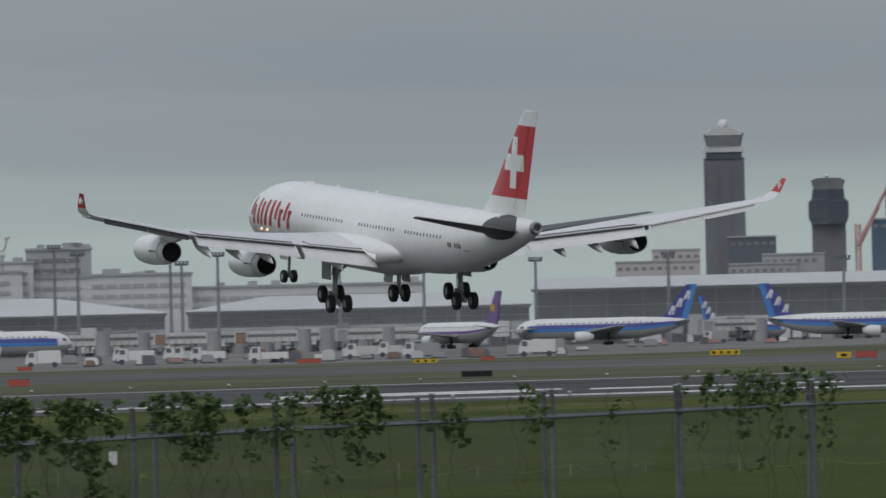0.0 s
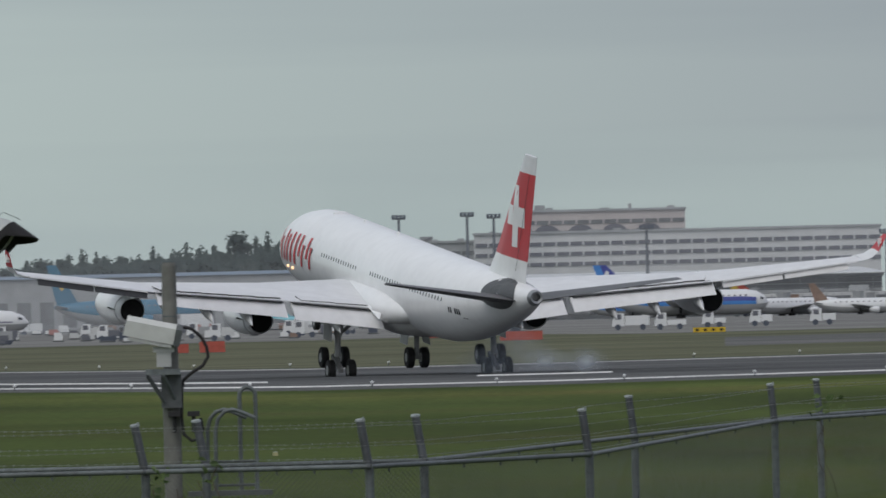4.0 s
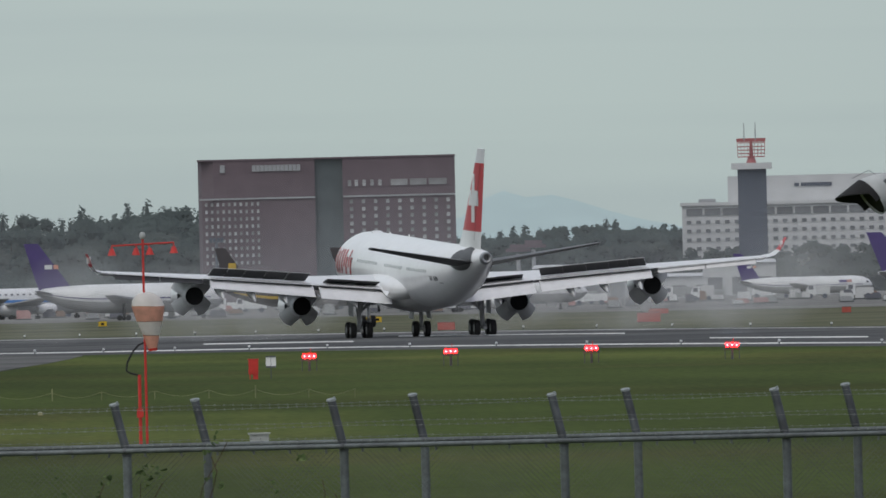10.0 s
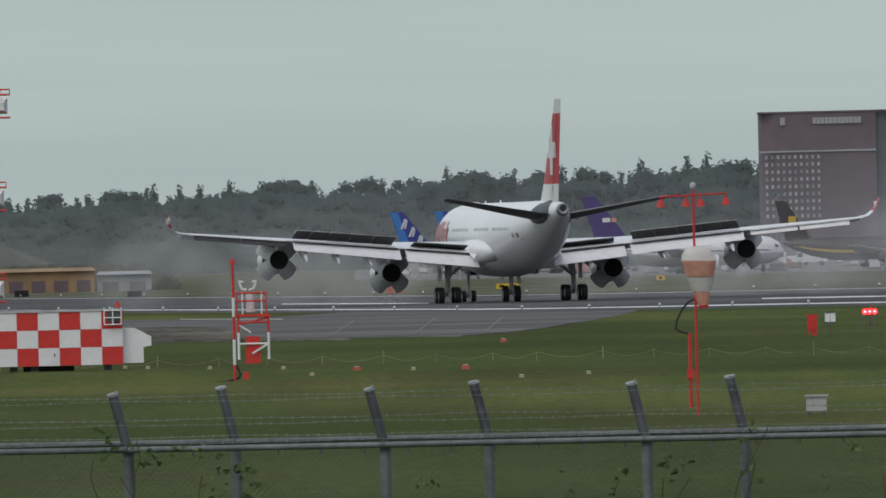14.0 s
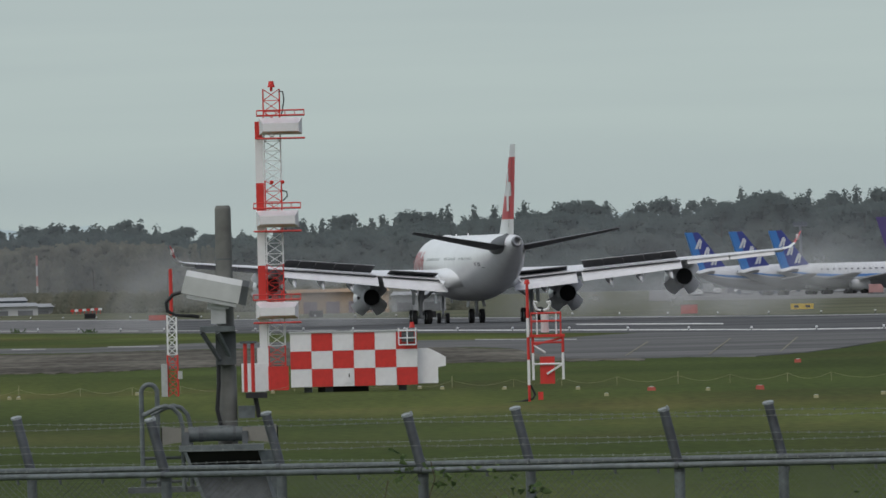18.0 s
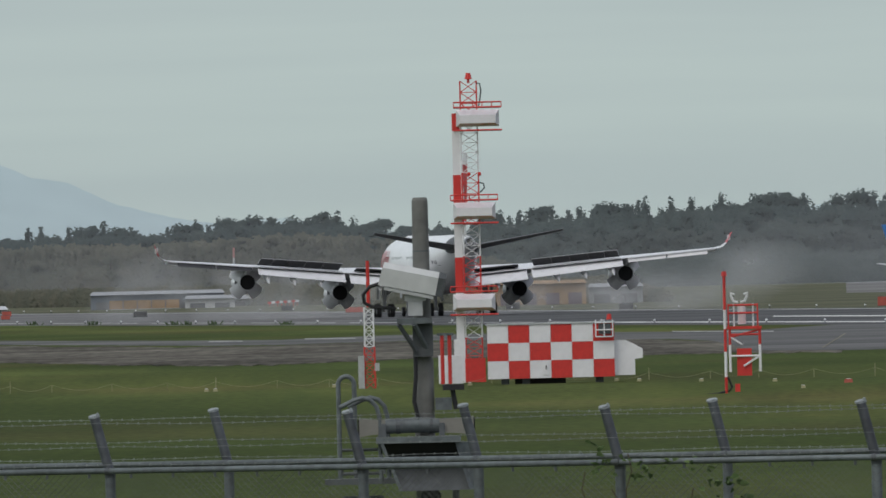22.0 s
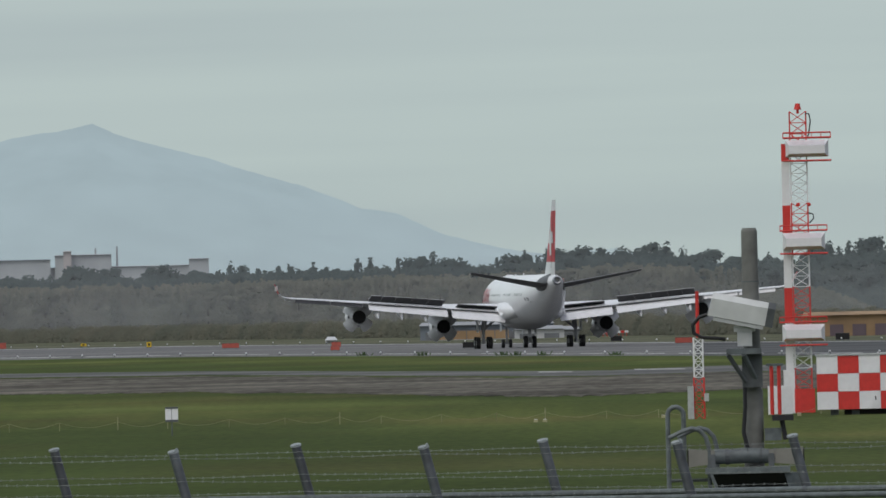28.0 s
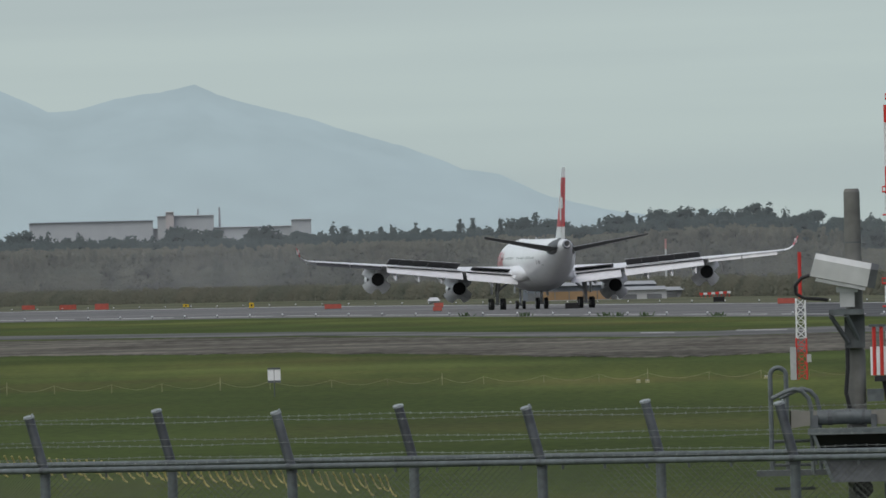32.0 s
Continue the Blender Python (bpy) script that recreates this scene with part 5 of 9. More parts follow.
part("front_panel", Shape().add([(x0 + 0.1, -0.30, z1 - 0.18), (x1 + 0.05, -0.30, z1 - 0.18), (x1 + 0.12, -0.5, z2), (x0 + 0.16, -0.5, z2), (x0 + 0.1, 0.0, z1 - 0.18), (x1 + 0.05, 0.0, z1 - 0.18), (x1 + 0.12, 0.0, z2), (x0 + 0.16, 0.0, z2)], [(0, 1, 2, 3), (4, 5, 6, 7), (0, 1, 5, 4), (1, 2, 6, 5), (2, 3, 7, 6), (3, 0, 4, 7)]), "galvslate", cab)
part("side_panel", Shape().add([(x1, -0.5, z1), (x1 + 0.16, -0.4, z1), (x1 + 0.16, -0.4, z2), (x1 + 0.12, -0.5, z2)], [(0, 1, 2, 3)]), "galv", cab)
part("side_panel", Shape().add([(x0, -0.52, z1), (x0 + 0.03, -0.52, z1), (x0 + 0.19, -0.52, z2), (x0 + 0.16, -0.52, z2)], [(0, 1, 2, 3)]), "galv", cab)
part("fan_guard", Shape().tube(L(8, 404, -0.35), L(8, 404, -0.3), 0.09, n=12), "soot", cab)
part("cabinet_post", Shape().tube(L(52, 300, 0), L(52, 420, 0), 0.03, n=8), "galv", cab)
ladder(cp, 134, 188, L, s, 0, -1)


# ---- things on the field ----
# wind cone
ws, s, L = local(1032, 600, "red wind sock mast with a limp orange and white striped sock", "wind_sock", "wind sock")
part("mast", Shape().tube((0, 0, 0), L(0, -86), 0.040, 0.034, n=10), "orangered", ws)
part("lower_mast", Shape().tube(L(-12, 300), L(-12, 168), 0.05, n=8).box(-12 * s, 0, L(0, 240).z, 0.2, 0.2, 0.25), "orangered", ws)
part("arm", Shape().tube(L(-58, -74), L(58, -78), 0.025, n=6).tube(L(-58, -74), L(-58, -66), 0.02, n=6).tube(L(58, -78), L(58, -68), 0.02, n=6).tube(L(-14, -75), L(-10, -66), 0.02, n=6).tube(L(10, -75), L(14, -66), 0.02, n=6), "orangered", ws)
for du, v in ((-58, -62), (58, -64), (-13, -62), (13, -62)):
    part("lamp_shade", Shape().tube(L(du, v + 6), L(du, v - 7), 0.13, 0.05, n=10), "orangered", ws, "faded red lamp shade")
part("beacon", Shape().ball(L(0, -92), 0.09, 10, 8, 1.3), "boxgrey", ws)
bands = [(15, 8, 0.1), (17, 15, 0.2), (22, 23, 0.3), (29, 28.5, 0.4), (40, 30.5, 0.45), (40.5, 30.5, 0.45), (68, 24, 0.38), (70, 23.5, 0.37), (94, 15.5, 0.24), (96, 15, 0.23), (120, 8.5, 0.13)]


def sock(i0, i1, name, material, label):
    rings = []
    for v, r, _ in bands[i0:i1 + 1]:
        du = 4 + (v - 20) * 0.10
        wob = 1 + 0.015 * math.sin(v * 0.2)
        rings.append([L(du, v) + Vector((r * s * wob * math.cos(i * math.tau / 18) * (1 + 0.04 * math.sin(3 * i * math.tau / 18 + v * 0.03)), r * s * 0.8 * math.sin(i * math.tau / 18), 0.012 * math.sin(2 * i * math.tau / 18))) for i in range(18)])
    part(name, Shape().rings(rings), material, ws, label, smooth=True)


sock(0, 4, "sock_collar", "sockwhite", "white cloth collar of the sock")
sock(5, 6, "sock_band", "salmon", "faded orange cloth band")
sock(7, 8, "sock_band", "sockwhite", "white cloth band")
sock(9, 10, "sock_band", "salmon", "faded orange cloth band")
part("sock_end", Shape().tube(L(14, 119), L(14.4, 124), 9 * s, 8 * s, n=14), "orangered", ws)
part("cable", Shape().pipe([L(u, v) for u, v in ((-2, 108), (-12, 112), (-24, 125), (-34, 145), (-36, 160), (-28, 165), (-16, 168), (-12, 172))], 0.03, n=6), "cable", ws)

# red lights along the runway
first = None
for b in (1340, 1592, 1840, 2089):
    m = facing(b, 1210 if b > 1400 else 1170)
    if first is None:
        rl = thing("runway_guard_light", "glowing red runway light on a low stand in the grass", "runway light", m, group="red runway lights")
        part("plate", Shape().box(0, 0, 0.62, 0.95, 0.12, 0.08), "galvdark", rl)
        for x in (-0.4, 0.4):
            part("leg", Shape().tube((x, 0, 0), (x, 0, 0.6), 0.025, n=6), "galvdark", rl)
        part("stem", Shape().tube((0, 0, 0), (0, 0, 0.62), 0.07, n=8), "galvdark", rl)
        for x in (-0.26, 0, 0.26):
            part("lamp", Shape().ball((x, -0.08, 0.82), 0.135, 10, 8), "lampred", rl, "glowing red lamp", smooth=True)
            part("lamp_core", Shape().ball((x, -0.2, 0.82), 0.05, 8, 6), "lampredglow", rl, "bright centre of the lamp", smooth=True)
        part("hood", Shape().box(0, 0.08, 0.98, 0.8, 0.16, 0.04), "orangered", rl)
        part("mast", Shape().tube((0.08, 0.1, 0.9), (0.08, 0.1, 1.25), 0.02, n=6), "orangered", rl)
        first = rl
    else:
        copy_thing(first, m)

# small white edge lights
step = lambda b: float(np.interp(b, [-2000, -1000, 700, 1800, 2700, 4000, 6000], [55, 60, 118, 165, 205, 235, 200]))
el = None
for r in (0.858, 1.13):
    b = -1900.0
    while b < 6500:
        m = facing(b, centre(b) * r)
        if el is None:
            el = thing("edge_light", "small white runway edge light on a stem", "runway light", m, group="runway edge lights")
            part("stem", Shape().tube((0, 0, 0), (0, 0, 0.25), 0.04, n=6), "galvdark", el)
            part("globe", Shape().ball((0, 0, 0.33), 0.095, 8, 6), "sigwhite", el, smooth=True)
        else:
            copy_thing(el, m)
        b += step(b) * (1.0 if r < 1 else 0.8)

# red cabinet and white sign beside it
cab, s, L = local(1238, 1080, "red metal cabinet standing in the grass", "field_cabinet", "cabinet")
part("body", Shape().box(0, 0, 0.62, 0.5, 0.4, 0.75).box(0, 0, 1.02, 0.54, 0.44, 0.06), "orangered", cab)
part("door", Shape().box(0.02, -0.21, 0.62, 0.4, 0.02, 0.62), "orangered", cab)
part("leg", Shape().box(-0.18, 0, 0.13, 0.06, 0.3, 0.26), "orangered", cab)
part("leg", Shape().box(0.1, 0, 0.13, 0.26, 0.3, 0.26), "orangered", cab)


def white_sign(b, d, w=1.0):
    sg = thing("field_sign", "small white two-panel sign on a thin post", "sign", facing(b, d), group="white field signs")
    part("post", Shape().tube((0, 0, 0), (0, 0, 1.15), 0.025, n=6), "galvdark", sg)
    for x in (-0.135, 0.135):
        part("panel", Shape().box(x * w, -0.03, 0.88, 0.25 * w, 0.02, 0.55), "sigwhite", sg)
    for z, h in ((1.15, 0.07), (0.62, 0.09)):
        part("edge", Shape().box(0, -0.045, z, 0.52 * w, 0.03, h), "galvdark", sg, "dark edge bar of the sign")


white_sign(1270, 1080)
white_sign(-1350, 872)
white_sign(5003, 700, 0.5)
bx, s, L = local(1243, 600, "grey white metal box on short legs in the grass", "field_box", "cabinet")
part("body", Shape().box(0, 0, 0.36, 0.56, 0.4, 0.4), "boxgrey", bx)
part("lid", Shape().box(0, 0, 0.58, 0.66, 0.5, 0.05), "boxgrey", bx)
for x in (-0.2, 0.2):
    part("leg", Shape().box(x, 0, 0.08, 0.06, 0.3, 0.16), "galvdark", bx)


# lattice pieces
def lattice(sh, L, x0, x1, v0, v1, n, r=0.03, depth=0.7):
    for a, yy in ((x0, 0), (x1, 0), (x0, depth), (x1, depth)):
        sh.tube(L(a, v0, yy), L(a, v1, yy), r * 1.3, n=5)
    for k in range(n):
        a, c = v0 + (v1 - v0) * k / n, v0 + (v1 - v0) * (k + 1) / n
        for yy in (0, depth):
            sh.tube(L(x0, a, yy), L(x1, c, yy), r * 0.7, n=4)
            sh.tube(L(x1, a, yy), L(x0, c, yy), r * 0.7, n=4)
            sh.tube(L(x0, c, yy), L(x1, c, yy), r * 0.7, n=4)
    return sh


def lattice_bars(L, x0, x1, v0, v1, n, r, depth=0.7):
    """The same bars, one by one."""
    bars = [Shape().tube(L(a, v0, yy), L(a, v1, yy), r * 1.3, n=5) for a, yy in ((x0, 0), (x1, 0), (x0, depth), (x1, depth))]
    for k in range(n):
        a, c = v0 + (v1 - v0) * k / n, v0 + (v1 - v0) * (k + 1) / n
        for yy in (0, depth):
            bars += [Shape().tube(L(p, e, yy), L(q, c, yy), r * 0.7, n=4) for p, q, e in ((x0, x1, a), (x1, x0, a), (x0, x1, c))]
    return bars


# glide path antenna tower
gs, s, L = local(-230, 927, "red and white lattice antenna tower with three white antenna boxes", "antenna_tower", "radio tower")
for v0, v1, c in ((-330, -270, "orangered"), (-238, -168, "sigwhite"), (-168, -112, "orangered"), (-76, -20, "sigwhite"), (-20, 46, "orangered"), (84, 124, "sigwhite"), (124, 205, "orangered"), (-270, -238, "sigwhite"), (-112, -76, "orangered"), (46, 84, "sigwhite")):
    sec = new("mast_section")
    sec.parent = gs
    for sh in lattice_bars(L, -15, 14, v0, v1, max(2, int((v1 - v0) / 16)), 0.027):
        part("lattice_bar", sh, c, sec)
part("mast_base", Shape().box(1 * s, 0.3, L(0, 182).z, 36 * s, 0.8, 42 * s), "orangered", gs)
for v0, v1, c in ((-273, -242, "orangered"), (-242, -164, "sigwhite"), (-164, -106, "orangered"), (-106, -18, "sigwhite"), (-18, 44, "orangered"), (44, 128, "sigwhite")):
    part("riser_box", Shape().box(-24 * s, 0.25, (L(0, v0).z + L(0, v1).z) / 2, 14 * s, 0.4, (v1 - v0) * s), c, gs, "square cable duct up the tower")
part("riser_foot", Shape().box(-26 * s, 0.25, L(0, 166).z, 20 * s, 0.6, 78 * s), "sigwhite", gs)
for k, (x0, x1, v) in enumerate(((-23, 53, -264), (-32, 43, -100), (-36, 39, 62))):
    an = new("antenna_box")
    an.parent = gs
    cx, w = (x0 + x1) / 2 * s, (x1 - x0) * s
    zz = L(0, v).z
    h = 30 * s
    outer = [(-w / 2, -h / 2), (w / 2, -h / 2), (w / 2, h / 2), (-w / 2, h / 2)]
    part("shell", Shape().rings([[(cx + x * q, yy, zz + z * q2 + dz) for x, z in outer] for q, q2, yy, dz in ((1, 1, -0.1, 0), (0.84, 0.5, -0.75, -0.05), (0.82, 0.45, -0.76, -0.05))]), "sigwhite", an, "white faceted antenna box")
    part("back", Shape().box(cx, 0.0, zz, w, 0.2, h), "sigwhite", an)
    for dz, c in ((h / 2 + 0.10, 0), (-h / 2 - 0.16, 0)):
        z0 = zz + dz
        for yy in (-0.9, 0.5):
            part("walkway_beam", Shape().tube((cx - w / 2 - 0.1, yy, z0), (cx + w / 2 + 0.1, yy, z0), 0.04, n=5), "orangered", an, "red steel walkway beam")
            if dz > 0:
                part("rail", Shape().tube((cx - w / 2 - 0.1, yy, z0 + 0.22), (cx + w / 2 + 0.1, yy, z0 + 0.22), 0.03, n=5), "orangered", an, "red hand rail")
        for i in range(6):
            x = cx - w / 2 - 0.1 + (w + 0.2) * i / 5
            part("crossbar", Shape().tube((x, -0.9, z0), (x, 0.5, z0), 0.03, n=4), "orangered", an, "red steel crossbar")
            if dz > 0:
                part("rail_post", Shape().tube((x, -0.9, z0), (x, -0.9, z0 + 0.22), 0.025, n=4), "orangered", an, "red rail post")
part("beacon", Shape().tube(L(0, -333), L(0, -344), 0.16, 0.1, n=8).tube(L(0, -326), L(0, -334), 0.06, n=6), "orangered", gs)
part("cable", Shape().pipe([L(u, v, -0.1) for u, v in ((13, -326), (20, -325), (22, -312), (19, -292), (17, -284))], 0.03, n=5), "cable", gs)
part("cable", Shape().pipe([L(u, v, -0.1) for u, v in ((15, -150), (23, -148), (24, -140), (16, -132))], 0.03, n=5), "cable", gs)
for x in (-3, 16):
    part("obstruction_lamp", Shape().ball(L(x, -165, -0.1), 0.09, 8, 6), "orangered", gs)

# checkered equipment hut: each square panel is a piece of its own
hut, s, L = local(-95, 905, "equipment hut with red and white checkered panels on piers", "equipment_hut", "hut")
W, H0, H1 = 225 * s, L(0, 199).z, L(0, 104).z
part("body", Shape().box(0, 1.3, (H0 + H1) / 2, W - 0.06, 2.5, H1 - H0 - 0.04), "sigwhite", hut)
part("roof", Shape().box(0, 1.3, H1 + 0.04, W + 0.1, 2.7, 0.07), "boxgrey", hut)
pan = {c: Shape().box(0, 0, 0, W / 6 - 0.012, 0.05, (H1 - H0) / 3 - 0.012).mesh("panel", c) for c in ("sigwhite", "orangered")}
for i in range(6):
    for j in range(3):
        c = ("orangered", "sigwhite")[(i + (2 - j) + 1) % 2]
        part("panel", pan[c], c, hut, at=Matrix.Translation((-W / 2 + W / 6 * (i + 0.5), 0.02, H0 + (H1 - H0) / 3 * (j + 0.5))))
part("door", Shape().box(-10 * s, -0.03, L(0, 181).z, 11 * s, 0.04, 24 * s), "sigwhite", hut, "small white hatch")
part("handle", Shape().box(-9 * s, -0.06, L(0, 180).z, 0.05, 0.03, 0.16), "cable", hut)
part("end_duct", Shape().prism([(0, 0), (36 * s, 0), (36 * s, 28 * s), (50 * s, 30 * s), (50 * s, 46 * s), (36 * s, 54 * s), (20 * s, 62 * s), (0, 62 * s)], 1.2, pose(W / 2, 1.0, L(0, 197).z)), "sigwhite", hut, "white duct at the end of the hut")
part("annex", Shape().box(-W / 2 - 66 * s, 1.2, L(0, 180).z, 42 * s, 2.0, 50 * s), "sigwhite", hut)
for x in (-82, -45, 85):
    part("pier", Shape().box(x * s, 1.0, L(0, 204).z, 14 * s, 1.2, 14 * s), "galvdark", hut)
# solid black block added to imitate the shade under the hut
part("plant_base", Shape().box(-20 * s, 1.2, 0.12, 90 * s, 1.4, 0.26), "soot", hut, "black block imitating the shade under the hut")
ac = new("roof_unit")
ac.parent = hut
part("fan_box", Shape().box(96 * s, -0.12, L(0, 114).z, 22 * s, 0.25, 18 * s), "galvdark", ac)
for v in (103, 116, 128):
    part("guard_bar", Shape().tube(L(80, v, -0.3), L(110, v, -0.3), 0.03, n=5), "sigwhite", ac)
for x in (80, 95, 110):
    part("guard_bar", Shape().tube(L(x, 98, -0.3), L(x, 128, -0.3), 0.03, n=5), "sigwhite", ac)
part("lamp", Shape().tube(L(104, 98), L(104, 88), 0.12, 0.08, n=8), "orangered", ac)
for x in (-198, -185):
    po = Shape().tube(L(x + 6, 205, -1.2), L(x + 6, 118, -1.2), 0.08, n=8)
    part("standpipe", po, "orangered", hut)
part("standpipe_cap", Shape().box(-186 * s, -1.2, L(0, 117).z, 30 * s, 0.3, 0.1), "galvdark", hut)

# monitor mast with platform
mm, s, L = local(238, 808, "red and white monitoring mast with a railed platform", "monitor_mast", "radio mast")
for v0, v1, c in ((24, 86, "orangered"), (86, 120, "sigwhite"), (120, 160, "orangered"), (160, 205, "sigwhite"), (205, 235, "orangered")):
    part("mast_section", Shape().tube(L(-24, v0), L(-24, v1), 0.055, n=8), c, mm)
part("beacon", Shape().tube(L(-24, 26), L(-24, 18), 0.12, 0.08, n=8), "orangered", mm)
part("platform", Shape().box(10 * s, 0.6, L(0, 118).z, 62 * s, 1.4, 0.1), "orangered", mm)
for v in (78, 92):
    for yy in (0, 1.2):
        part("railing", Shape().tube(L(-18, v, yy), L(34, v, yy), 0.04, n=5), "orangered", mm)
for x in (-18, -8, 26, 34):
    for yy in (0, 1.2):
        part("stanchion", Shape().tube(L(x, 76, yy), L(x, 118, yy), 0.03, n=5), "orangered" if x in (-18, 34) else "sigwhite", mm)
for x in (-16, 37):
    for yy in (0, 1.2):
        part("leg", Shape().tube(L(x, 148, yy), L(x, 196, yy), 0.05, n=6), "sigwhite", mm)
        part("leg", Shape().tube(L(x, 118, yy), L(x, 148, yy), 0.05, n=6), "orangered", mm)
for a, c, mt in (((-16, 168), (37, 168), "sigwhite"), ((37, 168), (8, 186), "sigwhite"), ((-16, 130), (37, 130), "orangered"), ((-16, 134), (6, 148), "sigwhite")):
    part("crossbar", Shape().tube(L(*a), L(*c), 0.04, n=5), mt, mm)
part("trestle_top", Shape().tube(L(37, 118), L(37, 148), 0.055, n=6).tube(L(-14, 134), L(37, 122), 0.04, n=5), "orangered", mm)
part("equipment_box", Shape().box(9 * s, 0.3, L(0, 179).z, 26 * s, 0.5, 48 * s), "orangered", mm)
part("canister", Shape().tube(L(6, 80, 0.5), L(6, 112, 0.5), 7 * s, n=14), "sigwhite", mm, smooth=True)
an = Shape()
for sg in (1, -1):
    an.pipe([L(2 + sg * 2, 73), L(2 + sg * 10, 71), L(2 + sg * 14, 62), L(2 + sg * 15, 57), L(2 + sg * 8, 59)], 0.045, n=6)
part("antenna", an, "sigwhite", mm)
part("conduit", Shape().pipe([L(-21, 205), L(-14, 222), L(-18, 229), L(-40, 234), L(-70, 236)], 0.045, n=6), "cable", mm)
part("small_box", Shape().box(-4 * s, -0.4, L(0, 224).z, 9 * s, 0.3, 14 * s), "orangered", mm)

# slim mast with a red head
rp, s, L = local(-416, 900, "slim lattice mast with a red upper pole", "slim_mast", "radio mast")
part("head", Shape().tube(L(0, -16), L(0, 66), 0.075, n=8), "orangered", rp)
part("mast_section", lattice(Shape(), L, -8, 8, 66, 136, 5, 0.03, 0.35), "sigwhite", rp)
part("mast_section", lattice(Shape(), L, -9, 9, 136, 211, 5, 0.03, 0.35), "orangered", rp)
part("cabinet", Shape().box(-15 * s, 0, L(0, 181).z, 11 * s, 0.4, 58 * s), "boxgrey", rp)
part("cabinet", Shape().box(13 * s, 0, L(0, 172).z, 8 * s, 0.3, 14 * s), "boxgrey", rp)

M["paleyellow"] = mat("pale_yellow_plastic", (0.30, 0.29, 0.16), 0.7, vary=0.15)
# low markers in the grass
mk = None
for b, d, c in ((170, 893, 0), (530, 851, 0), (430, 860, 1), (622, 854, 1), (721, 789, 0), (60, 905, 0), (20, 912, 0), (300, 880, 0), (-690, 905, 0), (-706, 905, 0), (-480, 915, 0), (840, 800, 0), (350, 830, 0), (-240, 905, 0), (690, 1080, 1), (3200, 700, 0)):
    key = ("paleyellow", "boardred")[c]
    mk = thing("ground_marker", ("small pale yellow marker block in the grass", "small red marker box in the grass")[c], "marker", facing(b, d), group="ground markers")
    part("block", Shape().box(0, 0, 0.08, (0.2, 0.36)[c], 0.2, (0.12, 0.19)[c], taper=0.85), key, mk)
    part("top", Shape().box(0, -0.02, (0.145, 0.185)[c], (0.14, 0.18)[c], 0.12, 0.02), "sigwhite", mk)


M["dryrope"] = mat("faded_yellow_rope", (0.24, 0.235, 0.13), 0.8, vary=0.3, grain=6.0)


# rope on stakes along the grass
def rope(b0, b1, d0, d1, step):
    n = int((b1 - b0) / step)
    rp = thing("rope_barrier", "sagging yellow rope on thin stakes across the grass", "rope barrier", facing(0, 0))
    rnd = random.Random(int(b0))
    last = None
    for i in range(n + 1):
        b = b0 + step * i + rnd.uniform(-12, 12)
        d = d0 + (d1 - d0) * i / n
        p = spot(b, d)
        h = 0.36 if i % 4 else 0.55
        part("stake", Shape().tube(p, p + Vector((0, 0, h)), 0.014 if i % 4 else 0.022, n=5), "dryrope", rp)
        q = p + Vector((0, 0, 0.36))
        if last is not None:
            part("rope", Shape().pipe([last.lerp(q, t / 8) - Vector((0, 0, 0.24 * math.sin(math.pi * t / 8))) for t in range(9)], 0.008, n=4), "dryrope", rp)
        last = q


rope(-2600, 1500, 940, 900, 96)
rope(4300, 6700, 690, 700, 150)


# boards and lettered signs beyond the runway
def board(b, d, w, h, c):
    bd = thing("taxi_sign" if c == "yellow" else "barrier_board", {"yellow": "low yellow and black taxiway sign", "orangered": "low orange-red barrier board beyond the runway", "soot": "low dark sign board seen from behind"}[c], "sign", facing(b, d), group="field boards")
    if b < -900:
        w, h = w * 0.7, h * 0.75
    part("panel", Shape().box(0, 0, h / 2 + 0.15, w, 0.2, h), "boardred" if c == "orangered" else c, bd)
    for z in (h + 0.17, 0.13):
        part("frame_rail", Shape().box(0, 0.02, z, w + 0.08, 0.24, 0.05), "galvdark", bd)
    if c == "yellow":
        n = max(1, int(w / 0.9))
        for k in range(n):
            part("bar", Shape().box(-w / 2 + (k + 0.5) * w / n, -0.12, h / 2 + 0.15, w / n * 0.4, 0.03, h * 0.45), "soot", bd, "dark bar in place of a sign letter")
    for x in (-w * 0.35, w * 0.35):
        part("foot", Shape().box(x, 0, 0.07, 0.1, 0.3, 0.14), "galvdark", bd)


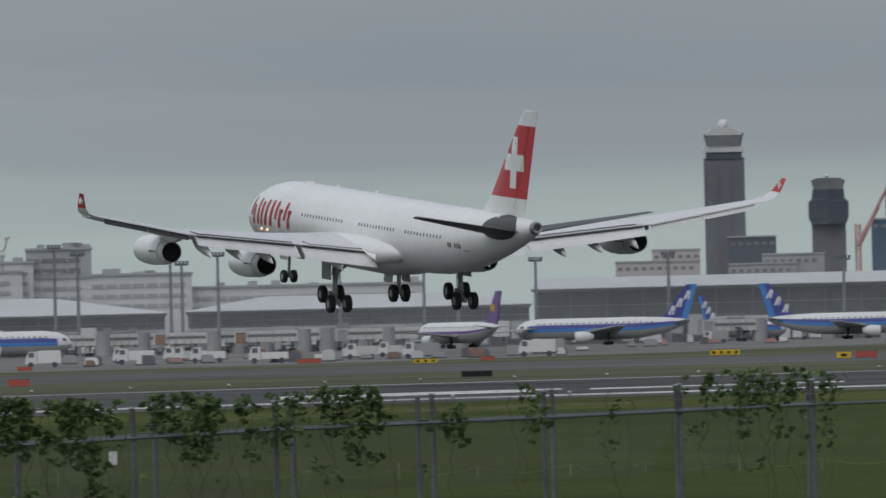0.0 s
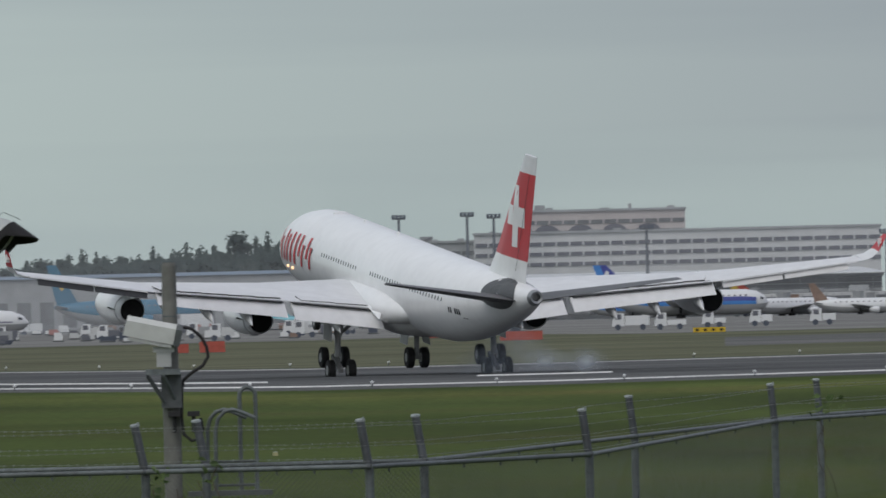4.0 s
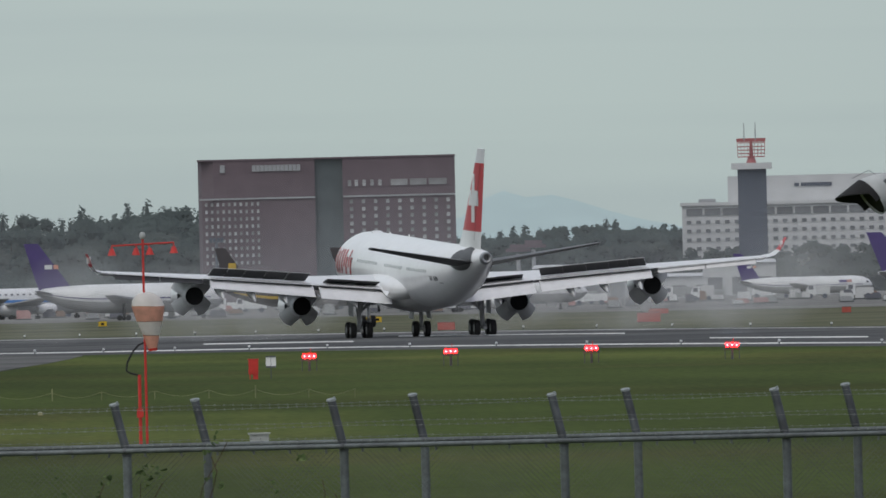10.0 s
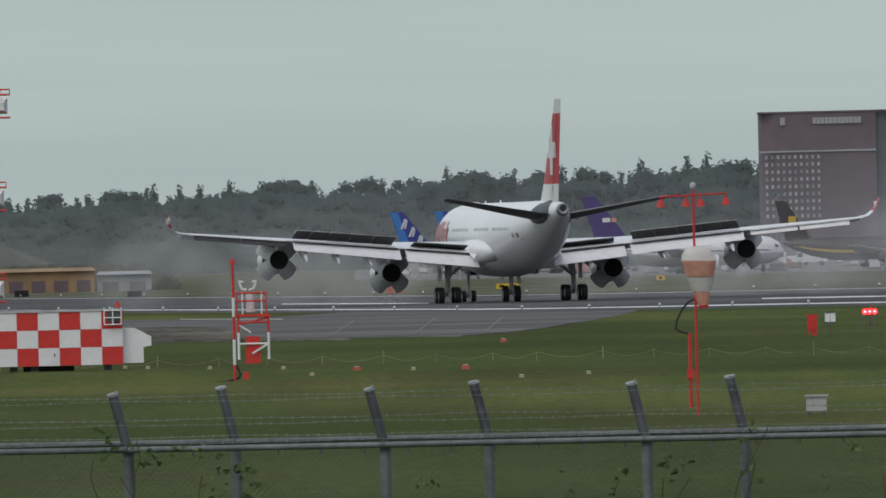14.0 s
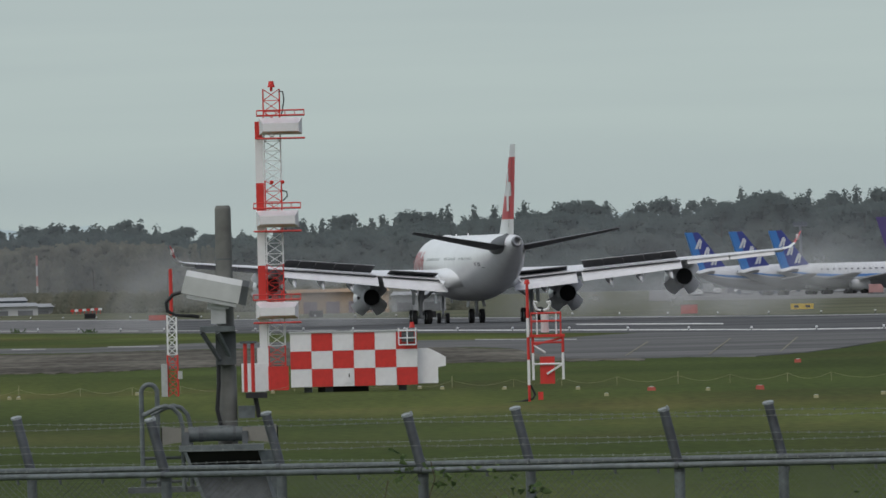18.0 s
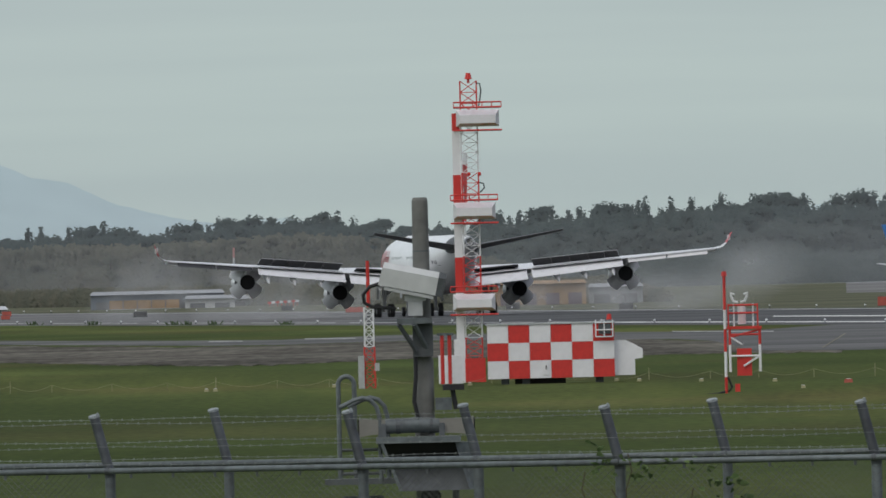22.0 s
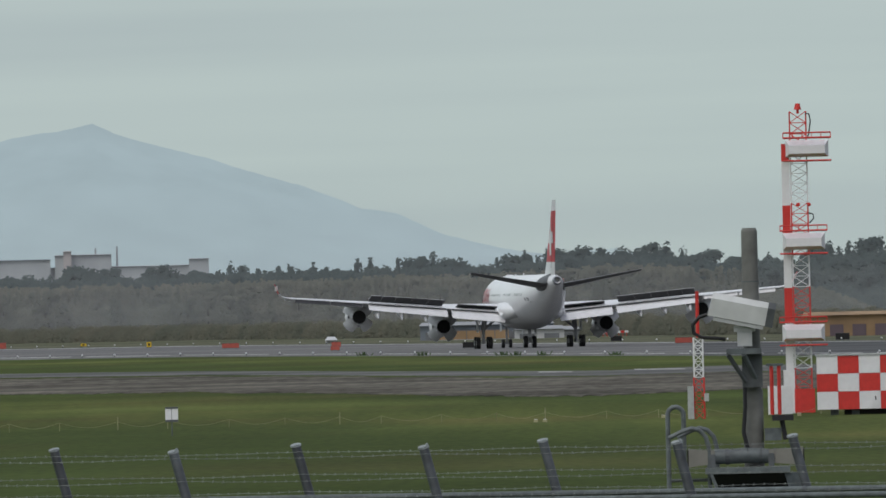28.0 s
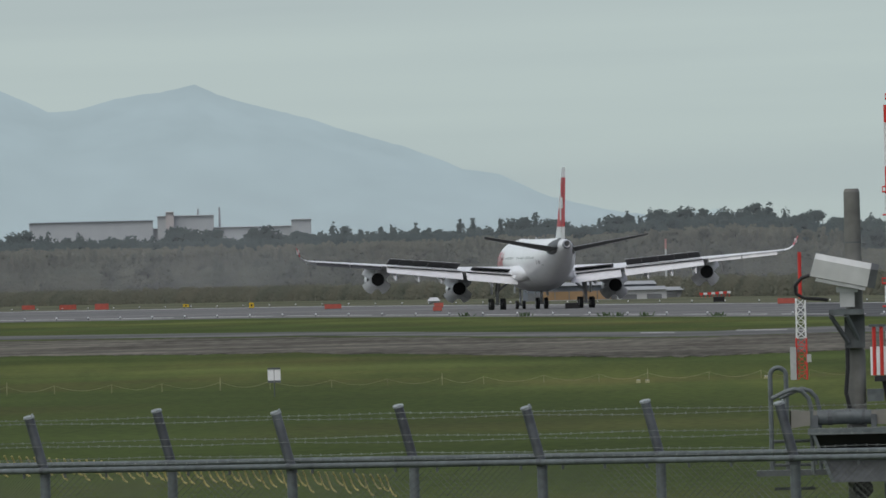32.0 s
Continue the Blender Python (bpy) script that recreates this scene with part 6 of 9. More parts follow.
for b, d, w, h, c in ((4840, 2000, 2.0, 0.6, "orangered"), (5354, 2900, 3.2, 0.6, "orangered"), (5670, 2779, 1.8, 0.5, "orangered"), (6340, 2401, 2.4, 0.7, "orangered"), (6300, 2380, 1.6, 0.7, "yellow"), (4674, 2723, 5.2, 0.5, "orangered"), (4851, 2835, 2.0, 0.5, "orangered"), (3640, 2431, 4.8, 1.0, "orangered"), (3560, 2700, 2.2, 0.8, "orangered"), (3480, 2700, 2.0, 0.7, "orangered"), (3530, 2600, 1.9, 1.0, "yellow"), (1943, 2126, 2.3, 0.9, "orangered"), (1960, 2540, 2.4, 0.6, "orangered"), (3093, 2184, 2.6, 1.1, "orangered"), (3040, 2184, 1.3, 0.9, "orangered"), (2293, 2352, 1.0, 0.6, "orangered"), (500, 2169, 1.7, 0.9, "orangered"), (1585, 1988, 1.6, 0.7, "orangered"), (-1058, 2545, 1.5, 0.6, "orangered"), (-1243, 2866, 3.2, 0.8, "orangered"), (-1056, 2762, 1.7, 0.8, "orangered"), (-441, 2482, 2.0, 0.6, "orangered"), (-1652, 3278, 3.0, 1.2, "orangered"), (-1712, 3361, 3.8, 1.0, "orangered"), (-1782, 3464, 3.0, 0.9, "orangered"), (-1387, 3098, 1.0, 1.0, "yellow"), (-1503, 3330, 1.3, 0.6, "yellow"), (3973, 2641, 4.0, 0.6, "yellow"), (4443, 2631, 1.5, 0.8, "yellow"), (4518, 2499, 1.4, 0.9, "yellow"), (1456, 2413, 1.9, 0.6, "yellow"), (971, 2530, 1.0, 0.6, "yellow"), (6090, 2750, 3.8, 0.7, "yellow"), (5560, 2700, 3.0, 0.5, "yellow"), (700, 2250, 2.4, 0.6, "yellow"), (-160, 2450, 1.6, 0.7, "soot"), (-820, 2500, 1.6, 0.6, "soot"), (40, 2300, 1.5, 0.6, "soot"), (-560, 2700, 1.4, 0.6, "soot"), (5650, 1950, 2.8, 0.5, "soot")):
    board(b, d, w, h, c)


# ---- far things: apron, terminal, hotels, woods, mountain ----
# many tones here are lifted and greyed: distance haze put into the colours
M["hazewhite"] = mat("hazy_pale_building", (0.52, 0.535, 0.54), 0.8, vary=0.1, grain=0.3, coarse=0.04)
M["farpale"] = mat("hazy_far_building", (0.40, 0.43, 0.45), 0.85, vary=0.1, grain=0.3, coarse=0.04)
M["hazegrey"] = mat("hazy_grey_building", (0.31, 0.325, 0.335), 0.8, vary=0.14, grain=0.3, coarse=0.04)
M["hazedark"] = mat("hazy_dark_glass", (0.15, 0.16, 0.17), 0.5, vary=0.25, grain=0.5, coarse=0.08)
M["terminalglass"] = mat("terminal_glass", (0.075, 0.085, 0.095), 0.3, vary=0.35, grain=0.3, coarse=0.05)
M["roofpale"] = mat("pale_metal_roof", (0.50, 0.515, 0.525), 0.6, vary=0.1, grain=0.2, coarse=0.03)
M["towergrey"] = mat("tower_concrete", (0.135, 0.142, 0.165), 0.85, vary=0.12, grain=0.3, coarse=0.05)
M["mastslate"] = mat("slate_mast", (0.13, 0.145, 0.165), 0.8, vary=0.12, grain=0.3, coarse=0.05)
M["towerdark"] = mat("dark_slate_tower", (0.070, 0.084, 0.112), 0.8, vary=0.12, grain=0.3, coarse=0.05)
M["pinkish"] = mat("pinkish_plaster", (0.45, 0.42, 0.415), 0.85, vary=0.08, grain=0.3, coarse=0.05)
M["blueglass"] = mat("blue_glass", (0.03, 0.075, 0.13), 0.3, vary=0.2, grain=0.3)
M["brick"] = mat("brown_red_cladding", (0.128, 0.098, 0.112), 0.9, vary=0.12, grain=0.4, coarse=0.05)
M["hotelpane"] = mat("hotel_window", (0.27, 0.275, 0.28), 0.3, vary=0.3, grain=0.2, rnd=0.35)
M["darkpane"] = mat("hazy_hotel_window", (0.15, 0.16, 0.17), 0.25, vary=0.25, grain=0.2, rnd=0.3)
M["greenglass"] = mat("green_grey_glass", (0.07, 0.088, 0.095), 0.35, vary=0.2, grain=0.2)
M["bodywhite"] = mat("airliner_white", (0.66, 0.68, 0.69), 0.4, vary=0.05, grain=0.4)
M["bellygrey"] = mat("airliner_belly", (0.36, 0.37, 0.38), 0.5, vary=0.08, grain=0.4)
M["deepblue"] = mat("deep_blue_paint", (0.050, 0.066, 0.27), 0.45, vary=0.08, grain=0.4)
M["midblue"] = mat("light_blue_band", (0.06, 0.22, 0.55), 0.45, vary=0.08, grain=0.4)
M["purple"] = mat("purple_paint", (0.07, 0.05, 0.17), 0.5, vary=0.1, grain=0.4)
M["lilac"] = mat("lilac_paint", (0.17, 0.11, 0.27), 0.5, vary=0.1, grain=0.4)
M["gold"] = mat("gold_paint", (0.52, 0.36, 0.06), 0.5, vary=0.1, grain=0.4)
M["skyblue"] = mat("pale_turquoise_paint", (0.16, 0.46, 0.54), 0.45, vary=0.06, grain=0.4)
M["teal"] = mat("teal_paint", (0.02, 0.13, 0.22), 0.5, vary=0.08, grain=0.4)
# brown greyed and lifted to imitate haze
M["brownpaint"] = mat("hazy_brown_paint", (0.055, 0.050, 0.054), 0.5, vary=0.1, grain=0.4)
M["shedblue"] = mat("blue_grey_cladding", (0.15, 0.175, 0.20), 0.8, vary=0.15, grain=0.3)
M["orangewall"] = mat("hazy_ochre_wall", (0.30, 0.20, 0.11), 0.85, vary=0.2, grain=0.3)
# leaf tones lean pale and blue: some distance haze is put into them
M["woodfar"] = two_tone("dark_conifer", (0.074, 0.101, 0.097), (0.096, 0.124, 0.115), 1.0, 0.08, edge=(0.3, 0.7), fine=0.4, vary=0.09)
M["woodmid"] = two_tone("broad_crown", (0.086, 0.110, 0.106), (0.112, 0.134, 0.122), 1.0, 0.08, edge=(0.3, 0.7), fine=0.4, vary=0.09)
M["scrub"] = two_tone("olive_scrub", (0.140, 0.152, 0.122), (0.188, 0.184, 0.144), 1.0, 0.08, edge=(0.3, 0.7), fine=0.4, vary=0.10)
for kind in ("woodfar", "woodmid", "scrub"):
    leafy(M[kind], 0.42)
M["radarred"] = mat("faded_radar_red", (0.36, 0.12, 0.12), 0.6, vary=0.15, grain=1.5)
M["cranered"] = mat("faded_crane_red", (0.42, 0.24, 0.23), 0.7, vary=0.2, grain=1.0)
M["rusty"] = mat("brown_bridge_end", (0.24, 0.17, 0.135), 0.8, vary=0.25, grain=1.0)
M["bark"] = mat("bark", (0.06, 0.05, 0.04), 0.9, vary=0.3)

FD = 4300.0


def far(b, d, name, label, category, group=""):
    ob = thing(name, label, category, facing(b, d), group)
    k = d / UNIT
    return ob, k, (lambda du, v, y=0.0: Vector((du * k, y, 5.0 - v * k)))


def block(sh, L, x0, x1, v_top, v_low, y=0.0, depth=20.0):
    a, c = L(x0, v_top, y), L(x1, v_low, y)
    return sh.box((a.x + c.x) / 2, y + depth / 2, (a.z + c.z) / 2, abs(c.x - a.x), depth, abs(a.z - c.z))


# mountain ridge far behind everything: it glows, with haze put into the colour
def ridge(name, outline, d, label, color):
    m = bpy.data.materials.new(name)
    m.use_nodes = True
    nt = m.node_tree
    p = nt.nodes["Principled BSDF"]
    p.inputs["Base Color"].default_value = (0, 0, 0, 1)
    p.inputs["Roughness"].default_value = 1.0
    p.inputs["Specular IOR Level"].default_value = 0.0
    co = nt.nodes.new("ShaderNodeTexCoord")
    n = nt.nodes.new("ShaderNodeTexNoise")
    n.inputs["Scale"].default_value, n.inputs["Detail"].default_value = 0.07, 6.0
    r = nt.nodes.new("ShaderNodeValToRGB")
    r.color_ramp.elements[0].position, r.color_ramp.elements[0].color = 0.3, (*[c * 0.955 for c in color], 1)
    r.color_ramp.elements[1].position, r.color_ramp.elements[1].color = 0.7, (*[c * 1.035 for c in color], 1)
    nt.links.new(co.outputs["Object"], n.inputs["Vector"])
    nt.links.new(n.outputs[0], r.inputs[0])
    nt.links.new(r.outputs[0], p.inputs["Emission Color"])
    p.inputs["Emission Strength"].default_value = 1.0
    sh = Shape()
    top = []
    for (b0, v0), (b1, v1) in zip(outline, outline[1:]):
        n_ = max(1, int((b1 - b0) / 12))
        for i in range(n_):
            t = i / n_
            b = b0 + (b1 - b0) * t
            v = v0 + (v1 - v0) * t + 3.0 * noise.noise(Vector((b * 0.02, d, 0))) + 1.5 * noise.noise(Vector((b * 0.09, d, 3)))
            top.append((b, v))
    top.append(outline[-1])
    vs = [spot(b, d, up(-v, d)) for b, v in top] + [spot(b, d - 120, 0) for b, v in top] + [spot(b, d + 20, 0) for b, v in top]
    k = len(top)
    sh.add(vs, [(i, i + 1, k + i + 1, k + i) for i in range(k - 1)] + [(i, i + 1, 2 * k + i + 1, 2 * k + i) for i in range(k - 1)])
    me = sh.mesh(name, m)
    tagged(new("backdrop_" + name, me), label, "mountain", kind="structure")


ridge("mountain", [(-3200, -150), (-2700, -200), (-2300, -250), (-2000, -300), (-1870, -345), (-1823, -334), (-1780, -316), (-1739, -295), (-1690, -297), (-1620, -315), (-1540, -326), (-1478, -338), (-1440, -320), (-1383, -301), (-1340, -290), (-1279, -273), (-1183, -241), (-1103, -217), (-1063, -203), (-1008, -177), (-943, -167), (-863, -128), (-763, -101), (-690, -90), (-600, -60)], 4880, "twin-peaked mountain on the horizon, haze painted as a blue glow", (0.335, 0.42, 0.455))
ridge("far_hills", [(1480, -60), (1560, -85), (1610, -105), (1660, -138), (1692, -152), (1730, -138), (1776, -143), (1830, -128), (1880, -110), (1950, -92), (2100, -60)], 4890, "hills behind the hotels, haze painted as a pale blue glow", (0.35, 0.45, 0.475))
ridge("low_hills", [(-690, -70), (-640, -92), (-560, -96), (-500, -80), (-300, -60), (0, -70), (420, -100), (480, -104), (560, -80)], 4900, "low hills behind the woods, haze painted as a pale glow", (0.37, 0.46, 0.48))


# ---- woods: uneven crowns of many small clumps ----
class Sprays:
    """Collects very many small bent leaf sprays as arrays."""

    def __init__(self, seed):
        self.rng = np.random.default_rng(seed)
        self.v = []

    def add(self, c, out, r0, r1, face=0.62):
        """Sprays at the points c, turned partly outward, mostly up and towards the camera, so they light evenly."""
        g = self.rng
        n = len(c)
        nrm = out * 0.25 + np.array((0.0, -face, 0.72)) + g.uniform(-0.18, 0.18, (n, 3))
        nrm /= np.linalg.norm(nrm, axis=1)[:, None]
        a = np.cross(nrm, g.normal(0, 1, (n, 3)))
        a /= np.linalg.norm(a, axis=1)[:, None]
        b = np.cross(nrm, a)
        k = g.uniform(r0, r1, n)[:, None]
        w = k * g.uniform(0.4, 0.9, n)[:, None]
        self.v.append(np.stack([c + a * k, c + b * w - nrm * k * 0.2, c - a * k * 0.8, c - b * w - nrm * k * 0.2], 1).reshape(-1, 3))

    def mesh(self, name, material, shells):
        v = np.concatenate(self.v + [np.array(shells.v, dtype=float).reshape(-1, 3)])
        n = (len(v) - len(shells.v)) // 4
        faces = np.arange(4 * n).reshape(-1, 4).tolist() + [tuple(i + 4 * n for i in f) for f in shells.f]
        me = bpy.data.meshes.new(name)
        me.from_pydata(v.tolist(), [], faces)
        me.materials.append(M[material])
        return me


def tree_into(leaf, shell, trunk, rng, b, d, v_top, conifer, wide=1.0, skirt=False, full=1.0):
    p = spot(b, d)
    h = up(-v_top, d)
    trunk.tube(p + Vector((0, 0, -0.2)), p + Vector((rng.uniform(-0.3, 0.3), 0, h * 0.9)), 0.22, 0.05, n=5)
    r = (h * 0.27 if conifer else h * 0.30) * wide * rng.uniform(0.8, 1.25)
    for i in range(3):
        a = rng.uniform(0, 6.28)
        z = h * rng.uniform(0.4, 0.7)
        trunk.tube(p + Vector((0, 0, z)), p + Vector((math.cos(a) * r * 0.6, math.sin(a) * r * 0.6, z + h * 0.15)), 0.08, 0.03, n=4)
    g = leaf.rng
    o = np.array(p)
    n = int((560 if conifer else 760) * wide * full * (1.35 if skirt else 1.0))
    if conifer:
        # tiers of drooping branches, narrower towards the tip
        t = g.random(n) ** 0.62
        tier = np.abs(((t * 6 + rng.random()) % 1.0) - 0.5)
        a = g.uniform(-math.pi - 0.3, 0.3, n)
        rr = r * (0.10 + 0.90 * t ** 0.7) * (0.5 + 0.9 * tier) * (0.85 + 0.3 * np.sin(a * 3 + t * 11)) * g.uniform(0.55, 1.02, n)
        u = np.stack([np.cos(a), np.sin(a), np.full(n, 0.3)], 1)
        c = o + np.stack([np.cos(a) * rr, np.sin(a) * rr, h * (0.10 + 0.91 * (1 - t)) - rr * 0.15], 1)
        leaf.add(c, u, 0.20, 0.52)
        shell.add([p + Vector((math.cos(q) * k, math.sin(q) * k, z)) for z, k in ((h * 0.1, r * 0.5), (h * 0.5, r * 0.32), (h * 0.95, r * 0.03)) for q in [i * math.tau / 7 for i in range(7)]], [(j * 7 + i, j * 7 + (i + 1) % 7, j * 7 + 7 + (i + 1) % 7, j * 7 + 7 + i) for j in range(2) for i in range(7)])
        return
    lobes = [(rng.uniform(-0.62, 0.62) * r, rng.uniform(-0.5, 0.5) * r, h * rng.uniform(0.40, 0.92), r * rng.uniform(0.2, 0.5)) for _ in range(14)]
    lobes.append((rng.uniform(-0.2, 0.2) * r, 0, h - r * 0.36, r * 0.36))
    if skirt:
        lobes += [(rng.uniform(-0.9, 0.9) * r, rng.uniform(-0.4, 0.4) * r, h * rng.uniform(0.1, 0.45), r * rng.uniform(0.45, 0.65)) for _ in range(5)]
    lb = np.array(lobes)
    pick = lb[g.integers(0, len(lb), n)]
    u = g.normal(0, 1, (n, 3)) * np.array((1.0, 0.6, 1.0)) + np.array((0, -0.8, 0.4))
    u /= np.linalg.norm(u, axis=1)[:, None]
    c = o + pick[:, :3] + u * np.array((1.0, 1.0, 0.85)) * pick[:, 3:] * g.uniform(0.7, 1.0, (n, 1))
    leaf.add(c, u, 0.17, 0.5)
    for lx, ly, lz, lr in lobes:
        c = p + Vector((lx, ly, lz))
        shell.add([c + Vector((math.cos(a) * math.cos(e), math.sin(a) * math.cos(e), math.sin(e) * 0.85)) * lr * 0.66 for e in (-1.0, 0.1, 1.0) for a in [i * math.tau / 6 for i in range(6)]], [(j * 6 + i, j * 6 + (i + 1) % 6, j * 6 + 6 + (i + 1) % 6, j * 6 + 6 + i) for j in range(2) for i in range(6)] + [tuple(range(12, 18))])


SKYLINE = [(-2700, -76), (-2000, -76), (-1790, -79), (-1700, -77), (-1548, -76), (-1300, -75), (-1230, -79), (-1016, -77), (-999, -84), (-800, -82), (-690, -90), (-663, -93), (-566, -99), (-516, -98), (-400, -84), (-267, -82), (-120, -88), (8, -104), (94, -103), (200, -110), (300, -114), (418, -108), (500, -108), (580, -128), (649, -146), (700, -122), (760, -117), (900, -120), (1000, -134), (1081, -146), (1136, -124), (1500, -100), (1640, -75), (1800, -80), (1935, -92), (2000, -85), (2400, -80), (2700, -78), (2857, -86), (3000, -92), (3150, -112), (3276, -127), (3360, -105), (3446, -82), (3600, -70)]


def skyline(b):
    return float(np.interp(b, [p[0] for p in SKYLINE], [p[1] for p in SKYLINE]))


def woods(name, b0, b1, d, step, share, material, label, conifer, seed, wide=1.0, skirt=False, full=1.0):
    rng = random.Random(seed)
    leaf, shell, trunk = Sprays(seed), Shape(), Shape()
    b = b0
    while b < b1:
        v = skyline(b) * share * (1 + 0.10 * noise.noise(Vector((b * 0.013, seed, 0)))) * rng.uniform(0.80, 1.06)
        tree_into(leaf, shell, trunk, rng, b, d + rng.uniform(-14, 14), v, rng.random() < conifer, wide=wide, skirt=skirt, full=full)
        b += step * rng.uniform(0.5, 1.5)
    w = thing(name, label, "woods", kind="stuff")
    part("crowns", leaf.mesh("crowns", material, shell), material, w)
    part("trunks", trunk, "bark", w)


def canopy(name, b0, b1, d, share, drop, material, label, seed, depth=16.0):
    """The massed front of a wood: one rolling bank of crowns, closely covered with leaf sprays."""
    leaf, shell = Sprays(seed), Shape()
    rows_n, du = 12, 5.0
    n = int((b1 - b0) / du)
    pts = []
    for i in range(n + 1):
        b = b0 + (b1 - b0) * i / n
        v = skyline(b) * share + drop
        if share == 0:
            d = centre(b) * 1.34
        bump = 0.10 * (1 - 2.2 * abs(noise.noise(Vector((b * 0.028, seed, 1))))) + 0.05 * noise.noise(Vector((b * 0.09, seed, 2)))
        end = min(1.0, 0.35 + i / 30, 0.35 + (n - i) / 30)
        top = up(-v, d) * (0.93 + bump) * end
        for j in range(rows_n + 1):
            t = j / rows_n
            z = top * (1 - (1 - t) ** 1.25) - 0.3
            pts.append(spot(b, d + depth * t * t - 0.5 * noise.noise(Vector((b * 0.024, z * 0.1 + seed, seed))), z))
    k = rows_n + 1
    shell.add(pts, [(i * k + j, i * k + k + j, i * k + k + j + 1, i * k + j + 1) for i in range(n) for j in range(rows_n)])
    g = leaf.rng
    m = n * 52
    arr = np.array([tuple(p) for p in pts])
    i, j = g.integers(0, n, m), np.minimum(rows_n, (rows_n * g.random(m) ** 0.8).astype(int) + 1)
    c = arr[i * k + j] + np.stack([g.uniform(-0.4, 0.4, m), g.uniform(-0.7, -0.05, m), g.uniform(-0.5, 0.4, m)], 1)
    leaf.add(c, np.tile(np.array((0.0, -1.0, 0.3)), (m, 1)), 0.2, 0.55)
    tagged(new(name, leaf.mesh(name, material, shell)), label, "woods", kind="stuff")


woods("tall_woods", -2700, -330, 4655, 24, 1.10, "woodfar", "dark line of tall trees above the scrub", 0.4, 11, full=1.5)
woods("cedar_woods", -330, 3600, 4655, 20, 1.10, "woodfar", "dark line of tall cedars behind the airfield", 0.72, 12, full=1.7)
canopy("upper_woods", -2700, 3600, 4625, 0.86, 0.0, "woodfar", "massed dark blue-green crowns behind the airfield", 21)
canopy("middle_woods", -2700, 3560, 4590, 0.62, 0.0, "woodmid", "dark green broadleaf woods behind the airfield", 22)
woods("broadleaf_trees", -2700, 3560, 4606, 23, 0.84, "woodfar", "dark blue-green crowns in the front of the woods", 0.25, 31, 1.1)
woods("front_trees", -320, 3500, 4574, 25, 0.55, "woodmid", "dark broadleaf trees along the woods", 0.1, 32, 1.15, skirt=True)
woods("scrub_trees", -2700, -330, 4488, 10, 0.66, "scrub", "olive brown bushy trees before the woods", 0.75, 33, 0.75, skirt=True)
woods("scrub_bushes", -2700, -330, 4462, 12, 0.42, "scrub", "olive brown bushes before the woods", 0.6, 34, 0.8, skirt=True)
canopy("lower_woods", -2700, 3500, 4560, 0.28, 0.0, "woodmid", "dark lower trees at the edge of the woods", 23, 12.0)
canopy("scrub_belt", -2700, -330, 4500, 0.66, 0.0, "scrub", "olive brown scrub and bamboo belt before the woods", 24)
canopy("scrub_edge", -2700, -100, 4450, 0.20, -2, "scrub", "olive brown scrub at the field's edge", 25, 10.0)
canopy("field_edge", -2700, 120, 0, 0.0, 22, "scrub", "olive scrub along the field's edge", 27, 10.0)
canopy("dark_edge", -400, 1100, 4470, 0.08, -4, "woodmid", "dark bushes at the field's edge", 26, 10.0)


# ---- translucent sheet added before the distance to imitate haze ----
hm = bpy.data.materials.new("distant_haze_sheet")
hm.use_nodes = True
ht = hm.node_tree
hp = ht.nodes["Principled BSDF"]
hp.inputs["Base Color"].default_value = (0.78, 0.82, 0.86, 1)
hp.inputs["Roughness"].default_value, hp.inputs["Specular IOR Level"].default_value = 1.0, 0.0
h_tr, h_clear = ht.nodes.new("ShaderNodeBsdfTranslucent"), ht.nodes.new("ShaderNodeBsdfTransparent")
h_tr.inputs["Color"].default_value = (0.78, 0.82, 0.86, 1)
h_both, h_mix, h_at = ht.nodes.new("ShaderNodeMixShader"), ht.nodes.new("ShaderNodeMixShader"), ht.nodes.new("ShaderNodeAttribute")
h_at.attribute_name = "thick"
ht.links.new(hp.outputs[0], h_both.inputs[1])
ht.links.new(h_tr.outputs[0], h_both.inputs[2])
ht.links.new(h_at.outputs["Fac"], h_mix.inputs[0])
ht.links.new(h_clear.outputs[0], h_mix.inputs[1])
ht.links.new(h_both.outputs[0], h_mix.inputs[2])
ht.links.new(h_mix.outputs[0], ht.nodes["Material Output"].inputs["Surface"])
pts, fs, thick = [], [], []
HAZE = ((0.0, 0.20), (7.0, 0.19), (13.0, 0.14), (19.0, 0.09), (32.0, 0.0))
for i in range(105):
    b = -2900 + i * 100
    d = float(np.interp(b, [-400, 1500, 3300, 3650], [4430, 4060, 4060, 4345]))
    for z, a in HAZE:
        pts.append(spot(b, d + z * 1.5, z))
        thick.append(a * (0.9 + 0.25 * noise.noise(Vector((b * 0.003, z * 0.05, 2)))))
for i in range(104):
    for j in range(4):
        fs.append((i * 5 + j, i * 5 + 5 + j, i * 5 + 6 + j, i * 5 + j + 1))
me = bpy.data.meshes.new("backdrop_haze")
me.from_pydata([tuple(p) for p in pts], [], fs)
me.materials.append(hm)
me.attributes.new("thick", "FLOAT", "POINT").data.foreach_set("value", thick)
tagged(new("backdrop_haze", me), "translucent pale sheet that imitates haze over the far airfield", "haze", kind="structure")


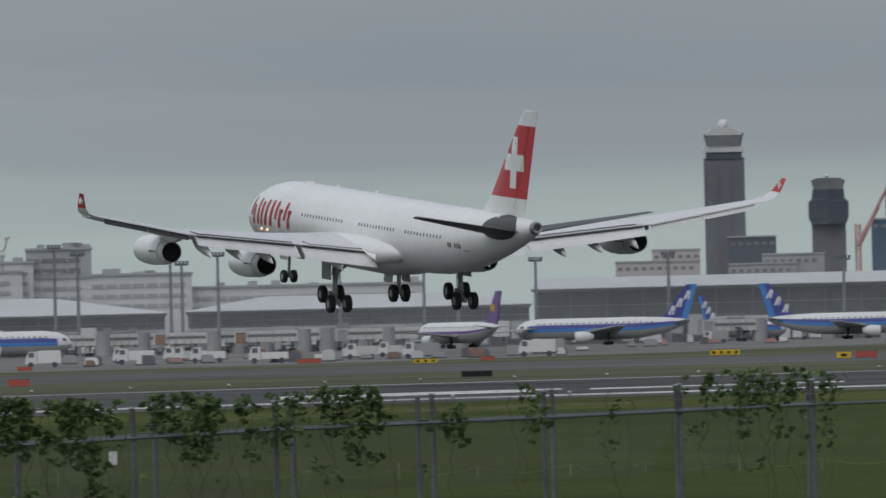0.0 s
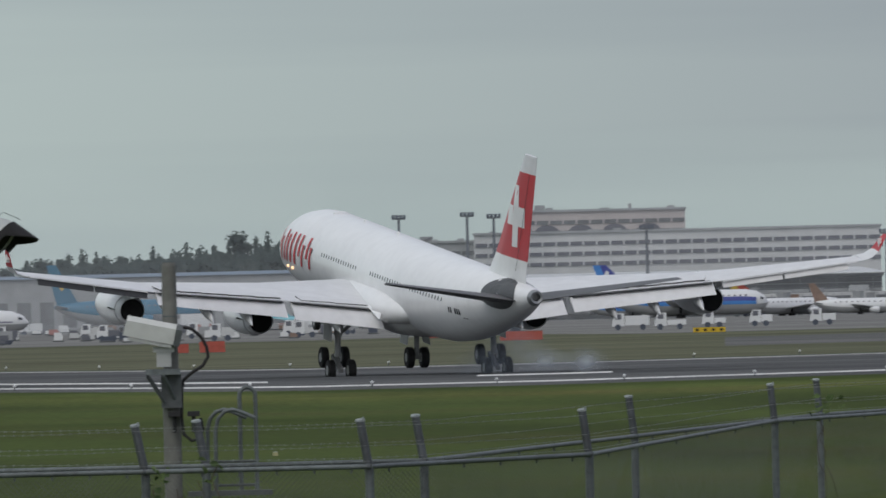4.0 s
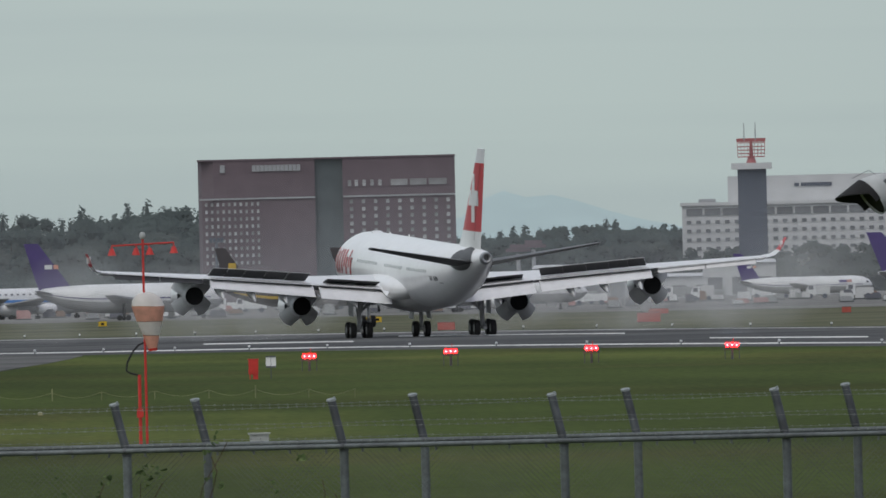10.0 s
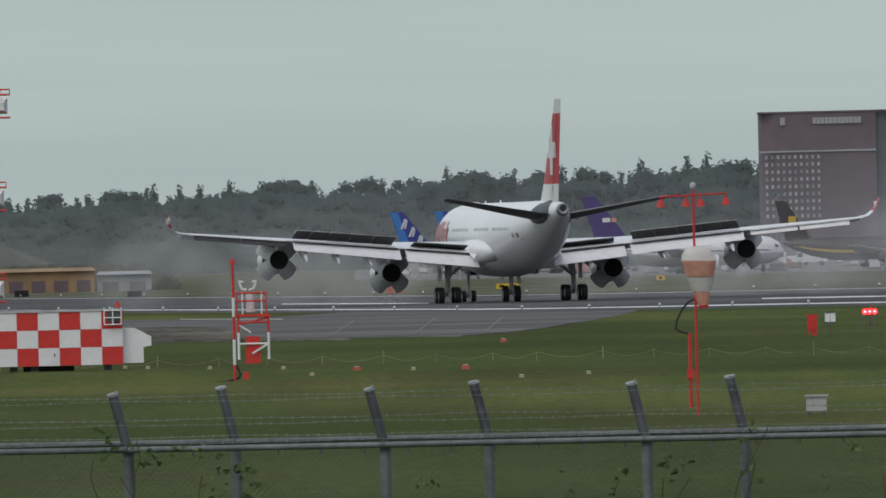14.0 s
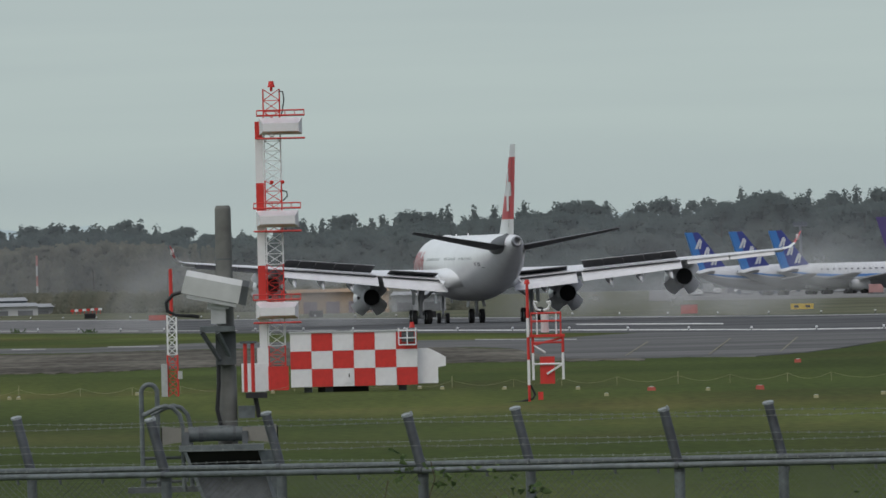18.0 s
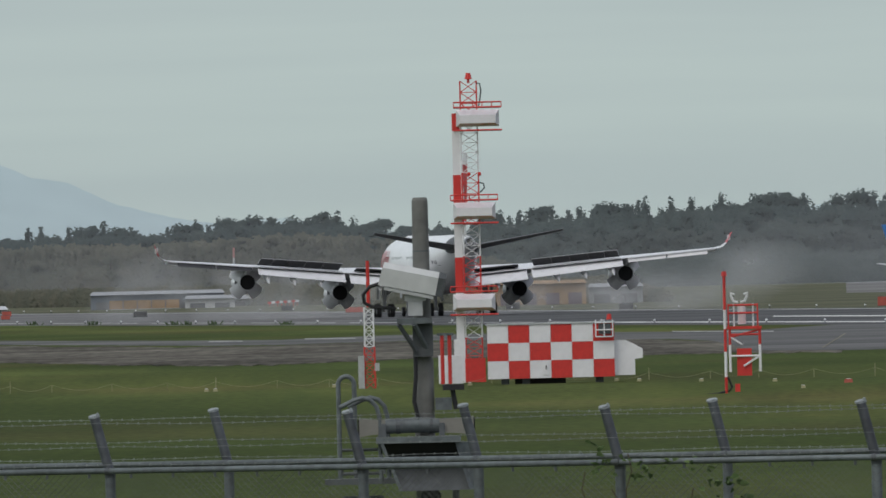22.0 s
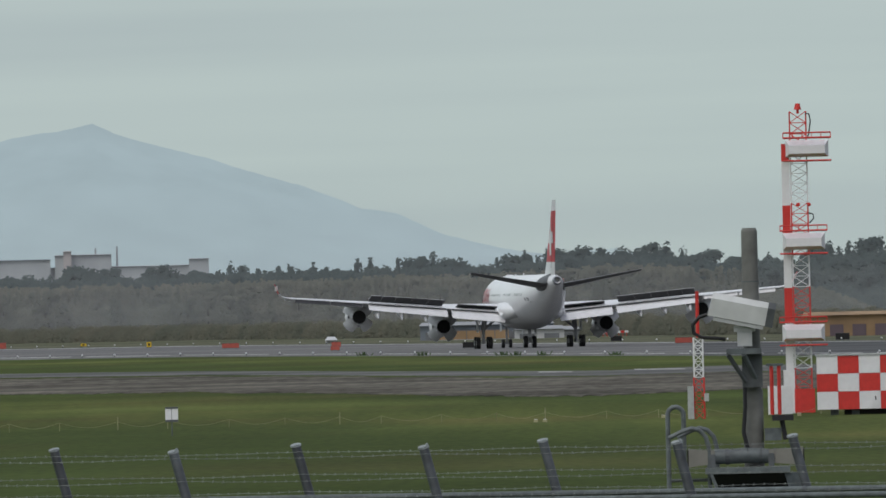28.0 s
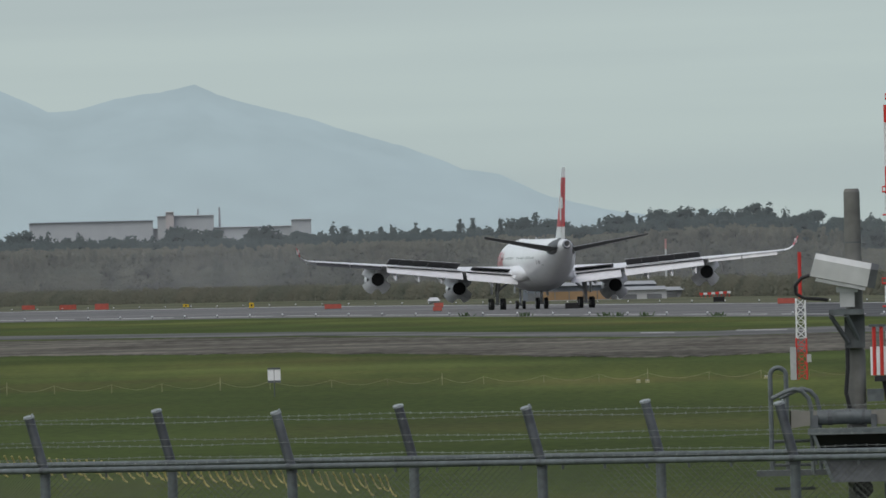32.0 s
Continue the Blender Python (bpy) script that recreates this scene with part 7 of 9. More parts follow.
# ---- control towers and city blocks ----
ct, k, L = far(6096, 4600, "control_tower", "tall grey control tower with glazed cab and white dome", "control tower")
part("shaft", block(Shape(), L, -36, 36, -282, 40, 0, 9).box(0, 4.5, 0.5, 100 * k, 9, 1), "towergrey", ct)
for x in (-12, 12):
    part("shaft_rib", block(Shape(), L, x - 1.2, x + 1.2, -270, 30, -0.25, 0.4), "towergrey", ct)
part("gallery", block(Shape(), L, -35, 36, -302, -292, -0.6, 10), "hazewhite", ct)
part("shoulder", block(Shape(), L, -32, 32, -292, -280, -0.3, 9), "towerdark", ct)
part("cab", Shape().rings([[L(x * q, v, y * q) for x, y in ((-30, -1), (30, -1), (34, 4), (30, 9), (-30, 9), (-34, 4))] for q, v in ((0.9, -303), (1.02, -322))]), "hazedark", ct, "dark glazed cab")
part("cab_roof", Shape().rings([[L(x * q, v, y) for x, y in ((-30, -1), (30, -1), (34, 4), (30, 9), (-30, 9), (-34, 4))] for q, v in ((1.06, -322), (1.06, -326), (0.6, -334), (0.3, -336))]), "hazewhite", ct)
part("dome", Shape().ball(L(0, -342, 4), 9 * k, 12, 8), "bodywhite", ct, "white radar dome", smooth=True)
for v in (-250, -230, -205, -180):
    part("window", block(Shape(), L, -28, -22, v, v + 6, -0.1, 0.3), "hazedark", ct)
t2, k, L = far(6279, 4620, "control_tower", "shorter dark grey control tower with a wide glazed head", "control tower")
part("shaft", block(Shape(), L, -30, 30, -200, 40, 0, 7), "towergrey", t2)
part("head", Shape().rings([[L(x * q, v, y) for x, y in ((-32, -1), (0, -3), (32, -1), (34, 4), (32, 9), (-32, 9), (-34, 4))] for q, v in ((0.9, -160), (1.05, -172), (1.05, -200), (0.86, -206), (0.82, -222))]), "towerdark", t2)
part("cab", Shape().rings([[L(x * q, v, y) for x, y in ((-28, -1), (28, -1), (30, 4), (28, 8), (-28, 8), (-30, 4))] for q, v in ((0.86, -222), (1.0, -238), (0.7, -242))]), "hazedark", t2, "dark glazed cab")
part("dome", Shape().ball(L(-2, -246, 4), 4 * k, 10, 6), "bodywhite", t2, smooth=True)
for b, d, x0, x1, top, low, mt, lab in ((5975, 4560, -75, 75, -100, 20, "pinkish", "pinkish stepped building behind the terminal"), (6010, 4570, -45, 40, -120, 0, "pinkish", "pinkish upper block behind the terminal"), (6160, 4540, -60, 60, -92, 20, "hazegrey", "grey office block behind the terminal"), (6240, 4550, -80, 30, -108, 20, "hazegrey", "grey building beside the towers"), (6420, 4600, -66, 120, -166, 20, "blueglass", "blue glass office building in the distance"), (6470, 4620, -90, 120, -215, 20, "blueglass", "tall blue glass office building"), (6130, 4590, -30, 55, -140, 10, "towerdark", "dark lower wing of the control tower")):
    bd, k, L = far(b, d, "office_building", lab, "building")
    part("wall", block(Shape(), L, x0, x1, top, low, 0, 16), mt, bd)
    part("roof", block(Shape(), L, x0 - 1, x1 + 1, top - 3, top, -0.3, 16.6), "hazegrey", bd)
    for j in range(int((x1 - x0) / 14)):
        part("window", block(Shape(), L, x0 + 4 + j * 14, x0 + 12 + j * 14, top + 8, top + 14, -0.12, 0.2), "hazedark", bd)
cr, k, L = far(6330, 4580, "tower_crane", "red and white lattice construction crane", "crane")
part("mast", lattice(Shape(), L, -4, 4, -160, 30, 14, 0.18, 1.5), "cranered", cr)
part("jib", Shape().tube(L(0, -120), L(38, -190), 0.7, 0.4, n=5).tube(L(0, -120), L(60, -235), 0.5, 0.3, n=5), "cranered", cr)


# ---- terminal ----
def terminal(b0, b1, d, name, label, roof_v, front_v, hip):
    bm = (b0 + b1) / 2
    t, k, L = far(bm, d, name, label, "terminal building")
    w = (b1 - b0) / 2
    part("roof", Shape().rings([[L(-w - 6, front_v, -12), L(w + 6, front_v, -12), L(w + 6, front_v, 30), L(-w - 6, front_v, 30)], [L(-w * hip, roof_v, 6), L(w * hip, roof_v, 6), L(w * hip, roof_v, 18), L(-w * hip, roof_v, 18)]]), "roofpale", t, "broad pale metal roof")
    part("fascia", block(Shape(), L, -w - 6, w + 6, front_v, front_v + 1.6, -12, 42), "hazewhite", t)
    part("soffit", Shape().rings([[L(-w - 5, front_v + 1.6, -11.6), L(w + 5, front_v + 1.6, -11.6), L(w + 5, front_v + 1.6, 20), L(-w - 5, front_v + 1.6, 20)], [L(-w - 1, front_v + 8, -2.4), L(w + 1, front_v + 8, -2.4), L(w + 1, front_v + 8, 20), L(-w - 1, front_v + 8, 20)]]), "hazegrey", t, "grey underside of the eaves")
    part("front", block(Shape(), L, -w, w, front_v + 8, 14, -2, 26), "terminalglass", t, "dark glazed front")
    n = int(2 * w / 16)
    for i in range(n + 1):
        x = -w + 2 * w * i / n
        part("mullion", block(Shape(), L, x - 0.35, x + 0.35, front_v + 8, -2, -2.5, 0.6), "towergrey" if i % 4 else "hazegrey", t)
    part("transom", block(Shape(), L, -w, w, (front_v + 6) * 0.5 - 1, (front_v + 6) * 0.5 + 0.2, -2.6, 0.6), "hazegrey", t)
    part("deck", block(Shape(), L, -w, w, -2, 3, -8, 10), "hazewhite", t)
    part("deck_rail", block(Shape(), L, -w, w, -4.6, -4.0, -8, 0.3), "hazegrey", t)
    part("base", block(Shape(), L, -w, w, 3, 45, -3, 20), "hazegrey", t)
    for i in range(int(2 * w / 22)):
        x = -w + 22 * i + 5
        part("base_opening", block(Shape(), L, x, x + (8, 13, 6, 11)[i % 4], 8 + (i % 3) * 3, 24 + (i % 2) * 10, -3.3, 0.5), "terminalglass", t, "dark opening in the ground floor")
    rng = random.Random(int(b0))
    x = -w + 6
    while x < w - 20:
        ww = rng.uniform(12, 38)
        v0 = rng.uniform(-8, 10)
        part("gate_room", block(Shape(), L, x, x + ww, v0, rng.uniform(24, 40), -14 - rng.uniform(0, 6), 12), rng.choice(["hazewhite", "hazegrey", "hazewhite", "hazedark"]), t)
        x += ww + rng.uniform(2, 14)
    x = -w + 3
    while x < w:
        part("pier", block(Shape(), L, x, x + 3, 20, 45, -12, 3), "hazegrey", t)
        x += rng.uniform(12, 30)


terminal(5755, 6800, 4450, "terminal_building", "long airport terminal with a pale curved roof and dark glass front", -76, -58, 0.99)
terminal(5142, 5745, 4440, "terminal_building", "airport terminal wing with a broad pale hipped roof", -56, -33, 0.55)
terminal(4300, 5100, 4440, "terminal_building", "airport terminal wing with a low pale hipped roof", -62, -32, 0.5)
terminal(3560, 4280, 4460, "terminal_building", "airport terminal wing with dark glazed upper floors", -40, -30, 0.9)
for b, d, x0, x1, top, low, mt, lab in ((4600, 4520, -300, 250, -110, 0, "hazewhite", "large pale terminal block with rooftop plant"), (4760, 4530, -140, 110, -126, 0, "hazewhite", "pale upper terminal block"), (4880, 4540, -70, 90, -98, 0, "hazewhite", "grey rooftop plant block"), (4915, 4550, -58, 58, -148, 0, "hazegrey", "grey rooftop plant house of the terminal"), (5060, 4540, -90, 90, -100, 0, "hazewhite", "pale rooftop hall of the terminal"), (5300, 4545, -160, 260, -74, 0, "hazewhite", "grey rooftop storey of the terminal"), (3785, 4530, -140, 150, -150, -90, "pinkish", "pale block with arched openings on the terminal"), (3820, 4500, -260, 460, -112, 0, "hazewhite", "pale long terminal office building with window bands"), (3520, 4510, -80, 100, -100, 0, "hazegrey", "grey airport office building")):
    bd, k, L = far(b, d, "terminal_block", lab, "building")
    part("wall", block(Shape(), L, x0, x1, top, max(low, 40), 0, 30), mt, bd)
    part("parapet", block(Shape(), L, x0 - 2, x1 + 2, top - 3, top + 1, -0.5, 31), "hazegrey", bd)
    for v in (16, 34, 52):
        if top + v < low - 20:
            n = int((x1 - x0) / 24)
            for j in range(n):
                part("window", block(Shape(), L, x0 + 3 + j * 24, x0 + 24 + j * 24, top + v, top + v + 7, -0.2, 0.4), "towergrey" if "bands" in lab else "hazegrey" if mt == "hazewhite" else "hazedark", bd)
    if "arched" in lab:
        for j in range(4):
            c = x0 + 45 + j * 60
            pts = [(c - 22, -88)] + [(c + 22 * math.cos(t), -112 - 14 * math.sin(t)) for t in [math.pi - math.pi * i / 8 for i in range(9)]] + [(c + 22, -88)]
            sh = Shape()
            sh.add([L(x, v, -0.25) for x, v in pts], [tuple(range(len(pts)))])
            # flat darker shape on the wall: the opening's shade as colour
            part("arch", sh, "towergrey", bd, "flat dark patch painting the shade of an arched opening")
    rng = random.Random(b)
    for j in range(5):
        x = rng.uniform(x0 + 8, x1 - 20)
        part("roof_plant", block(Shape(), L, x, x + rng.uniform(6, 24), top - rng.uniform(5, 12), top, 5, 6), "hazegrey", bd)
af, k, L = far(4790, 4530, "dish_array", "row of thin red and white antenna masts on a roof frame", "antenna")
for i in range(6):
    x = -27 + i * 10.5
    tilt = (-3, 1.5, -2, 3, -1.5, 3.5)[i]
    for a, (v0, v1) in enumerate(((-140, -150), (-150, -160), (-160, -170), (-170, -180 + (i % 3) * 4))):
        part("antenna_mast", Shape().tube(L(x + tilt * a, v0), L(x + tilt * (a + 1), v1), 0.2, n=5), ("hazewhite", "cranered", "hazewhite", "cranered")[a], af)
    part("panel", block(Shape(), L, x - 2 + tilt * 2, x + 2 + tilt * 2, -166 - (i % 2) * 6, -154, -0.4, 0.5), ("hazewhite", "pinkish")[i % 2], af)
    part("crossbar", Shape().tube(L(x - 4, -146), L(x + 6, -150), 0.14, n=4), "cranered", af)
part("frame", block(Shape(), L, -28, 30, -140, -136, 0, 2), "hazegrey", af)
part("strut", block(Shape(), L, -20, -14, -138, -110, 0, 1).box(3, 0.5, L(0, -124).z, 0.8, 1, 3), "hazegrey", af)
for b, v in ((4640, -170), (4620, -150), (4510, -178), (4400, -140), (3640, -150)):
    a, k, L = far(b, 4525, "roof_mast", "thin grey radio mast on a roof", "antenna")
    part("mast", Shape().tube(L(0, v), L(0, -100), 0.2, 0.4, n=5), "hazegrey", a)

# floodlight masts on the apron
fm = None
for b, v in ((5758, -112), (5993, -116), (5112, -128), (5132, -120), (5196, -134), (6303, -102), (5560, -98), (5411, -122), (5620, -122), (4433, -104), (4290, -103), (4338, -89), (3428, -148), (3549, -150), (3596, -146), (3866, -120), (4335, -146), (4517, -152), (4685, -146), (4695, -144), (4763, -129), (4907, -154), (4948, -140), (1180, -78), (700, -70)):
    d = 4380
    h = up(-v, d)
    k = d / UNIT
    fm = thing("floodlight_mast", "tall dark apron floodlight mast with a lamp cluster", "lamp post", facing(b, d), group="apron floodlight masts")
    part("mast", Shape().tube((0, 0, 0), (0, 0, h - 0.6), 0.42, 0.26, n=8), "mastslate", fm)
    part("head_frame", Shape().box(0, 0, h - 0.5, 2.8, 0.8, 0.35), "mastslate", fm)
    for x in (-1.15, -0.4, 0.4, 1.15):
        part("lamp", Shape().box(x, -0.4, h - 0.05, 0.6, 0.5, 0.7), "towerdark", fm)
for b, d, h in ((3330, 4300, 6.5), (3540, 4300, 7.5), (3450, 4320, 8), (1715, 4445, 9.6), (1742, 4445, 10.4)):
    fm = thing("radar_post", "short post with a reddish lattice head on the apron", "antenna", facing(b, d))
    part("post", Shape().tube((0, 0, 0), (0, 0, h), 0.5, 0.4, n=8), "hazegrey", fm)
    part("head", Shape().box(0, 0, h + 0.7, 5.2, 2, 0.7).box(0, 0, h + 1.5, 3.6, 1.5, 0.8), "brick", fm)

# ---- hotels ----
hb, k, L = far(1378, 4440, "brown_hotel", "wide brown-red clad hotel with rows of small pale windows", "hotel")
part("left_wing", Shape().rings([[L(x, v, y) for x, y in ((-228, 6), (-222, 2), (-200, 0), (-20, 0), (-20, 22), (-228, 22))] for v in (-216, 45)]), "brick", hb)
part("glass_core", block(Shape(), L, -21, 30, -216, 45, 1.2, 18), "greenglass", hb, "dark green glass stair core")
part("right_wing", block(Shape(), L, 29, 229, -217, 45, 0, 22), "brick", hb)
part("roof_edge", block(Shape(), L, -229, 230, -219, -216, -0.2, 22), "brick", hb)
part("ledge", block(Shape(), L, -226, -20, -150, -147, -0.35, 0.5), "hazegrey", hb)
part("ledge", block(Shape(), L, 30, 229, -150, -147, -0.35, 0.5), "hazegrey", hb)
pane_me = {}


def pane(w, h, mt):
    key = (round(w, 2), round(h, 2), mt)
    if key not in pane_me:
        pane_me[key] = Shape().box(0, 0, 0, w, 0.25, h).mesh("window", mt)
    return pane_me[key]


for j in range(9):
    for i in range(10):
        part("window", pane(0.5, 0.72, "hotelpane"), "hotelpane", hb, at=Matrix.Translation(L(-214 + i * 10.2, -139 + j * 13, -0.14)))
        if i < 9:
            part("window", pane(0.72, 0.8, "hotelpane"), "hotelpane", hb, at=Matrix.Translation(L(44 + i * 21.5, -139 + j * 13, -0.14)))
for i, w in enumerate((6, 6, 6, 6, 6, 30, 30, 32)):
    x = (40, 52, 66, 80, 94, 122, 156, 190)[i]
    part("window", pane(w * k, 1.3, "hotelpane"), "hotelpane", hb, at=Matrix.Translation(L(x + w / 4, -172, -0.14)))
for i in range(12):
    part("sign_bar", pane(0.75, 1.3, "hazegrey"), "hazegrey", hb, "pale bar in place of the hotel name", at=Matrix.Translation(L(-128 + i * 7.2, -202, -0.2)))
part("sign_mark", pane(1.0, 1.6, "hazegrey"), "hazegrey", hb, at=Matrix.Translation(L(-184, -202, -0.2)))

ha, k, L = far(2186, 4580, "white_hotel", "large off-white hotel block with rows of dark windows", "hotel")
part("lower_block", block(Shape(), L, -180, 186, -118, 45, 0, 20), "hazewhite", ha)
part("upper_block", block(Shape(), L, -98, 184, -167, -118, 4, 14), "hazewhite", ha)
part("roof_rim", block(Shape(), L, -183, 188, -122, -116, -0.6, 21), "hazewhite", ha)
part("plant_room", block(Shape(), L, -150, -120, -128, -120, 4, 5), "hazegrey", ha)
for i in range(11):
    part("window", pane(3.4, 1.5, "darkpane"), "darkpane", ha, at=Matrix.Translation(L(-158 + i * 32, -105, -0.1)))
for j in range(8):
    for i in range(21):
        part("window", pane(1.0, 0.72, "darkpane"), "darkpane", ha, at=Matrix.Translation(L(-168 + i * 17, -87 + j * 15.6, -0.1)))
for i in range(11):
    part("sign_bar", pane(0.55, 0.8, "towerdark"), "towerdark", ha, "dark bar in place of the hotel name", at=Matrix.Translation(L(34 + i * 5, -150, 3.9)))
part("sign_mark", pane(1.0, 0.7, "towerdark"), "towerdark", ha, at=Matrix.Translation(L(24, -150, 3.9)))

rt, k, L = far(2131, 4420, "radar_tower", "dark slate tower with a white cap and a red radar antenna", "radar tower")
part("shaft", block(Shape(), L, -25, 26, -180, 42, 0, 6), "towerdark", rt)
part("cap", block(Shape(), L, -36, 36, -190, -179, -1.2, 8.4), "hazewhite", rt)
part("pedestal", Shape().tube(L(0, -190, 3), L(0, -200, 3), 1.1, 0.7, n=10), "radarred", rt)
RADAR = new("radar_head")
RADAR.parent = rt
RADAR.matrix_basis = Matrix.Translation(L(0, -200, 3))
bars = Shape()
for i in range(9):
    x = (-2.7 + i * 5.4 / 8)
    bars.tube((x, -0.5 - 0.35 * math.cos(x * 0.55), 0), (x * 1.05, -0.5 - 0.35 * math.cos(x * 0.55), 3.0), 0.09, n=4)
for z in (0.1, 0.8, 1.5, 2.2, 3.0):
    bars.pipe([(-2.75 + k * 5.5 / 8, -0.5 - 0.35 * math.cos((-2.75 + k * 5.5 / 8) * 0.55), z) for k in range(9)], 0.13, n=4)
part("reflector", bars, "radarred", RADAR, "red lattice radar reflector")
part("beam", Shape().box(0, 0.1, 3.55, 6.0, 0.5, 0.75), "radarred", RADAR)
part("feed_horn", Shape().tube((0, 0, 0.2), (0, 1.6, 0.9), 0.16, n=6).box(0, 1.7, 1.1, 0.7, 0.5, 0.7), "radarred", RADAR)
part("column", Shape().tube((0, 0, 0), (0, 0, 3.4), 0.45, 0.3, n=10), "radarred", RADAR)
for x in (-12, 8):
    part("rod", Shape().tube(L(x, -230), L(x, -262), 0.14, 0.06, n=5), "hazegrey", rt)

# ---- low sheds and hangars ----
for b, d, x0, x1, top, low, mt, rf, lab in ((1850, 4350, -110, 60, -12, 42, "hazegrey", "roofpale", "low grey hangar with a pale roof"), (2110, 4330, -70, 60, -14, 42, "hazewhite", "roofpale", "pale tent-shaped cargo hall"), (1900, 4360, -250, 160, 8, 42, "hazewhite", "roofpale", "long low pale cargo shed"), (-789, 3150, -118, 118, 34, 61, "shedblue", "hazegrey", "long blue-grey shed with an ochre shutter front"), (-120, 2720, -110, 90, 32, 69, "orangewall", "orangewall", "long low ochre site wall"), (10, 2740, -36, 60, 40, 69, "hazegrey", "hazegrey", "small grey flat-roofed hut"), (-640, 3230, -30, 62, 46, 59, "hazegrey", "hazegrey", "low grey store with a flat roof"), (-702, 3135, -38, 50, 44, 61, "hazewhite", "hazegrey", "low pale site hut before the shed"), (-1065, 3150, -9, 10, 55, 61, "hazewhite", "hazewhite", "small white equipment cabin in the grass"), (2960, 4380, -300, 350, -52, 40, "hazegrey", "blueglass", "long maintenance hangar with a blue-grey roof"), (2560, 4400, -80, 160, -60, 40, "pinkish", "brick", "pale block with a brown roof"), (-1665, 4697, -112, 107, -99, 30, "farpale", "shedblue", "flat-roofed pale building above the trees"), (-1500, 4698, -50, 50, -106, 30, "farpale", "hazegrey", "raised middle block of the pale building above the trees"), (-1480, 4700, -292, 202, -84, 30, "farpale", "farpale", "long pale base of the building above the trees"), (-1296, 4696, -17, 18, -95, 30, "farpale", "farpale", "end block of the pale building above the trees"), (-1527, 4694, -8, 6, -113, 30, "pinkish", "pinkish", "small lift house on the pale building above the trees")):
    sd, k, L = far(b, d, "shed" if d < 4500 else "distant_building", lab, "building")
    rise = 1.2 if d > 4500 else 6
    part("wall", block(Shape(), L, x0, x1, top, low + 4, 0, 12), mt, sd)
    part("roof", Shape().rings([[L(x0 - 2, top, -0.6), L(x1 + 2, top, -0.6), L(x1 + 2, top, 13), L(x0 - 2, top, 13)], [L(x0 + 3, top - rise, 3), L(x1 - 3, top - rise, 3), L(x1 - 3, top - rise, 9), L(x0 + 3, top - rise, 9)]]), rf, sd)
    n = max(2, int((x1 - x0) / 40))
    for j in range(n):
        part("door", block(Shape(), L, x0 + (x1 - x0) * (j + 0.2) / n, x0 + (x1 - x0) * (j + 0.8) / n, top + (low - top) * 0.45, low, -0.12, 0.2), "hazedark" if mt != "orangewall" else "brick", sd)
for b, v in ((-1478, -118), (-1440, -120)):
    a, k, L = far(b, 4706, "roof_mast", "thin grey radio mast on a roof", "antenna")
    part("mast", Shape().tube(L(0, v), L(0, -80), 0.2, 0.3, n=5), "hazegrey", a)
tm, k, L = far(-652, 4200, "striped_mast", "distant red and white striped mast", "radio mast")
for i in range(5):
    part("mast_section", Shape().tube(L(0, -45 + i * 18), L(0, -27 + i * 18), 0.2, n=6), ("cranered", "hazewhite")[i % 2], tm)


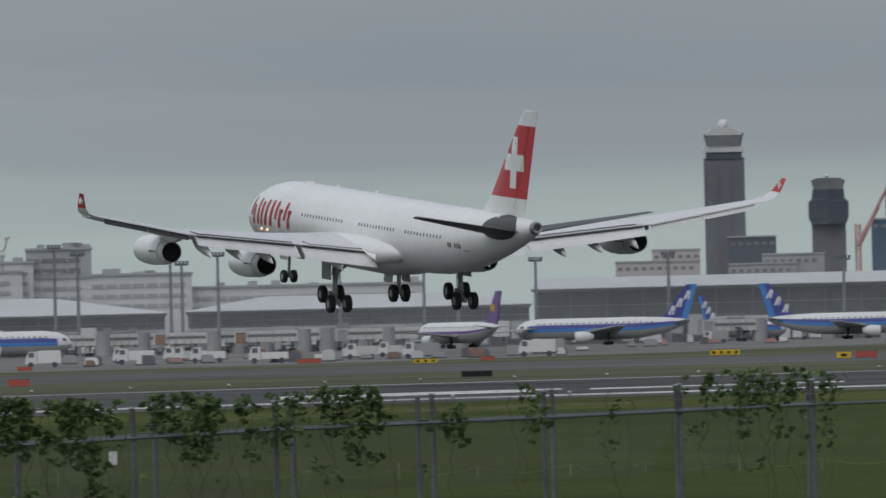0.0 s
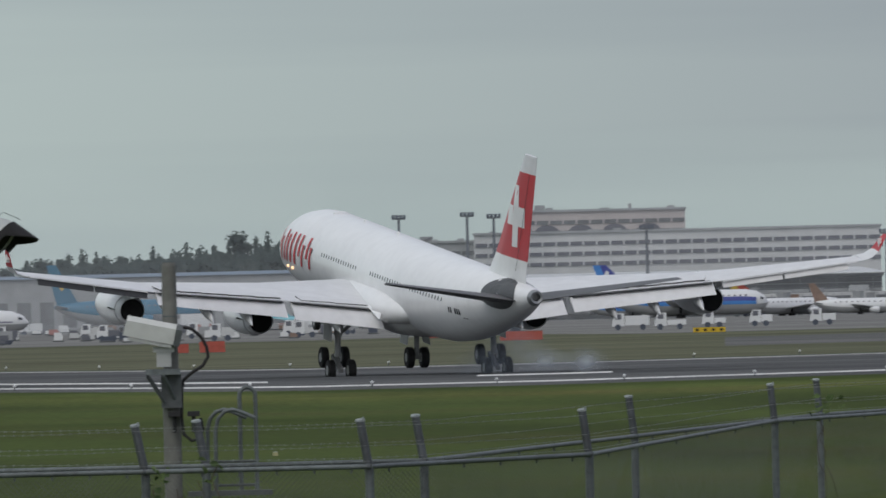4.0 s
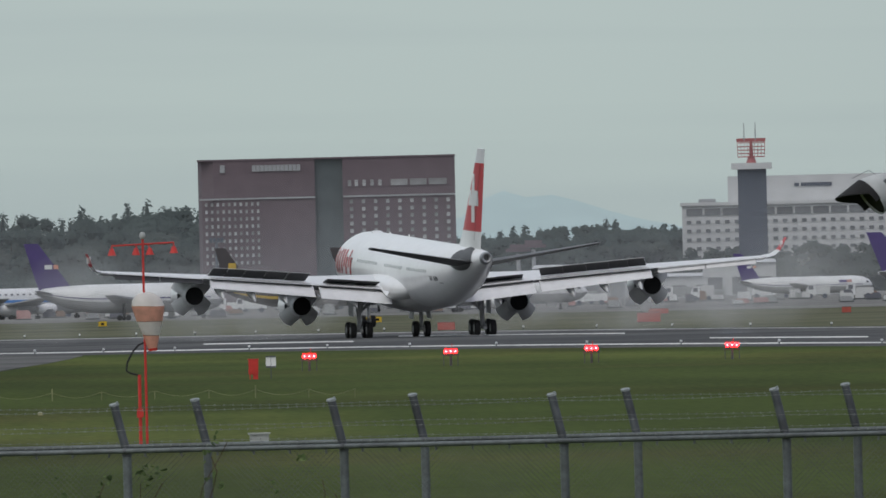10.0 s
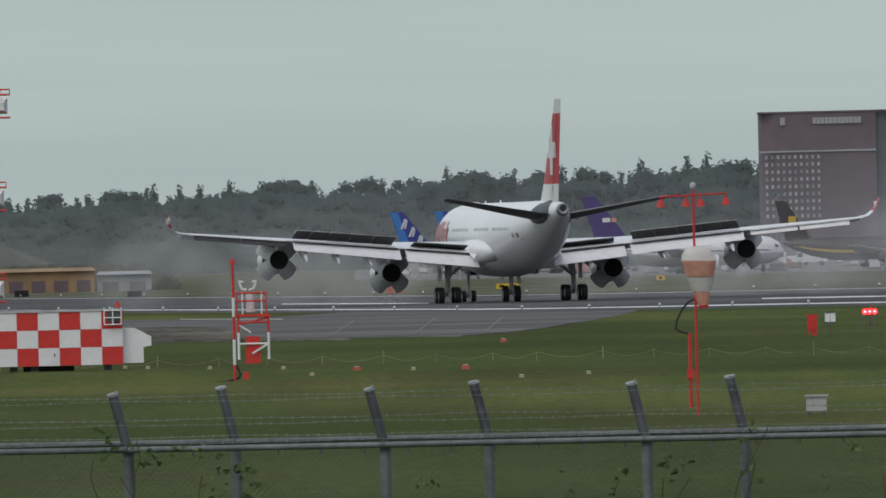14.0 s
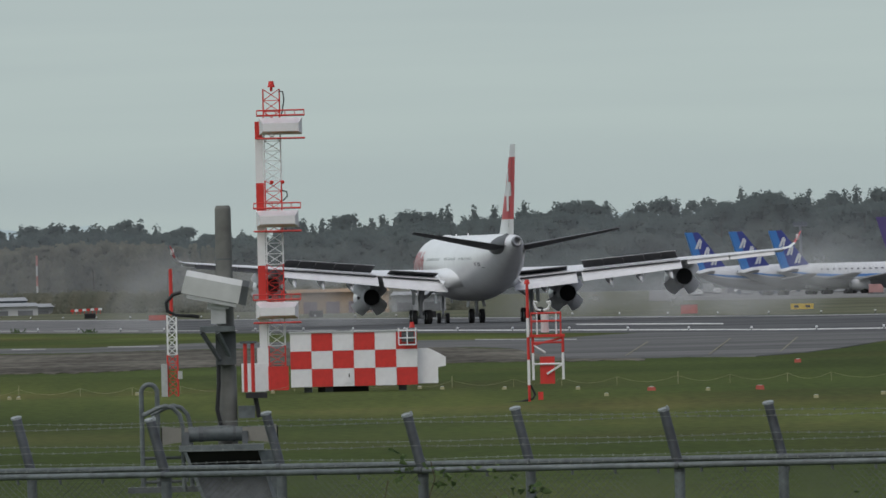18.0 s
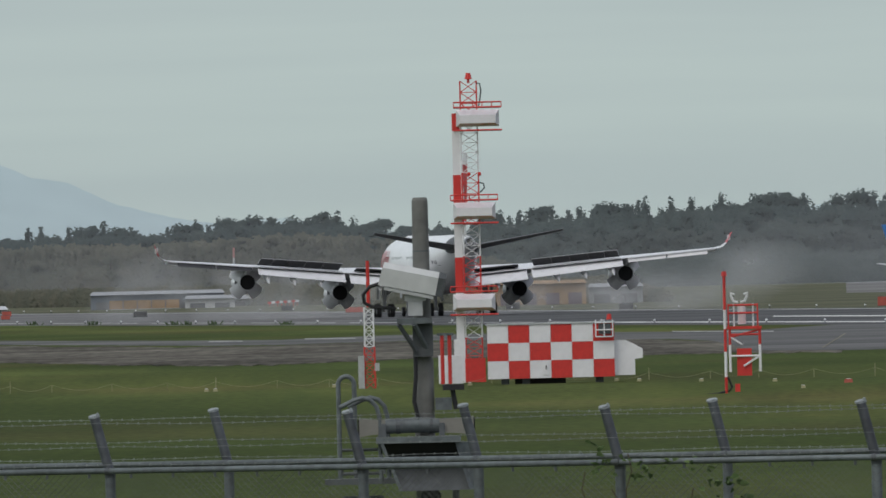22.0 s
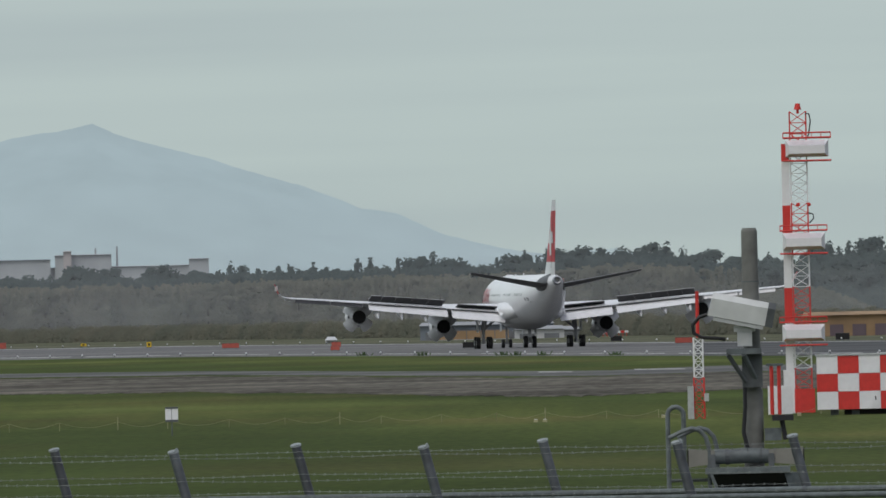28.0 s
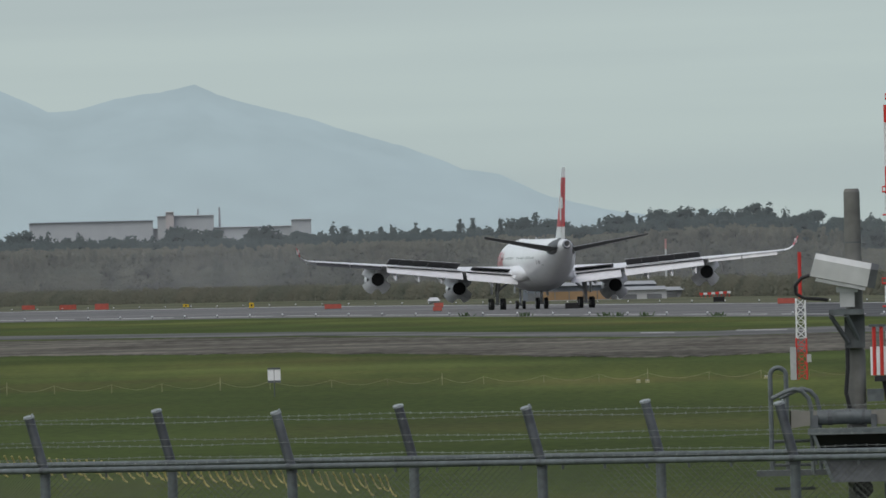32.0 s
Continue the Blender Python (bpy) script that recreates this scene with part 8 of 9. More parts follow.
# ---- parked airliners ----
def parked(b_tail, b_nose, d, v_fin, v_low, body, finc, belly, stripe, label, mark=None, engine="bodywhite", tip=None, yaw=0, chord=1.0, full=1.0):
    """A twin-engined airliner seen from the side, its nose towards b_nose."""
    dirn = 1 if b_nose > b_tail else -1
    k = d / UNIT
    length = abs(b_nose - b_tail) * k / max(0.4, math.cos(radians(yaw)))
    ob = thing("parked_airliner", label, "airplane", facing((b_tail + b_nose) / 2, d, 0, yaw * dirn), group="airliners on the apron")
    H = up(-v_fin, d)
    hgt_ = 16.5
    q = H / hgt_
    r = 3.05 * q * full
    zc = 4.7 * q
    X = lambda u: dirn * (u - 0.5) * length
    sec = [(0.0, zc + 1.6 * q, 0.12), (0.06, zc + 1.2 * q, 0.42), (0.16, zc + 0.55 * q, 0.74), (0.28, zc + 0.1 * q, 0.96), (0.36, zc, 1), (0.86, zc, 1), (0.93, zc - 0.08 * q, 0.88), (0.975, zc - 0.25 * q, 0.58), (1.0, zc - 0.4 * q, 0.08)]
    rings = [[(X(u), r * f * math.cos(i * math.tau / 18), z + r * f * math.sin(i * math.tau / 18)) for i in range(18)] for u, z, f in sec]
    part("fuselage", Shape().rings(rings), body, ob, smooth=True)
    if belly:
        rings = [[(X(u), r * f * 1.015 * math.cos(t), z + r * f * 1.015 * math.sin(t)) for t in [math.pi + 0.22 + (math.pi - 0.44) * i / 10 for i in range(11)]] for u, z, f in sec]
        part("belly", Shape().rings(rings, close=False, caps=False), belly, ob, smooth=True)
    for c, z0, z1 in stripe:
        rings = [[(X(u), -r * f * 1.02 * math.cos(t), z + r * f * 1.02 * math.sin(t)) for t in [math.asin(z0) + (math.asin(z1) - math.asin(z0)) * i / 4 for i in range(5)]] for u, z, f in sec[1:-2]]
        part("stripe", Shape().rings(rings, close=False, caps=False), c, ob, smooth=True)
    fz = zc + 1.9 * q
    prof = [(0.245, fz - 0.25 * q), (0.02, fz - 0.25 * q), (-0.045, H), (0.018, H), (0.155, fz + 1.0 * q)]
    part("fin", Shape().rings([[(X(u * chord), yy, z) for u, z in prof] for yy in (-0.22, 0.22)]), finc, ob)
    if tip:
        part("fin_edge", Shape().rings([[(X(u), yy, z) for u, z in ((0.02, fz), (0.055 * chord, fz), (-0.012 * chord, H), (-0.045 * chord, H))] for yy in (-0.26, 0.26)]), tip, ob)
    if mark:
        uu, zz = 0.055, fz + (H - fz) * 0.5
        if mark == "bars":
            for j in range(3):
                u, z = 0.018 + 0.045 * j, H - (H - fz) * (0.30 + 0.21 * j)
                part("fin_mark", Shape().prism([(-0.95 * q, -1.25 * q), (-0.25 * q, -1.25 * q), (0.9 * q, 1.25 * q), (0.25 * q, 1.25 * q)], 0.06, pose(X(u), -0.28, z)).prism([(0.15 * q, -1.25 * q), (0.65 * q, -1.25 * q), (1.2 * q, 0.9 * q), (0.65 * q, 0.9 * q)], 0.05, pose(X(u), -0.28, z)), "bodywhite", ob, "white bars in place of the airline name")
        elif mark == "twobars":
            part("fin_mark", Shape().box(X(uu + 0.02), -0.28, zz, 1.6 * q, 0.06, 0.9 * q), "bodywhite", ob, "white bar in place of a company name")
            part("fin_mark", Shape().box(X(uu + 0.06), -0.28, zz, 1.0 * q, 0.06, 0.9 * q), "salmon", ob, "orange bar in place of a company name")
            for u, w, c in ((0.78, 3.0, "purple"), (0.825, 1.9, "cranered")):
                part("name_bar", Shape().add([(X(u) + a * w * q * 0.5, -r * 1.03 * math.cos(t), zc + r * 1.03 * math.sin(t)) for a, t in ((-1, 0.2), (1, 0.2), (1, 0.36), (1, 0.52), (-1, 0.52), (-1, 0.36))], [(0, 1, 2, 5), (5, 2, 3, 4)]), c, ob, "bar in place of a company name")
        elif mark == "disc":
            part("fin_mark", Shape().tube((X(uu), -0.3, zz), (X(uu), -0.24, zz), 1.7 * q, n=16), "bodywhite", ob)
            part("fin_mark", Shape().add([(X(uu) + 1.4 * q * math.cos(t), -0.32, zz + 1.4 * q * math.sin(t)) for t in [math.pi * i / 10 for i in range(11)]], [tuple(range(11))]), "red", ob)
            part("fin_mark", Shape().add([(X(uu) + 1.4 * q * math.cos(t), -0.32, zz - 1.4 * q * math.sin(t)) for t in [math.pi * i / 10 for i in range(11)]], [tuple(range(11))]), "deepblue", ob)
        else:
            part("fin_mark", Shape().prism([(-0.9 * q, 1.2 * q), (0.9 * q, 1.2 * q), (0.95 * q, -0.2 * q), (0, -1.4 * q), (-0.95 * q, -0.2 * q)], 0.06, pose(X(uu), -0.28, zz)), mark, ob)
    for sg in (-1, 1):
        part("tailplane", Shape().rings([[(X(0.10), sg * 0.5, zc + 1.1 * q), (X(0.02), sg * 0.5, zc + 1.1 * q), (X(0.02), sg * 0.5, zc + 1.35 * q), (X(0.10), sg * 0.5, zc + 1.35 * q)], [(X(0.03), sg * 8 * q, zc + 1.9 * q), (X(0.0), sg * 8 * q, zc + 1.9 * q), (X(0.0), sg * 8 * q, zc + 2.0 * q), (X(0.03), sg * 8 * q, zc + 2.0 * q)]]), "bellygrey", ob)
        part("wing", Shape().rings([[(X(0.62), sg * 1.5, zc - 1.3 * q), (X(0.42), sg * 1.5, zc - 1.3 * q), (X(0.42), sg * 1.5, zc - 0.8 * q), (X(0.62), sg * 1.5, zc - 0.6 * q)], [(X(0.42), sg * 26 * q, zc + 0.6 * q), (X(0.37), sg * 26 * q, zc + 0.6 * q), (X(0.37), sg * 26 * q, zc + 0.8 * q), (X(0.42), sg * 26 * q, zc + 0.8 * q)]]), "bellygrey", ob)
        part("engine", Shape().rings([[(X(0.66) + dx * q * dirn, sg * 8.5 * q + rr * q * math.cos(i * math.tau / 16), zc - 2.3 * q + rr * q * math.sin(i * math.tau / 16)) for i in range(16)] for dx, rr in ((0, 1.3), (-0.3, 1.55), (-2.5, 1.65), (-4.2, 1.25), (-5.2, 0.8))]), engine, ob, smooth=True)
        part("main_gear", Shape().tube((X(0.47), sg * 4 * q, 0.0), (X(0.47), sg * 4 * q, zc - q), 0.35 * q, n=6).tube((X(0.47) - 0.9 * q, sg * 4 * q - 0.4, 0.6 * q), (X(0.47) - 0.9 * q, sg * 4 * q + 0.4, 0.6 * q), 0.6 * q, n=10).tube((X(0.47) + 0.9 * q, sg * 4 * q - 0.4, 0.6 * q), (X(0.47) + 0.9 * q, sg * 4 * q + 0.4, 0.6 * q), 0.6 * q, n=10), "soot", ob)
    part("nose_gear", Shape().tube((X(0.89), 0, 0), (X(0.89), 0, zc - r), 0.3 * q, n=6).tube((X(0.89), -0.4, 0.5 * q), (X(0.89), 0.4, 0.5 * q), 0.5 * q, n=10), "soot", ob)
    part("cockpit_window", Shape().rings([[(X(u), -r * f * 1.03 * math.cos(t), z + r * f * 1.03 * math.sin(t)) for t in (0.3, 0.45, 0.6)] for u, z, f in ((0.955, zc - 0.15 * q, 0.74), (0.972, zc - 0.23 * q, 0.6))], close=False, caps=False), "pane", ob)
    n = int(length / 1.6)
    sh = Shape()
    for j in range(n):
        u = 0.22 + 0.68 * j / n
        sh.add([(X(u) + a, -r * 1.03 * math.cos(t), zc + r * 1.03 * math.sin(t)) for a, t in ((-0.22, 0.46), (0.22, 0.46), (0.22, 0.58), (-0.22, 0.58))], [(0, 1, 2, 3)])
    if "cargo" not in label:
        part("cabin_glazing", sh.mesh("cabin_glazing", "towergrey"), "towergrey", ob)["kind"] = "stuff"
    return ob


ANA = dict(body="bodywhite", finc="deepblue", belly="bellygrey", stripe=(("deepblue", 0.06, 0.40), ("midblue", -0.22, 0.06)), mark="bars", tip="midblue")
NEAR = dict(ANA, chord=1.3, full=1.22)
parked(6030, 5720, 4250, -60, 40, label="white airliner with a blue tail and blue side band, parked", **ANA)
parked(6165, 6470, 4250, -58, 40, label="white airliner with a blue tail and blue side band, parked", **ANA)
parked(6052, 6200, 4300, -38, 40, label="white airliner with a blue tail parked behind another", **ANA)
parked(4562, 4936, 4230, -53, 40, label="white airliner with a blue tail and blue side band, parked", **NEAR)
parked(4372, 4690, 4280, -39, 40, label="white airliner with a blue tail and blue side band, parked", **NEAR)
parked(3786, 4078, 4250, -53, 40, label="white airliner with a blue tail parked at the terminal", **NEAR)
parked(3748, 3940, 4300, -22, 40, label="white airliner with a blue tail parked behind another", **NEAR)
for b in (512, 590, 660):
    parked(b, b + 300, 3350, -58, 40, label="white airliner with a blue tail parked at the far stands", yaw=30, **dict(ANA, chord=1.15, full=1.1, stripe=(("midblue", -0.10, 0.10),)))
parked(5690, 5553, 4240, -56, 40, "bodywhite", "lilac", "bellygrey", (("lilac", -0.15, 0.12),), "white airliner with a purple and gold tail, parked", mark="gold", yaw=52)
parked(4022, 4212, 4270, -18, 40, "bodywhite", "boardred", "bellygrey", (), "white airliner with a red and yellow striped tail, parked", tip="gold", yaw=35, chord=1.6, full=1.25)
parked(4158, 4335, 4240, -12, 40, "bodywhite", "rusty", "bellygrey", (), "white airliner with a brown-red tail edge parked among vehicles", full=1.25)
parked(3292, 3705, 3900, -92, 40, "skyblue", "skyblue", "bellygrey", (("bodywhite", -0.25, -0.1),), "pale turquoise airliner with a round red and blue tail mark", mark="disc")
parked(3190, 3490, 4200, 0, 40, "skyblue", "skyblue", "bellygrey", (), "second pale turquoise airliner, parked nearer", mark="disc")
parked(2815, 3080, 4280, -76, 40, "teal", "teal", "bellygrey", (), "dark teal airliner with a gold tail mark, parked", mark="gold", engine="teal")
FED = dict(body="bodywhite", finc="purple", belly="bellygrey", stripe=(("purple", -0.05, 0.02),), mark="twobars")
parked(2350, 2770, 3450, -62, 40, label="white cargo airliner with a purple tail, parked", **FED)
parked(2105, 2340, 3700, -30, 40, label="white cargo airliner with a purple tail parked behind the radar tower", **FED)
parked(852, 1190, 3000, -78, 40, label="white cargo airliner with a purple tail, parked", chord=1.2, **FED)
parked(1190, 1500, 3250, -62, 40, "brownpaint", "brownpaint", None, (("gold", -0.35, -0.12),), "dark brown cargo airliner with a gold tail shield", mark="gold", engine="brownpaint")
parked(1400, 1836, 3050, -58, 40, "bodywhite", "brownpaint", "bellygrey", (), "white cargo airliner with a dark brown tail, parked")


# ---- boarding bridges before the terminal ----
def boarding_bridge(b, d, ln, turn, seed):
    rng = random.Random(seed)
    br = thing("boarding_bridge", "grey passenger boarding bridge on steel legs with a brown end", "boarding bridge", facing(b, d, 0, turn), group="boarding bridges")
    z = 3.3
    part("tunnel", Shape().box(0, 0, z, ln, 2.4, 2.0).box(0, 0, z + 1.1, ln * 0.96, 2.2, 0.25), "hazewhite", br)
    for k in range(int(ln / 1.6)):
        part("panel_rib", Shape().box(-ln / 2 + 0.8 + k * 1.6, -1.25, z, 0.14, 0.12, 2.0), "hazegrey", br)
    part("window_band", Shape().box(0, -1.24, z + 0.25, ln * 0.9, 0.06, 0.55), "hazedark", br)
    part("end_cab", Shape().box(-ln / 2 - 1.0, 0, z, 2.2, 3.0, 2.5), rng.choice(["rusty", "hazegrey", "rusty"]), br)
    part("cab_frame", Shape().box(-ln / 2 - 1.0, -1.55, z + 1.1, 2.4, 0.15, 0.3).box(-ln / 2 - 2.0, -1.55, z, 0.3, 0.15, 2.4), "hazewhite", br)
    part("rotunda", Shape().tube((ln / 2 + 0.8, 0, 0), (ln / 2 + 0.8, 0, z + 1.4), 1.6, n=12), "hazegrey", br)
    for x in (-ln * 0.3, ln * 0.15):
        for yy in (-0.9, 0.9):
            part("leg", Shape().tube((x, yy, 0), (x, yy, z - 0.9), 0.24, n=6), "hazegrey", br)
        part("axle_beam", Shape().box(x, 0, 0.5, 0.7, 2.6, 0.6), "towerdark", br)
    part("stair", Shape().box(-ln / 2 + 1.0, -1.7, 1.4, 2.6, 0.7, 0.25, Matrix.Rotation(radians(0), 4, "Y")).box(-ln / 2 + 0.2, -1.7, 0.7, 0.9, 0.7, 1.3), "galv", br)


for k, b in enumerate((4955, 5012, 5075, 5140, 5178, 5232, 5290, 5345, 5398, 5452, 5515, 5580, 6105, 6215, 4720, 4650, 4300, 4180, 4060, 6330)):
    boarding_bridge(b, 4290 + (k % 3) * 12, 7.0 + (k * 2.3) % 5, (k * 37) % 50 - 25, k)


# ---- vehicles and containers on the apron ----
def truck(b, d, w, h, c, seed):
    rng = random.Random(seed)
    tr = thing("service_truck", "white airport service truck with a box body", "truck", facing(b, d), group="apron vehicles")
    part("cargo_box", Shape().box(0.6, 1.2, 0.7 + h / 2, w, 2.4, h), c, tr)
    part("cab", Shape().rings([[(-w / 2 - 1.2 + x, yy, z) for x, z in ((0, 0.6), (1.7, 0.6), (1.7, 2.4), (0.5, 2.4), (0.1, 1.5))] for yy in (0, 2.3)]), "bodywhite", tr)
    part("windscreen", Shape().box(-w / 2 - 0.3, -0.02, 1.9, 0.8, 0.04, 0.7), "towergrey", tr)
    for x in (-w / 2 - 0.4, w / 2 - 0.3):
        part("wheel", Shape().tube((x, -0.05, 0.45), (x, 0.25, 0.45), 0.42, n=10), "towerdark", tr)


def container(b, d, w, h, c):
    cn = thing("cargo_container", "pale air cargo container on the apron", "container", facing(b, d), group="cargo containers")
    part("body", Shape().rings([[(x, yy, z) for x, z in ((-w / 2, 0.35), (w / 2, 0.35), (w / 2 , h * 0.7), (w / 2 - 0.3, h), (-w / 2, h))] for yy in (0, 1.8)]), c, cn)
    part("dolly", Shape().box(0, 0.9, 0.22, w + 0.4, 1.6, 0.16), "galvdark", cn)


rng = random.Random(77)
for i in range(130):
    b = rng.choice([rng.uniform(1560, 3000), rng.uniform(2500, 4300), rng.uniform(900, 1700), rng.uniform(4900, 6300), rng.uniform(4950, 5800), rng.uniform(4200, 4900), rng.uniform(1700, 2400), rng.uniform(500, 900)])
    d = rng.uniform(2950, 3350) if 3850 < b < 5900 else rng.uniform(4080, 4180) if b > 2600 else rng.uniform(3400, 3800)
    if 3850 < b < 4950 and rng.random() < 0.65:
        continue
    if rng.random() < 0.45:
        truck(b, d, rng.uniform(1.8, 4.2), rng.uniform(0.9, 1.9), rng.choice(["bodywhite", "hazegrey", "hazegrey", "hazewhite"]), i)
    else:
        container(b, d, rng.uniform(1.0, 2.2), rng.uniform(0.9, 1.8), rng.choice(["hazewhite", "bodywhite", "hazegrey", "towergrey", "rusty"]))
rng = random.Random(78)
for i in range(170):
    b = rng.uniform(760, 3420) if i % 4 else rng.uniform(4900, 6200)
    container(b, rng.uniform(3000, 3600) if b < 2600 else rng.uniform(3000, 3500) if 4900 <= b < 5900 else rng.uniform(3760, 4020), rng.uniform(0.9, 2.4), rng.uniform(0.8, 1.7), rng.choice(["hazewhite", "bodywhite", "hazegrey", "towergrey", "hazegrey", "rusty", "cranered"]))
rng = random.Random(79)
for i in range(84):
    b, d = rng.uniform(2260, 3640), rng.uniform(2870, 3350)
    if i % 3:
        container(b, d, rng.uniform(0.9, 2.2), rng.uniform(0.7, 1.6), rng.choice(["hazegrey", "towergrey", "towerdark", "hazewhite", "rusty", "bodywhite"]))
    else:
        truck(b, d, rng.uniform(1.6, 3.0), rng.uniform(0.7, 1.3), rng.choice(["hazegrey", "hazewhite", "towergrey"]), i)
for b, d, w, h in ((3838, 3000, 3.4, 1.35), (3908, 2960, 2.6, 0.7), (3985, 3050, 1.6, 0.7), (4068, 3080, 1.5, 1.0), (4178, 3060, 1.9, 1.0), (3060, 4090, 6.0, 2.6)):
    truck(b, d, w, h, "bodywhite", b)

# ochre shutters of the blue-grey shed, and a barrier beside it
shed, k, L = far(-812, 3149, "shutter_front", "ochre roller shutters along the front of the long shed", "shutter")
for i in range(5):
    part("shutter", block(Shape(), L, -62 + i * 25, -38.5 + i * 25, 44, 59, -0.3, 0.35), "orangewall", shed)
part("sill", block(Shape(), L, -64, 64, 59, 60.4, -0.35, 0.4), "hazegrey", shed)
bar, k, L = far(-566, 3120, "site_barrier", "red and white site barrier boards on posts", "barrier")
for i in range(8):
    part("board", block(Shape(), L, -28 + i * 7, -21.6 + i * 7, 52 - i * 0.3, 56 - i * 0.3, 0, 0.1), ("orangered", "bodywhite")[i % 2], bar)
    part("post", block(Shape(), L, -25 + i * 7, -24 + i * 7, 52, 61, 0.1, 0.2), "orangered", bar)


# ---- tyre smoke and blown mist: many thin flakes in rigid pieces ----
def thin(name, color, alpha, scale):
    m = bpy.data.materials.new(name)
    m.use_nodes = True
    nt = m.node_tree
    p = nt.nodes["Principled BSDF"]
    p.inputs["Base Color"].default_value = (*color, 1)
    p.inputs["Roughness"].default_value = 1.0
    p.inputs["Specular IOR Level"].default_value = 0.0
    co = nt.nodes.new("ShaderNodeTexCoord")
    n = nt.nodes.new("ShaderNodeTexNoise")
    n.inputs["Scale"].default_value, n.inputs["Detail"].default_value = scale, 4.0
    r = nt.nodes.new("ShaderNodeMapRange")
    r.inputs[1].default_value, r.inputs[2].default_value = 0.2, 0.75
    r.inputs[3].default_value, r.inputs[4].default_value = 0.0, alpha
    nt.links.new(co.outputs["Object"], n.inputs["Vector"])
    nt.links.new(n.outputs[0], r.inputs[0])
    tr = nt.nodes.new("ShaderNodeBsdfTranslucent")
    tr.inputs["Color"].default_value = (*color, 1)
    both = nt.nodes.new("ShaderNodeMixShader")
    clear = nt.nodes.new("ShaderNodeBsdfTransparent")
    mx = nt.nodes.new("ShaderNodeMixShader")
    nt.links.new(p.outputs[0], both.inputs[1])
    nt.links.new(tr.outputs[0], both.inputs[2])
    at = nt.nodes.new("ShaderNodeAttribute")
    at.attribute_name = "thick"
    ml = nt.nodes.new("ShaderNodeMath")
    ml.operation = "MULTIPLY"
    nt.links.new(at.outputs["Fac"], ml.inputs[0])
    nt.links.new(r.outputs[0], ml.inputs[1])
    nt.links.new(ml.outputs[0], mx.inputs[0])
    nt.links.new(clear.outputs[0], mx.inputs[1])
    nt.links.new(both.outputs[0], mx.inputs[2])
    nt.links.new(mx.outputs[0], nt.nodes["Material Output"].inputs["Surface"])
    return m


M["smoke"] = thin("pale_blue_tyre_smoke", (0.66, 0.75, 0.86), 0.62, 0.4)
M["smokethin"] = thin("thinning_tyre_smoke", (0.66, 0.75, 0.86), 0.42, 0.4)
M["mist"] = thin("thin_blown_mist", (0.70, 0.72, 0.72), 0.50, 0.22)


def cloud(name, label, clumps, material, seed, m=None, size=1.0):
    """Flakes scattered in soft clumps (x, y, z, width, depth, height, count)."""
    rng = random.Random(seed)
    sh = Shape()
    for x, y, z, w, d, h, n in clumps:
        for i in range(n):
            c = Vector((x + ((i + 0.5) / n * 2 - 1 + rng.uniform(-0.12, 0.12)) * w * 0.8, y + rng.uniform(-0.5, 0.5) * d, z + abs(rng.gauss(0, 0.5)) * h + 0.15))
            r = rng.uniform(0.7, 1.2) * (0.55 + 0.22 * h) * size
            tilt = Euler((rng.uniform(-0.9, -0.3), 0, rng.uniform(-0.4, 0.4))).to_matrix()
            rim = [c + tilt @ Vector((r * math.cos(a) * 1.4, 0, r * math.sin(a) * 0.95)) for a in [k * math.tau / 12 + i for k in range(12)]]
            sh.add([c] + rim, [(0, k + 1, (k + 1) % 12 + 1) for k in range(12)])
    me = bpy.data.meshes.new(name)
    me.from_pydata(sh.v, [], sh.f)
    me.materials.append(M[material])
    me.attributes.new("thick", "FLOAT", "POINT").data.foreach_set("value", [1.0 if i % 13 == 0 else 0.0 for i in range(len(sh.v))])
    ob = new(name, me)
    if m is not None:
        ob.matrix_basis = m
    return tagged(ob, label, "smoke", kind="stuff")


PUFFS = []
for b, t, w, n, h in ((3660, 3.9, 6.5, 4, 1.5), (3540, 4.1, 7.0, 5, 1.6), (3410, 4.25, 7.0, 5, 1.7), (3290, 4.38, 5.5, 4, 1.6)):
    PUFFS.append((cloud("tyre_smoke", "thin bluish white tyre smoke drifting over the runway", [(0, 0, 0.1, w, 6, h, n)], "smoke", b, size=2.1), b, 1416, t, 0.0))
for k, (t, n) in enumerate(((6.45, 14), (6.62, 14), (6.8, 14), (7.0, 14), (7.2, 12), (7.45, 10), (7.7, 10), (8.0, 8), (8.35, 8))):
    b = float(np.interp(t, [r[0] for r in JET_ROWS], [r[2] for r in JET_ROWS]))
    d = float(np.interp(t, [r[0] for r in JET_ROWS], [r[1] for r in JET_ROWS])) - 24
    s = d / UNIT
    PUFFS.append((cloud("tyre_smoke", "thin bluish white tyre smoke behind the main wheels", [(-5.0, 0, 0.1, 3.6, 4, 1.3, n // 2), (5.0, 0, 0.1, 3.8, 4, 1.3, n // 2)], "smoke" if t < 7.5 else "smokethin", 900 + k, size=1.9), b + 30, d, t, 2.6))
mist = cloud("blown_mist", "thin grey mist blown about under the engines", [(-25, 22, 1.2, 11, 14, 3.6, 6), (-11, 22, 1.0, 9, 14, 3.2, 5), (11, 22, 1.0, 9, 14, 3.2, 5), (26, 22, 1.2, 12, 14, 3.8, 7)], "mist", 5, size=2.7)


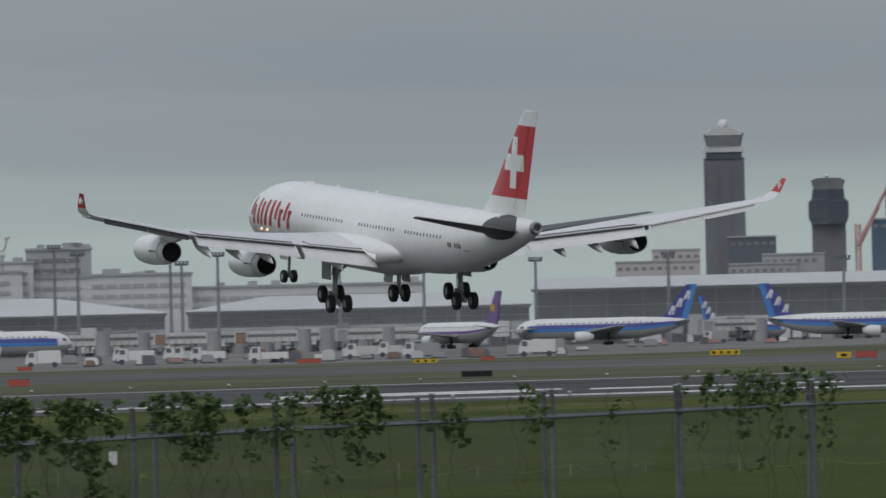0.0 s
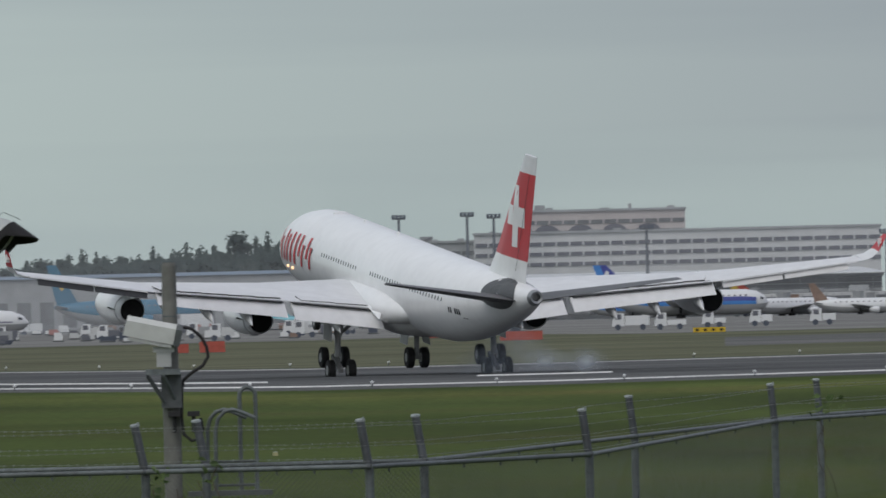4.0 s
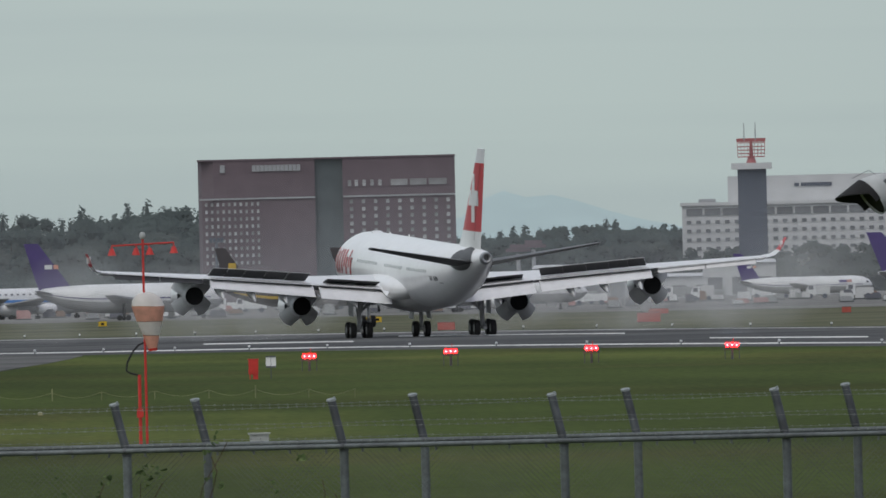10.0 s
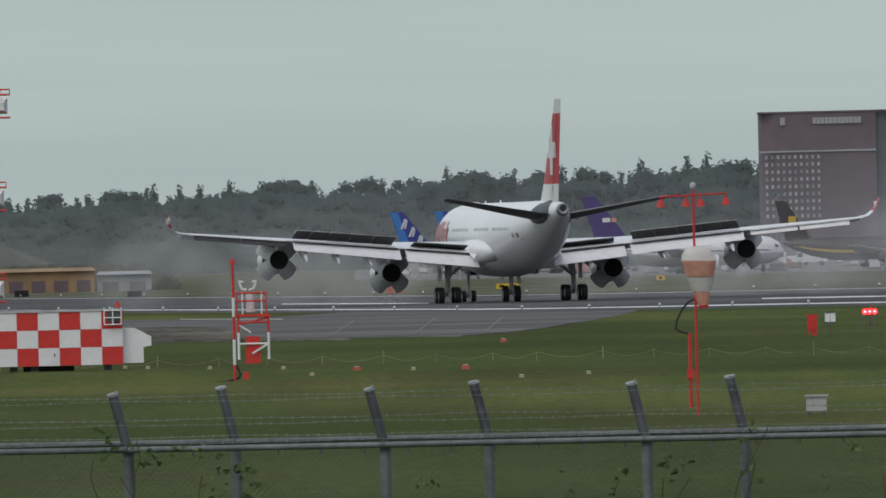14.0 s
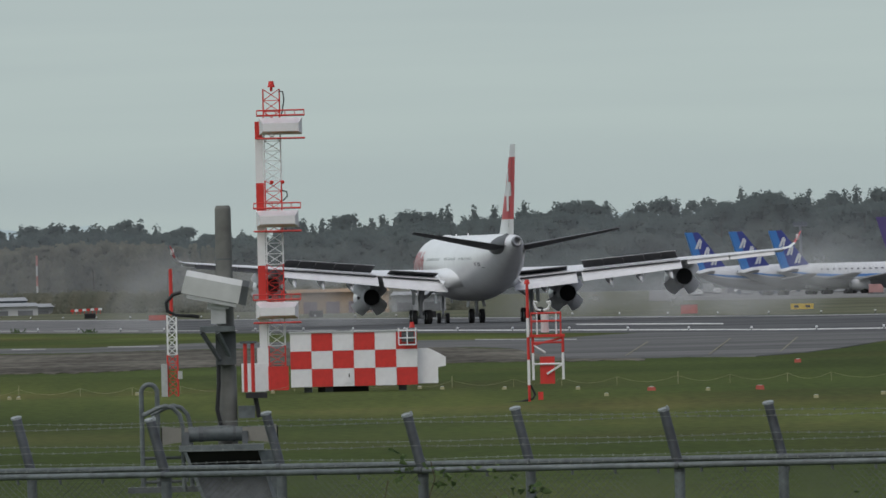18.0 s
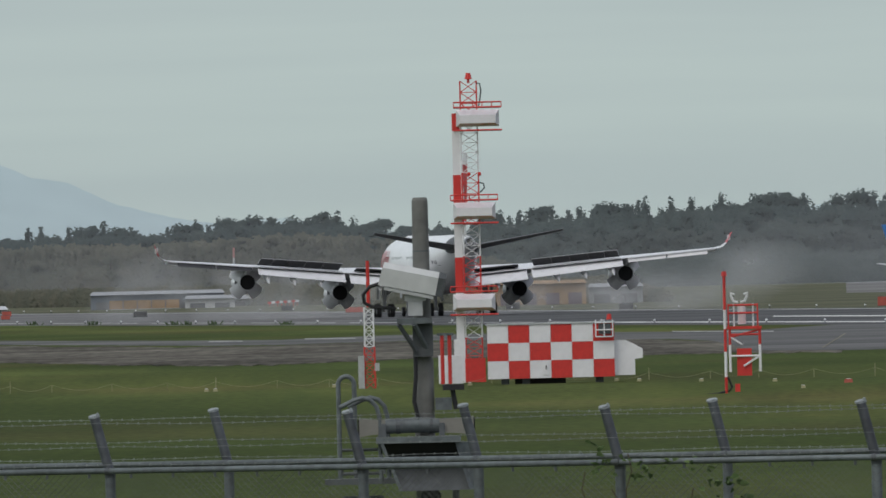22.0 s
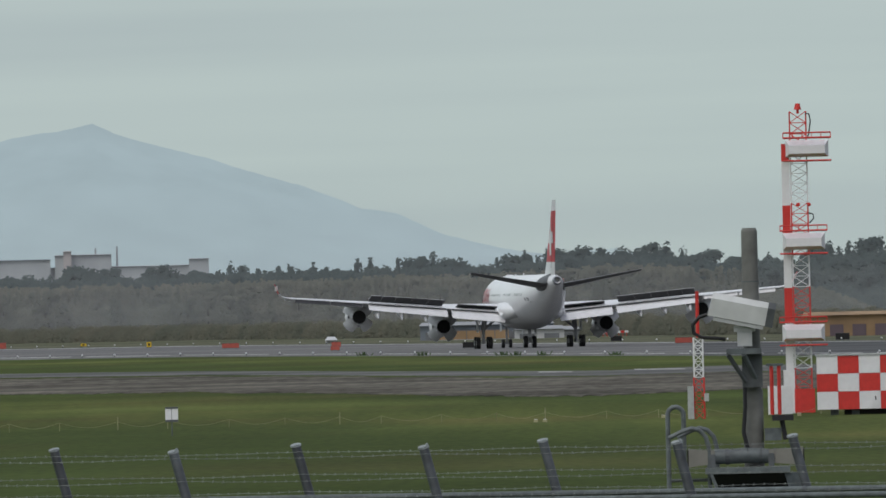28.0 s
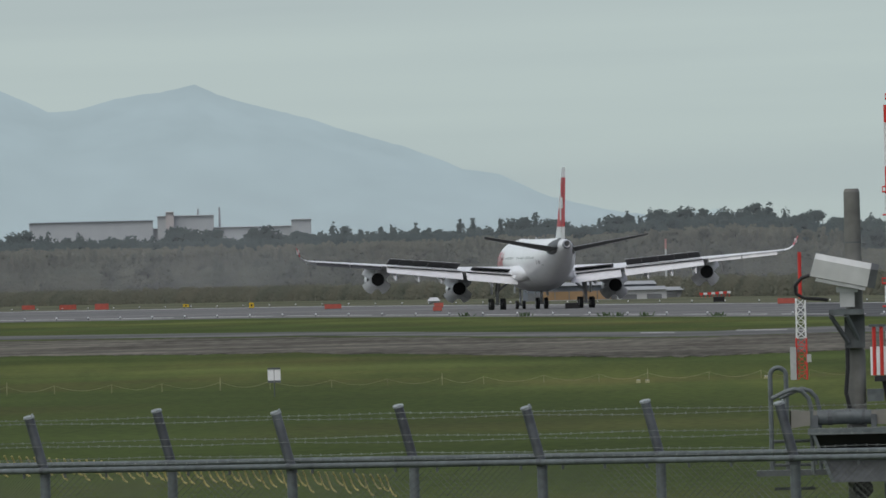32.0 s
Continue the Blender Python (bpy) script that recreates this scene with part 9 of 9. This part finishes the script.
# ---- what moves ----
def motions():
    rows = []
    for t, d, b, z, pitch, heading in JET_ROWS:
        p = seen_at(t, b, d, z)
        roll = float(np.interp(t, [0, 1, 2, 3.5, 5], [0.0, 0.5, 0.6, 0.3, 0.0]))
        rows.append((t, pose(p.x, p.y, p.z, roll, -pitch, 90 - heading)))
    walk(jet, rows)
    # the wings bend up in the air and sink as the weight comes off them
    lift = ((0, 1.08), (1.0, 1.12), (2.0, 1.06), (3.5, 0.8), (5.0, 0.55), (7.1, 0.46), (7.4, 0.35), (7.7, 0.2), (9.0, 0.0), (32.0, 0.0))

    def bent(side, k):
        root = Matrix.Translation((0, side * 2.2, 4.05))
        return root @ Matrix.Rotation(radians(side * 1.4 * k), 4, "X") @ root.inverted()

    for ob, side in FLEX:
        base = ob.matrix_basis.copy()
        walk(ob, [(t, bent(side, k) @ base) for t, k in lift])
    for ob, base, side in OUTER:
        walk(ob, [(t, bent(side, k) @ base @ Matrix.Rotation(radians(side * 4.7 * k), 4, "X")) for t, k in lift])
    for ob, base, outer, side in SPOILERS:
        top = 36 if outer else 14
        angle = {7.4: 16 if outer else 4, 7.7: top, 9.0: top, 32.0: top}
        walk(ob, [(t, bent(side, k) @ base @ Matrix.Rotation(radians(angle[t] if t in angle else -7), 4, "X")) for t, k in lift])
    for ob, base in BOGIES:
        hang = Matrix.Translation((0, 0, -0.35)) @ base @ Matrix.Rotation(radians(-20), 4, "Y")
        walk(ob, [(0, hang), (4.1, hang), (4.6, base), (32.0, base)])
    for ob, base in DOORS:
        opened = base @ Matrix.Rotation(radians(-40), 4, "Y")
        walk(ob, [(0, base), (5.75, base), (6.4, opened), (32.0, opened)])

    for ob, b, d, t, sink in PUFFS:
        p = spot(b, d)
        turn = -math.degrees(b / UNIT)
        low = pose(p.x, p.y, -9, 0, 0, turn)
        here = pose(p.x, p.y, 0, 0, 0, turn)
        away = pose(p.x + 1.5, p.y, -sink, 0, 0, turn)
        walk(ob, [(0, low), (t - 0.25, low), (t, here), (t + 1.9, away), (t + 3.2, low), (32.0, low)])
    home = RADAR.matrix_basis.copy()
    walk(RADAR, [(t * 0.8, home @ Matrix.Rotation(radians(90 * (t * 0.8 - 6.0)), 4, "Z")) for t in range(41)])
    rows = []
    for t, d, b, z, pitch, heading in JET_ROWS:
        p = seen_at(t, b, d)
        sunk = float(np.interp(t, [0, 6.5, 8.0, 14.0, 24.0, 29.0, 32], [-16, -16, 0, 0, -1, -16, -16]))
        rows.append((t, pose(p.x, p.y, sunk, 0, 0, -math.degrees(b / UNIT))))
    walk(mist, rows)


motions()
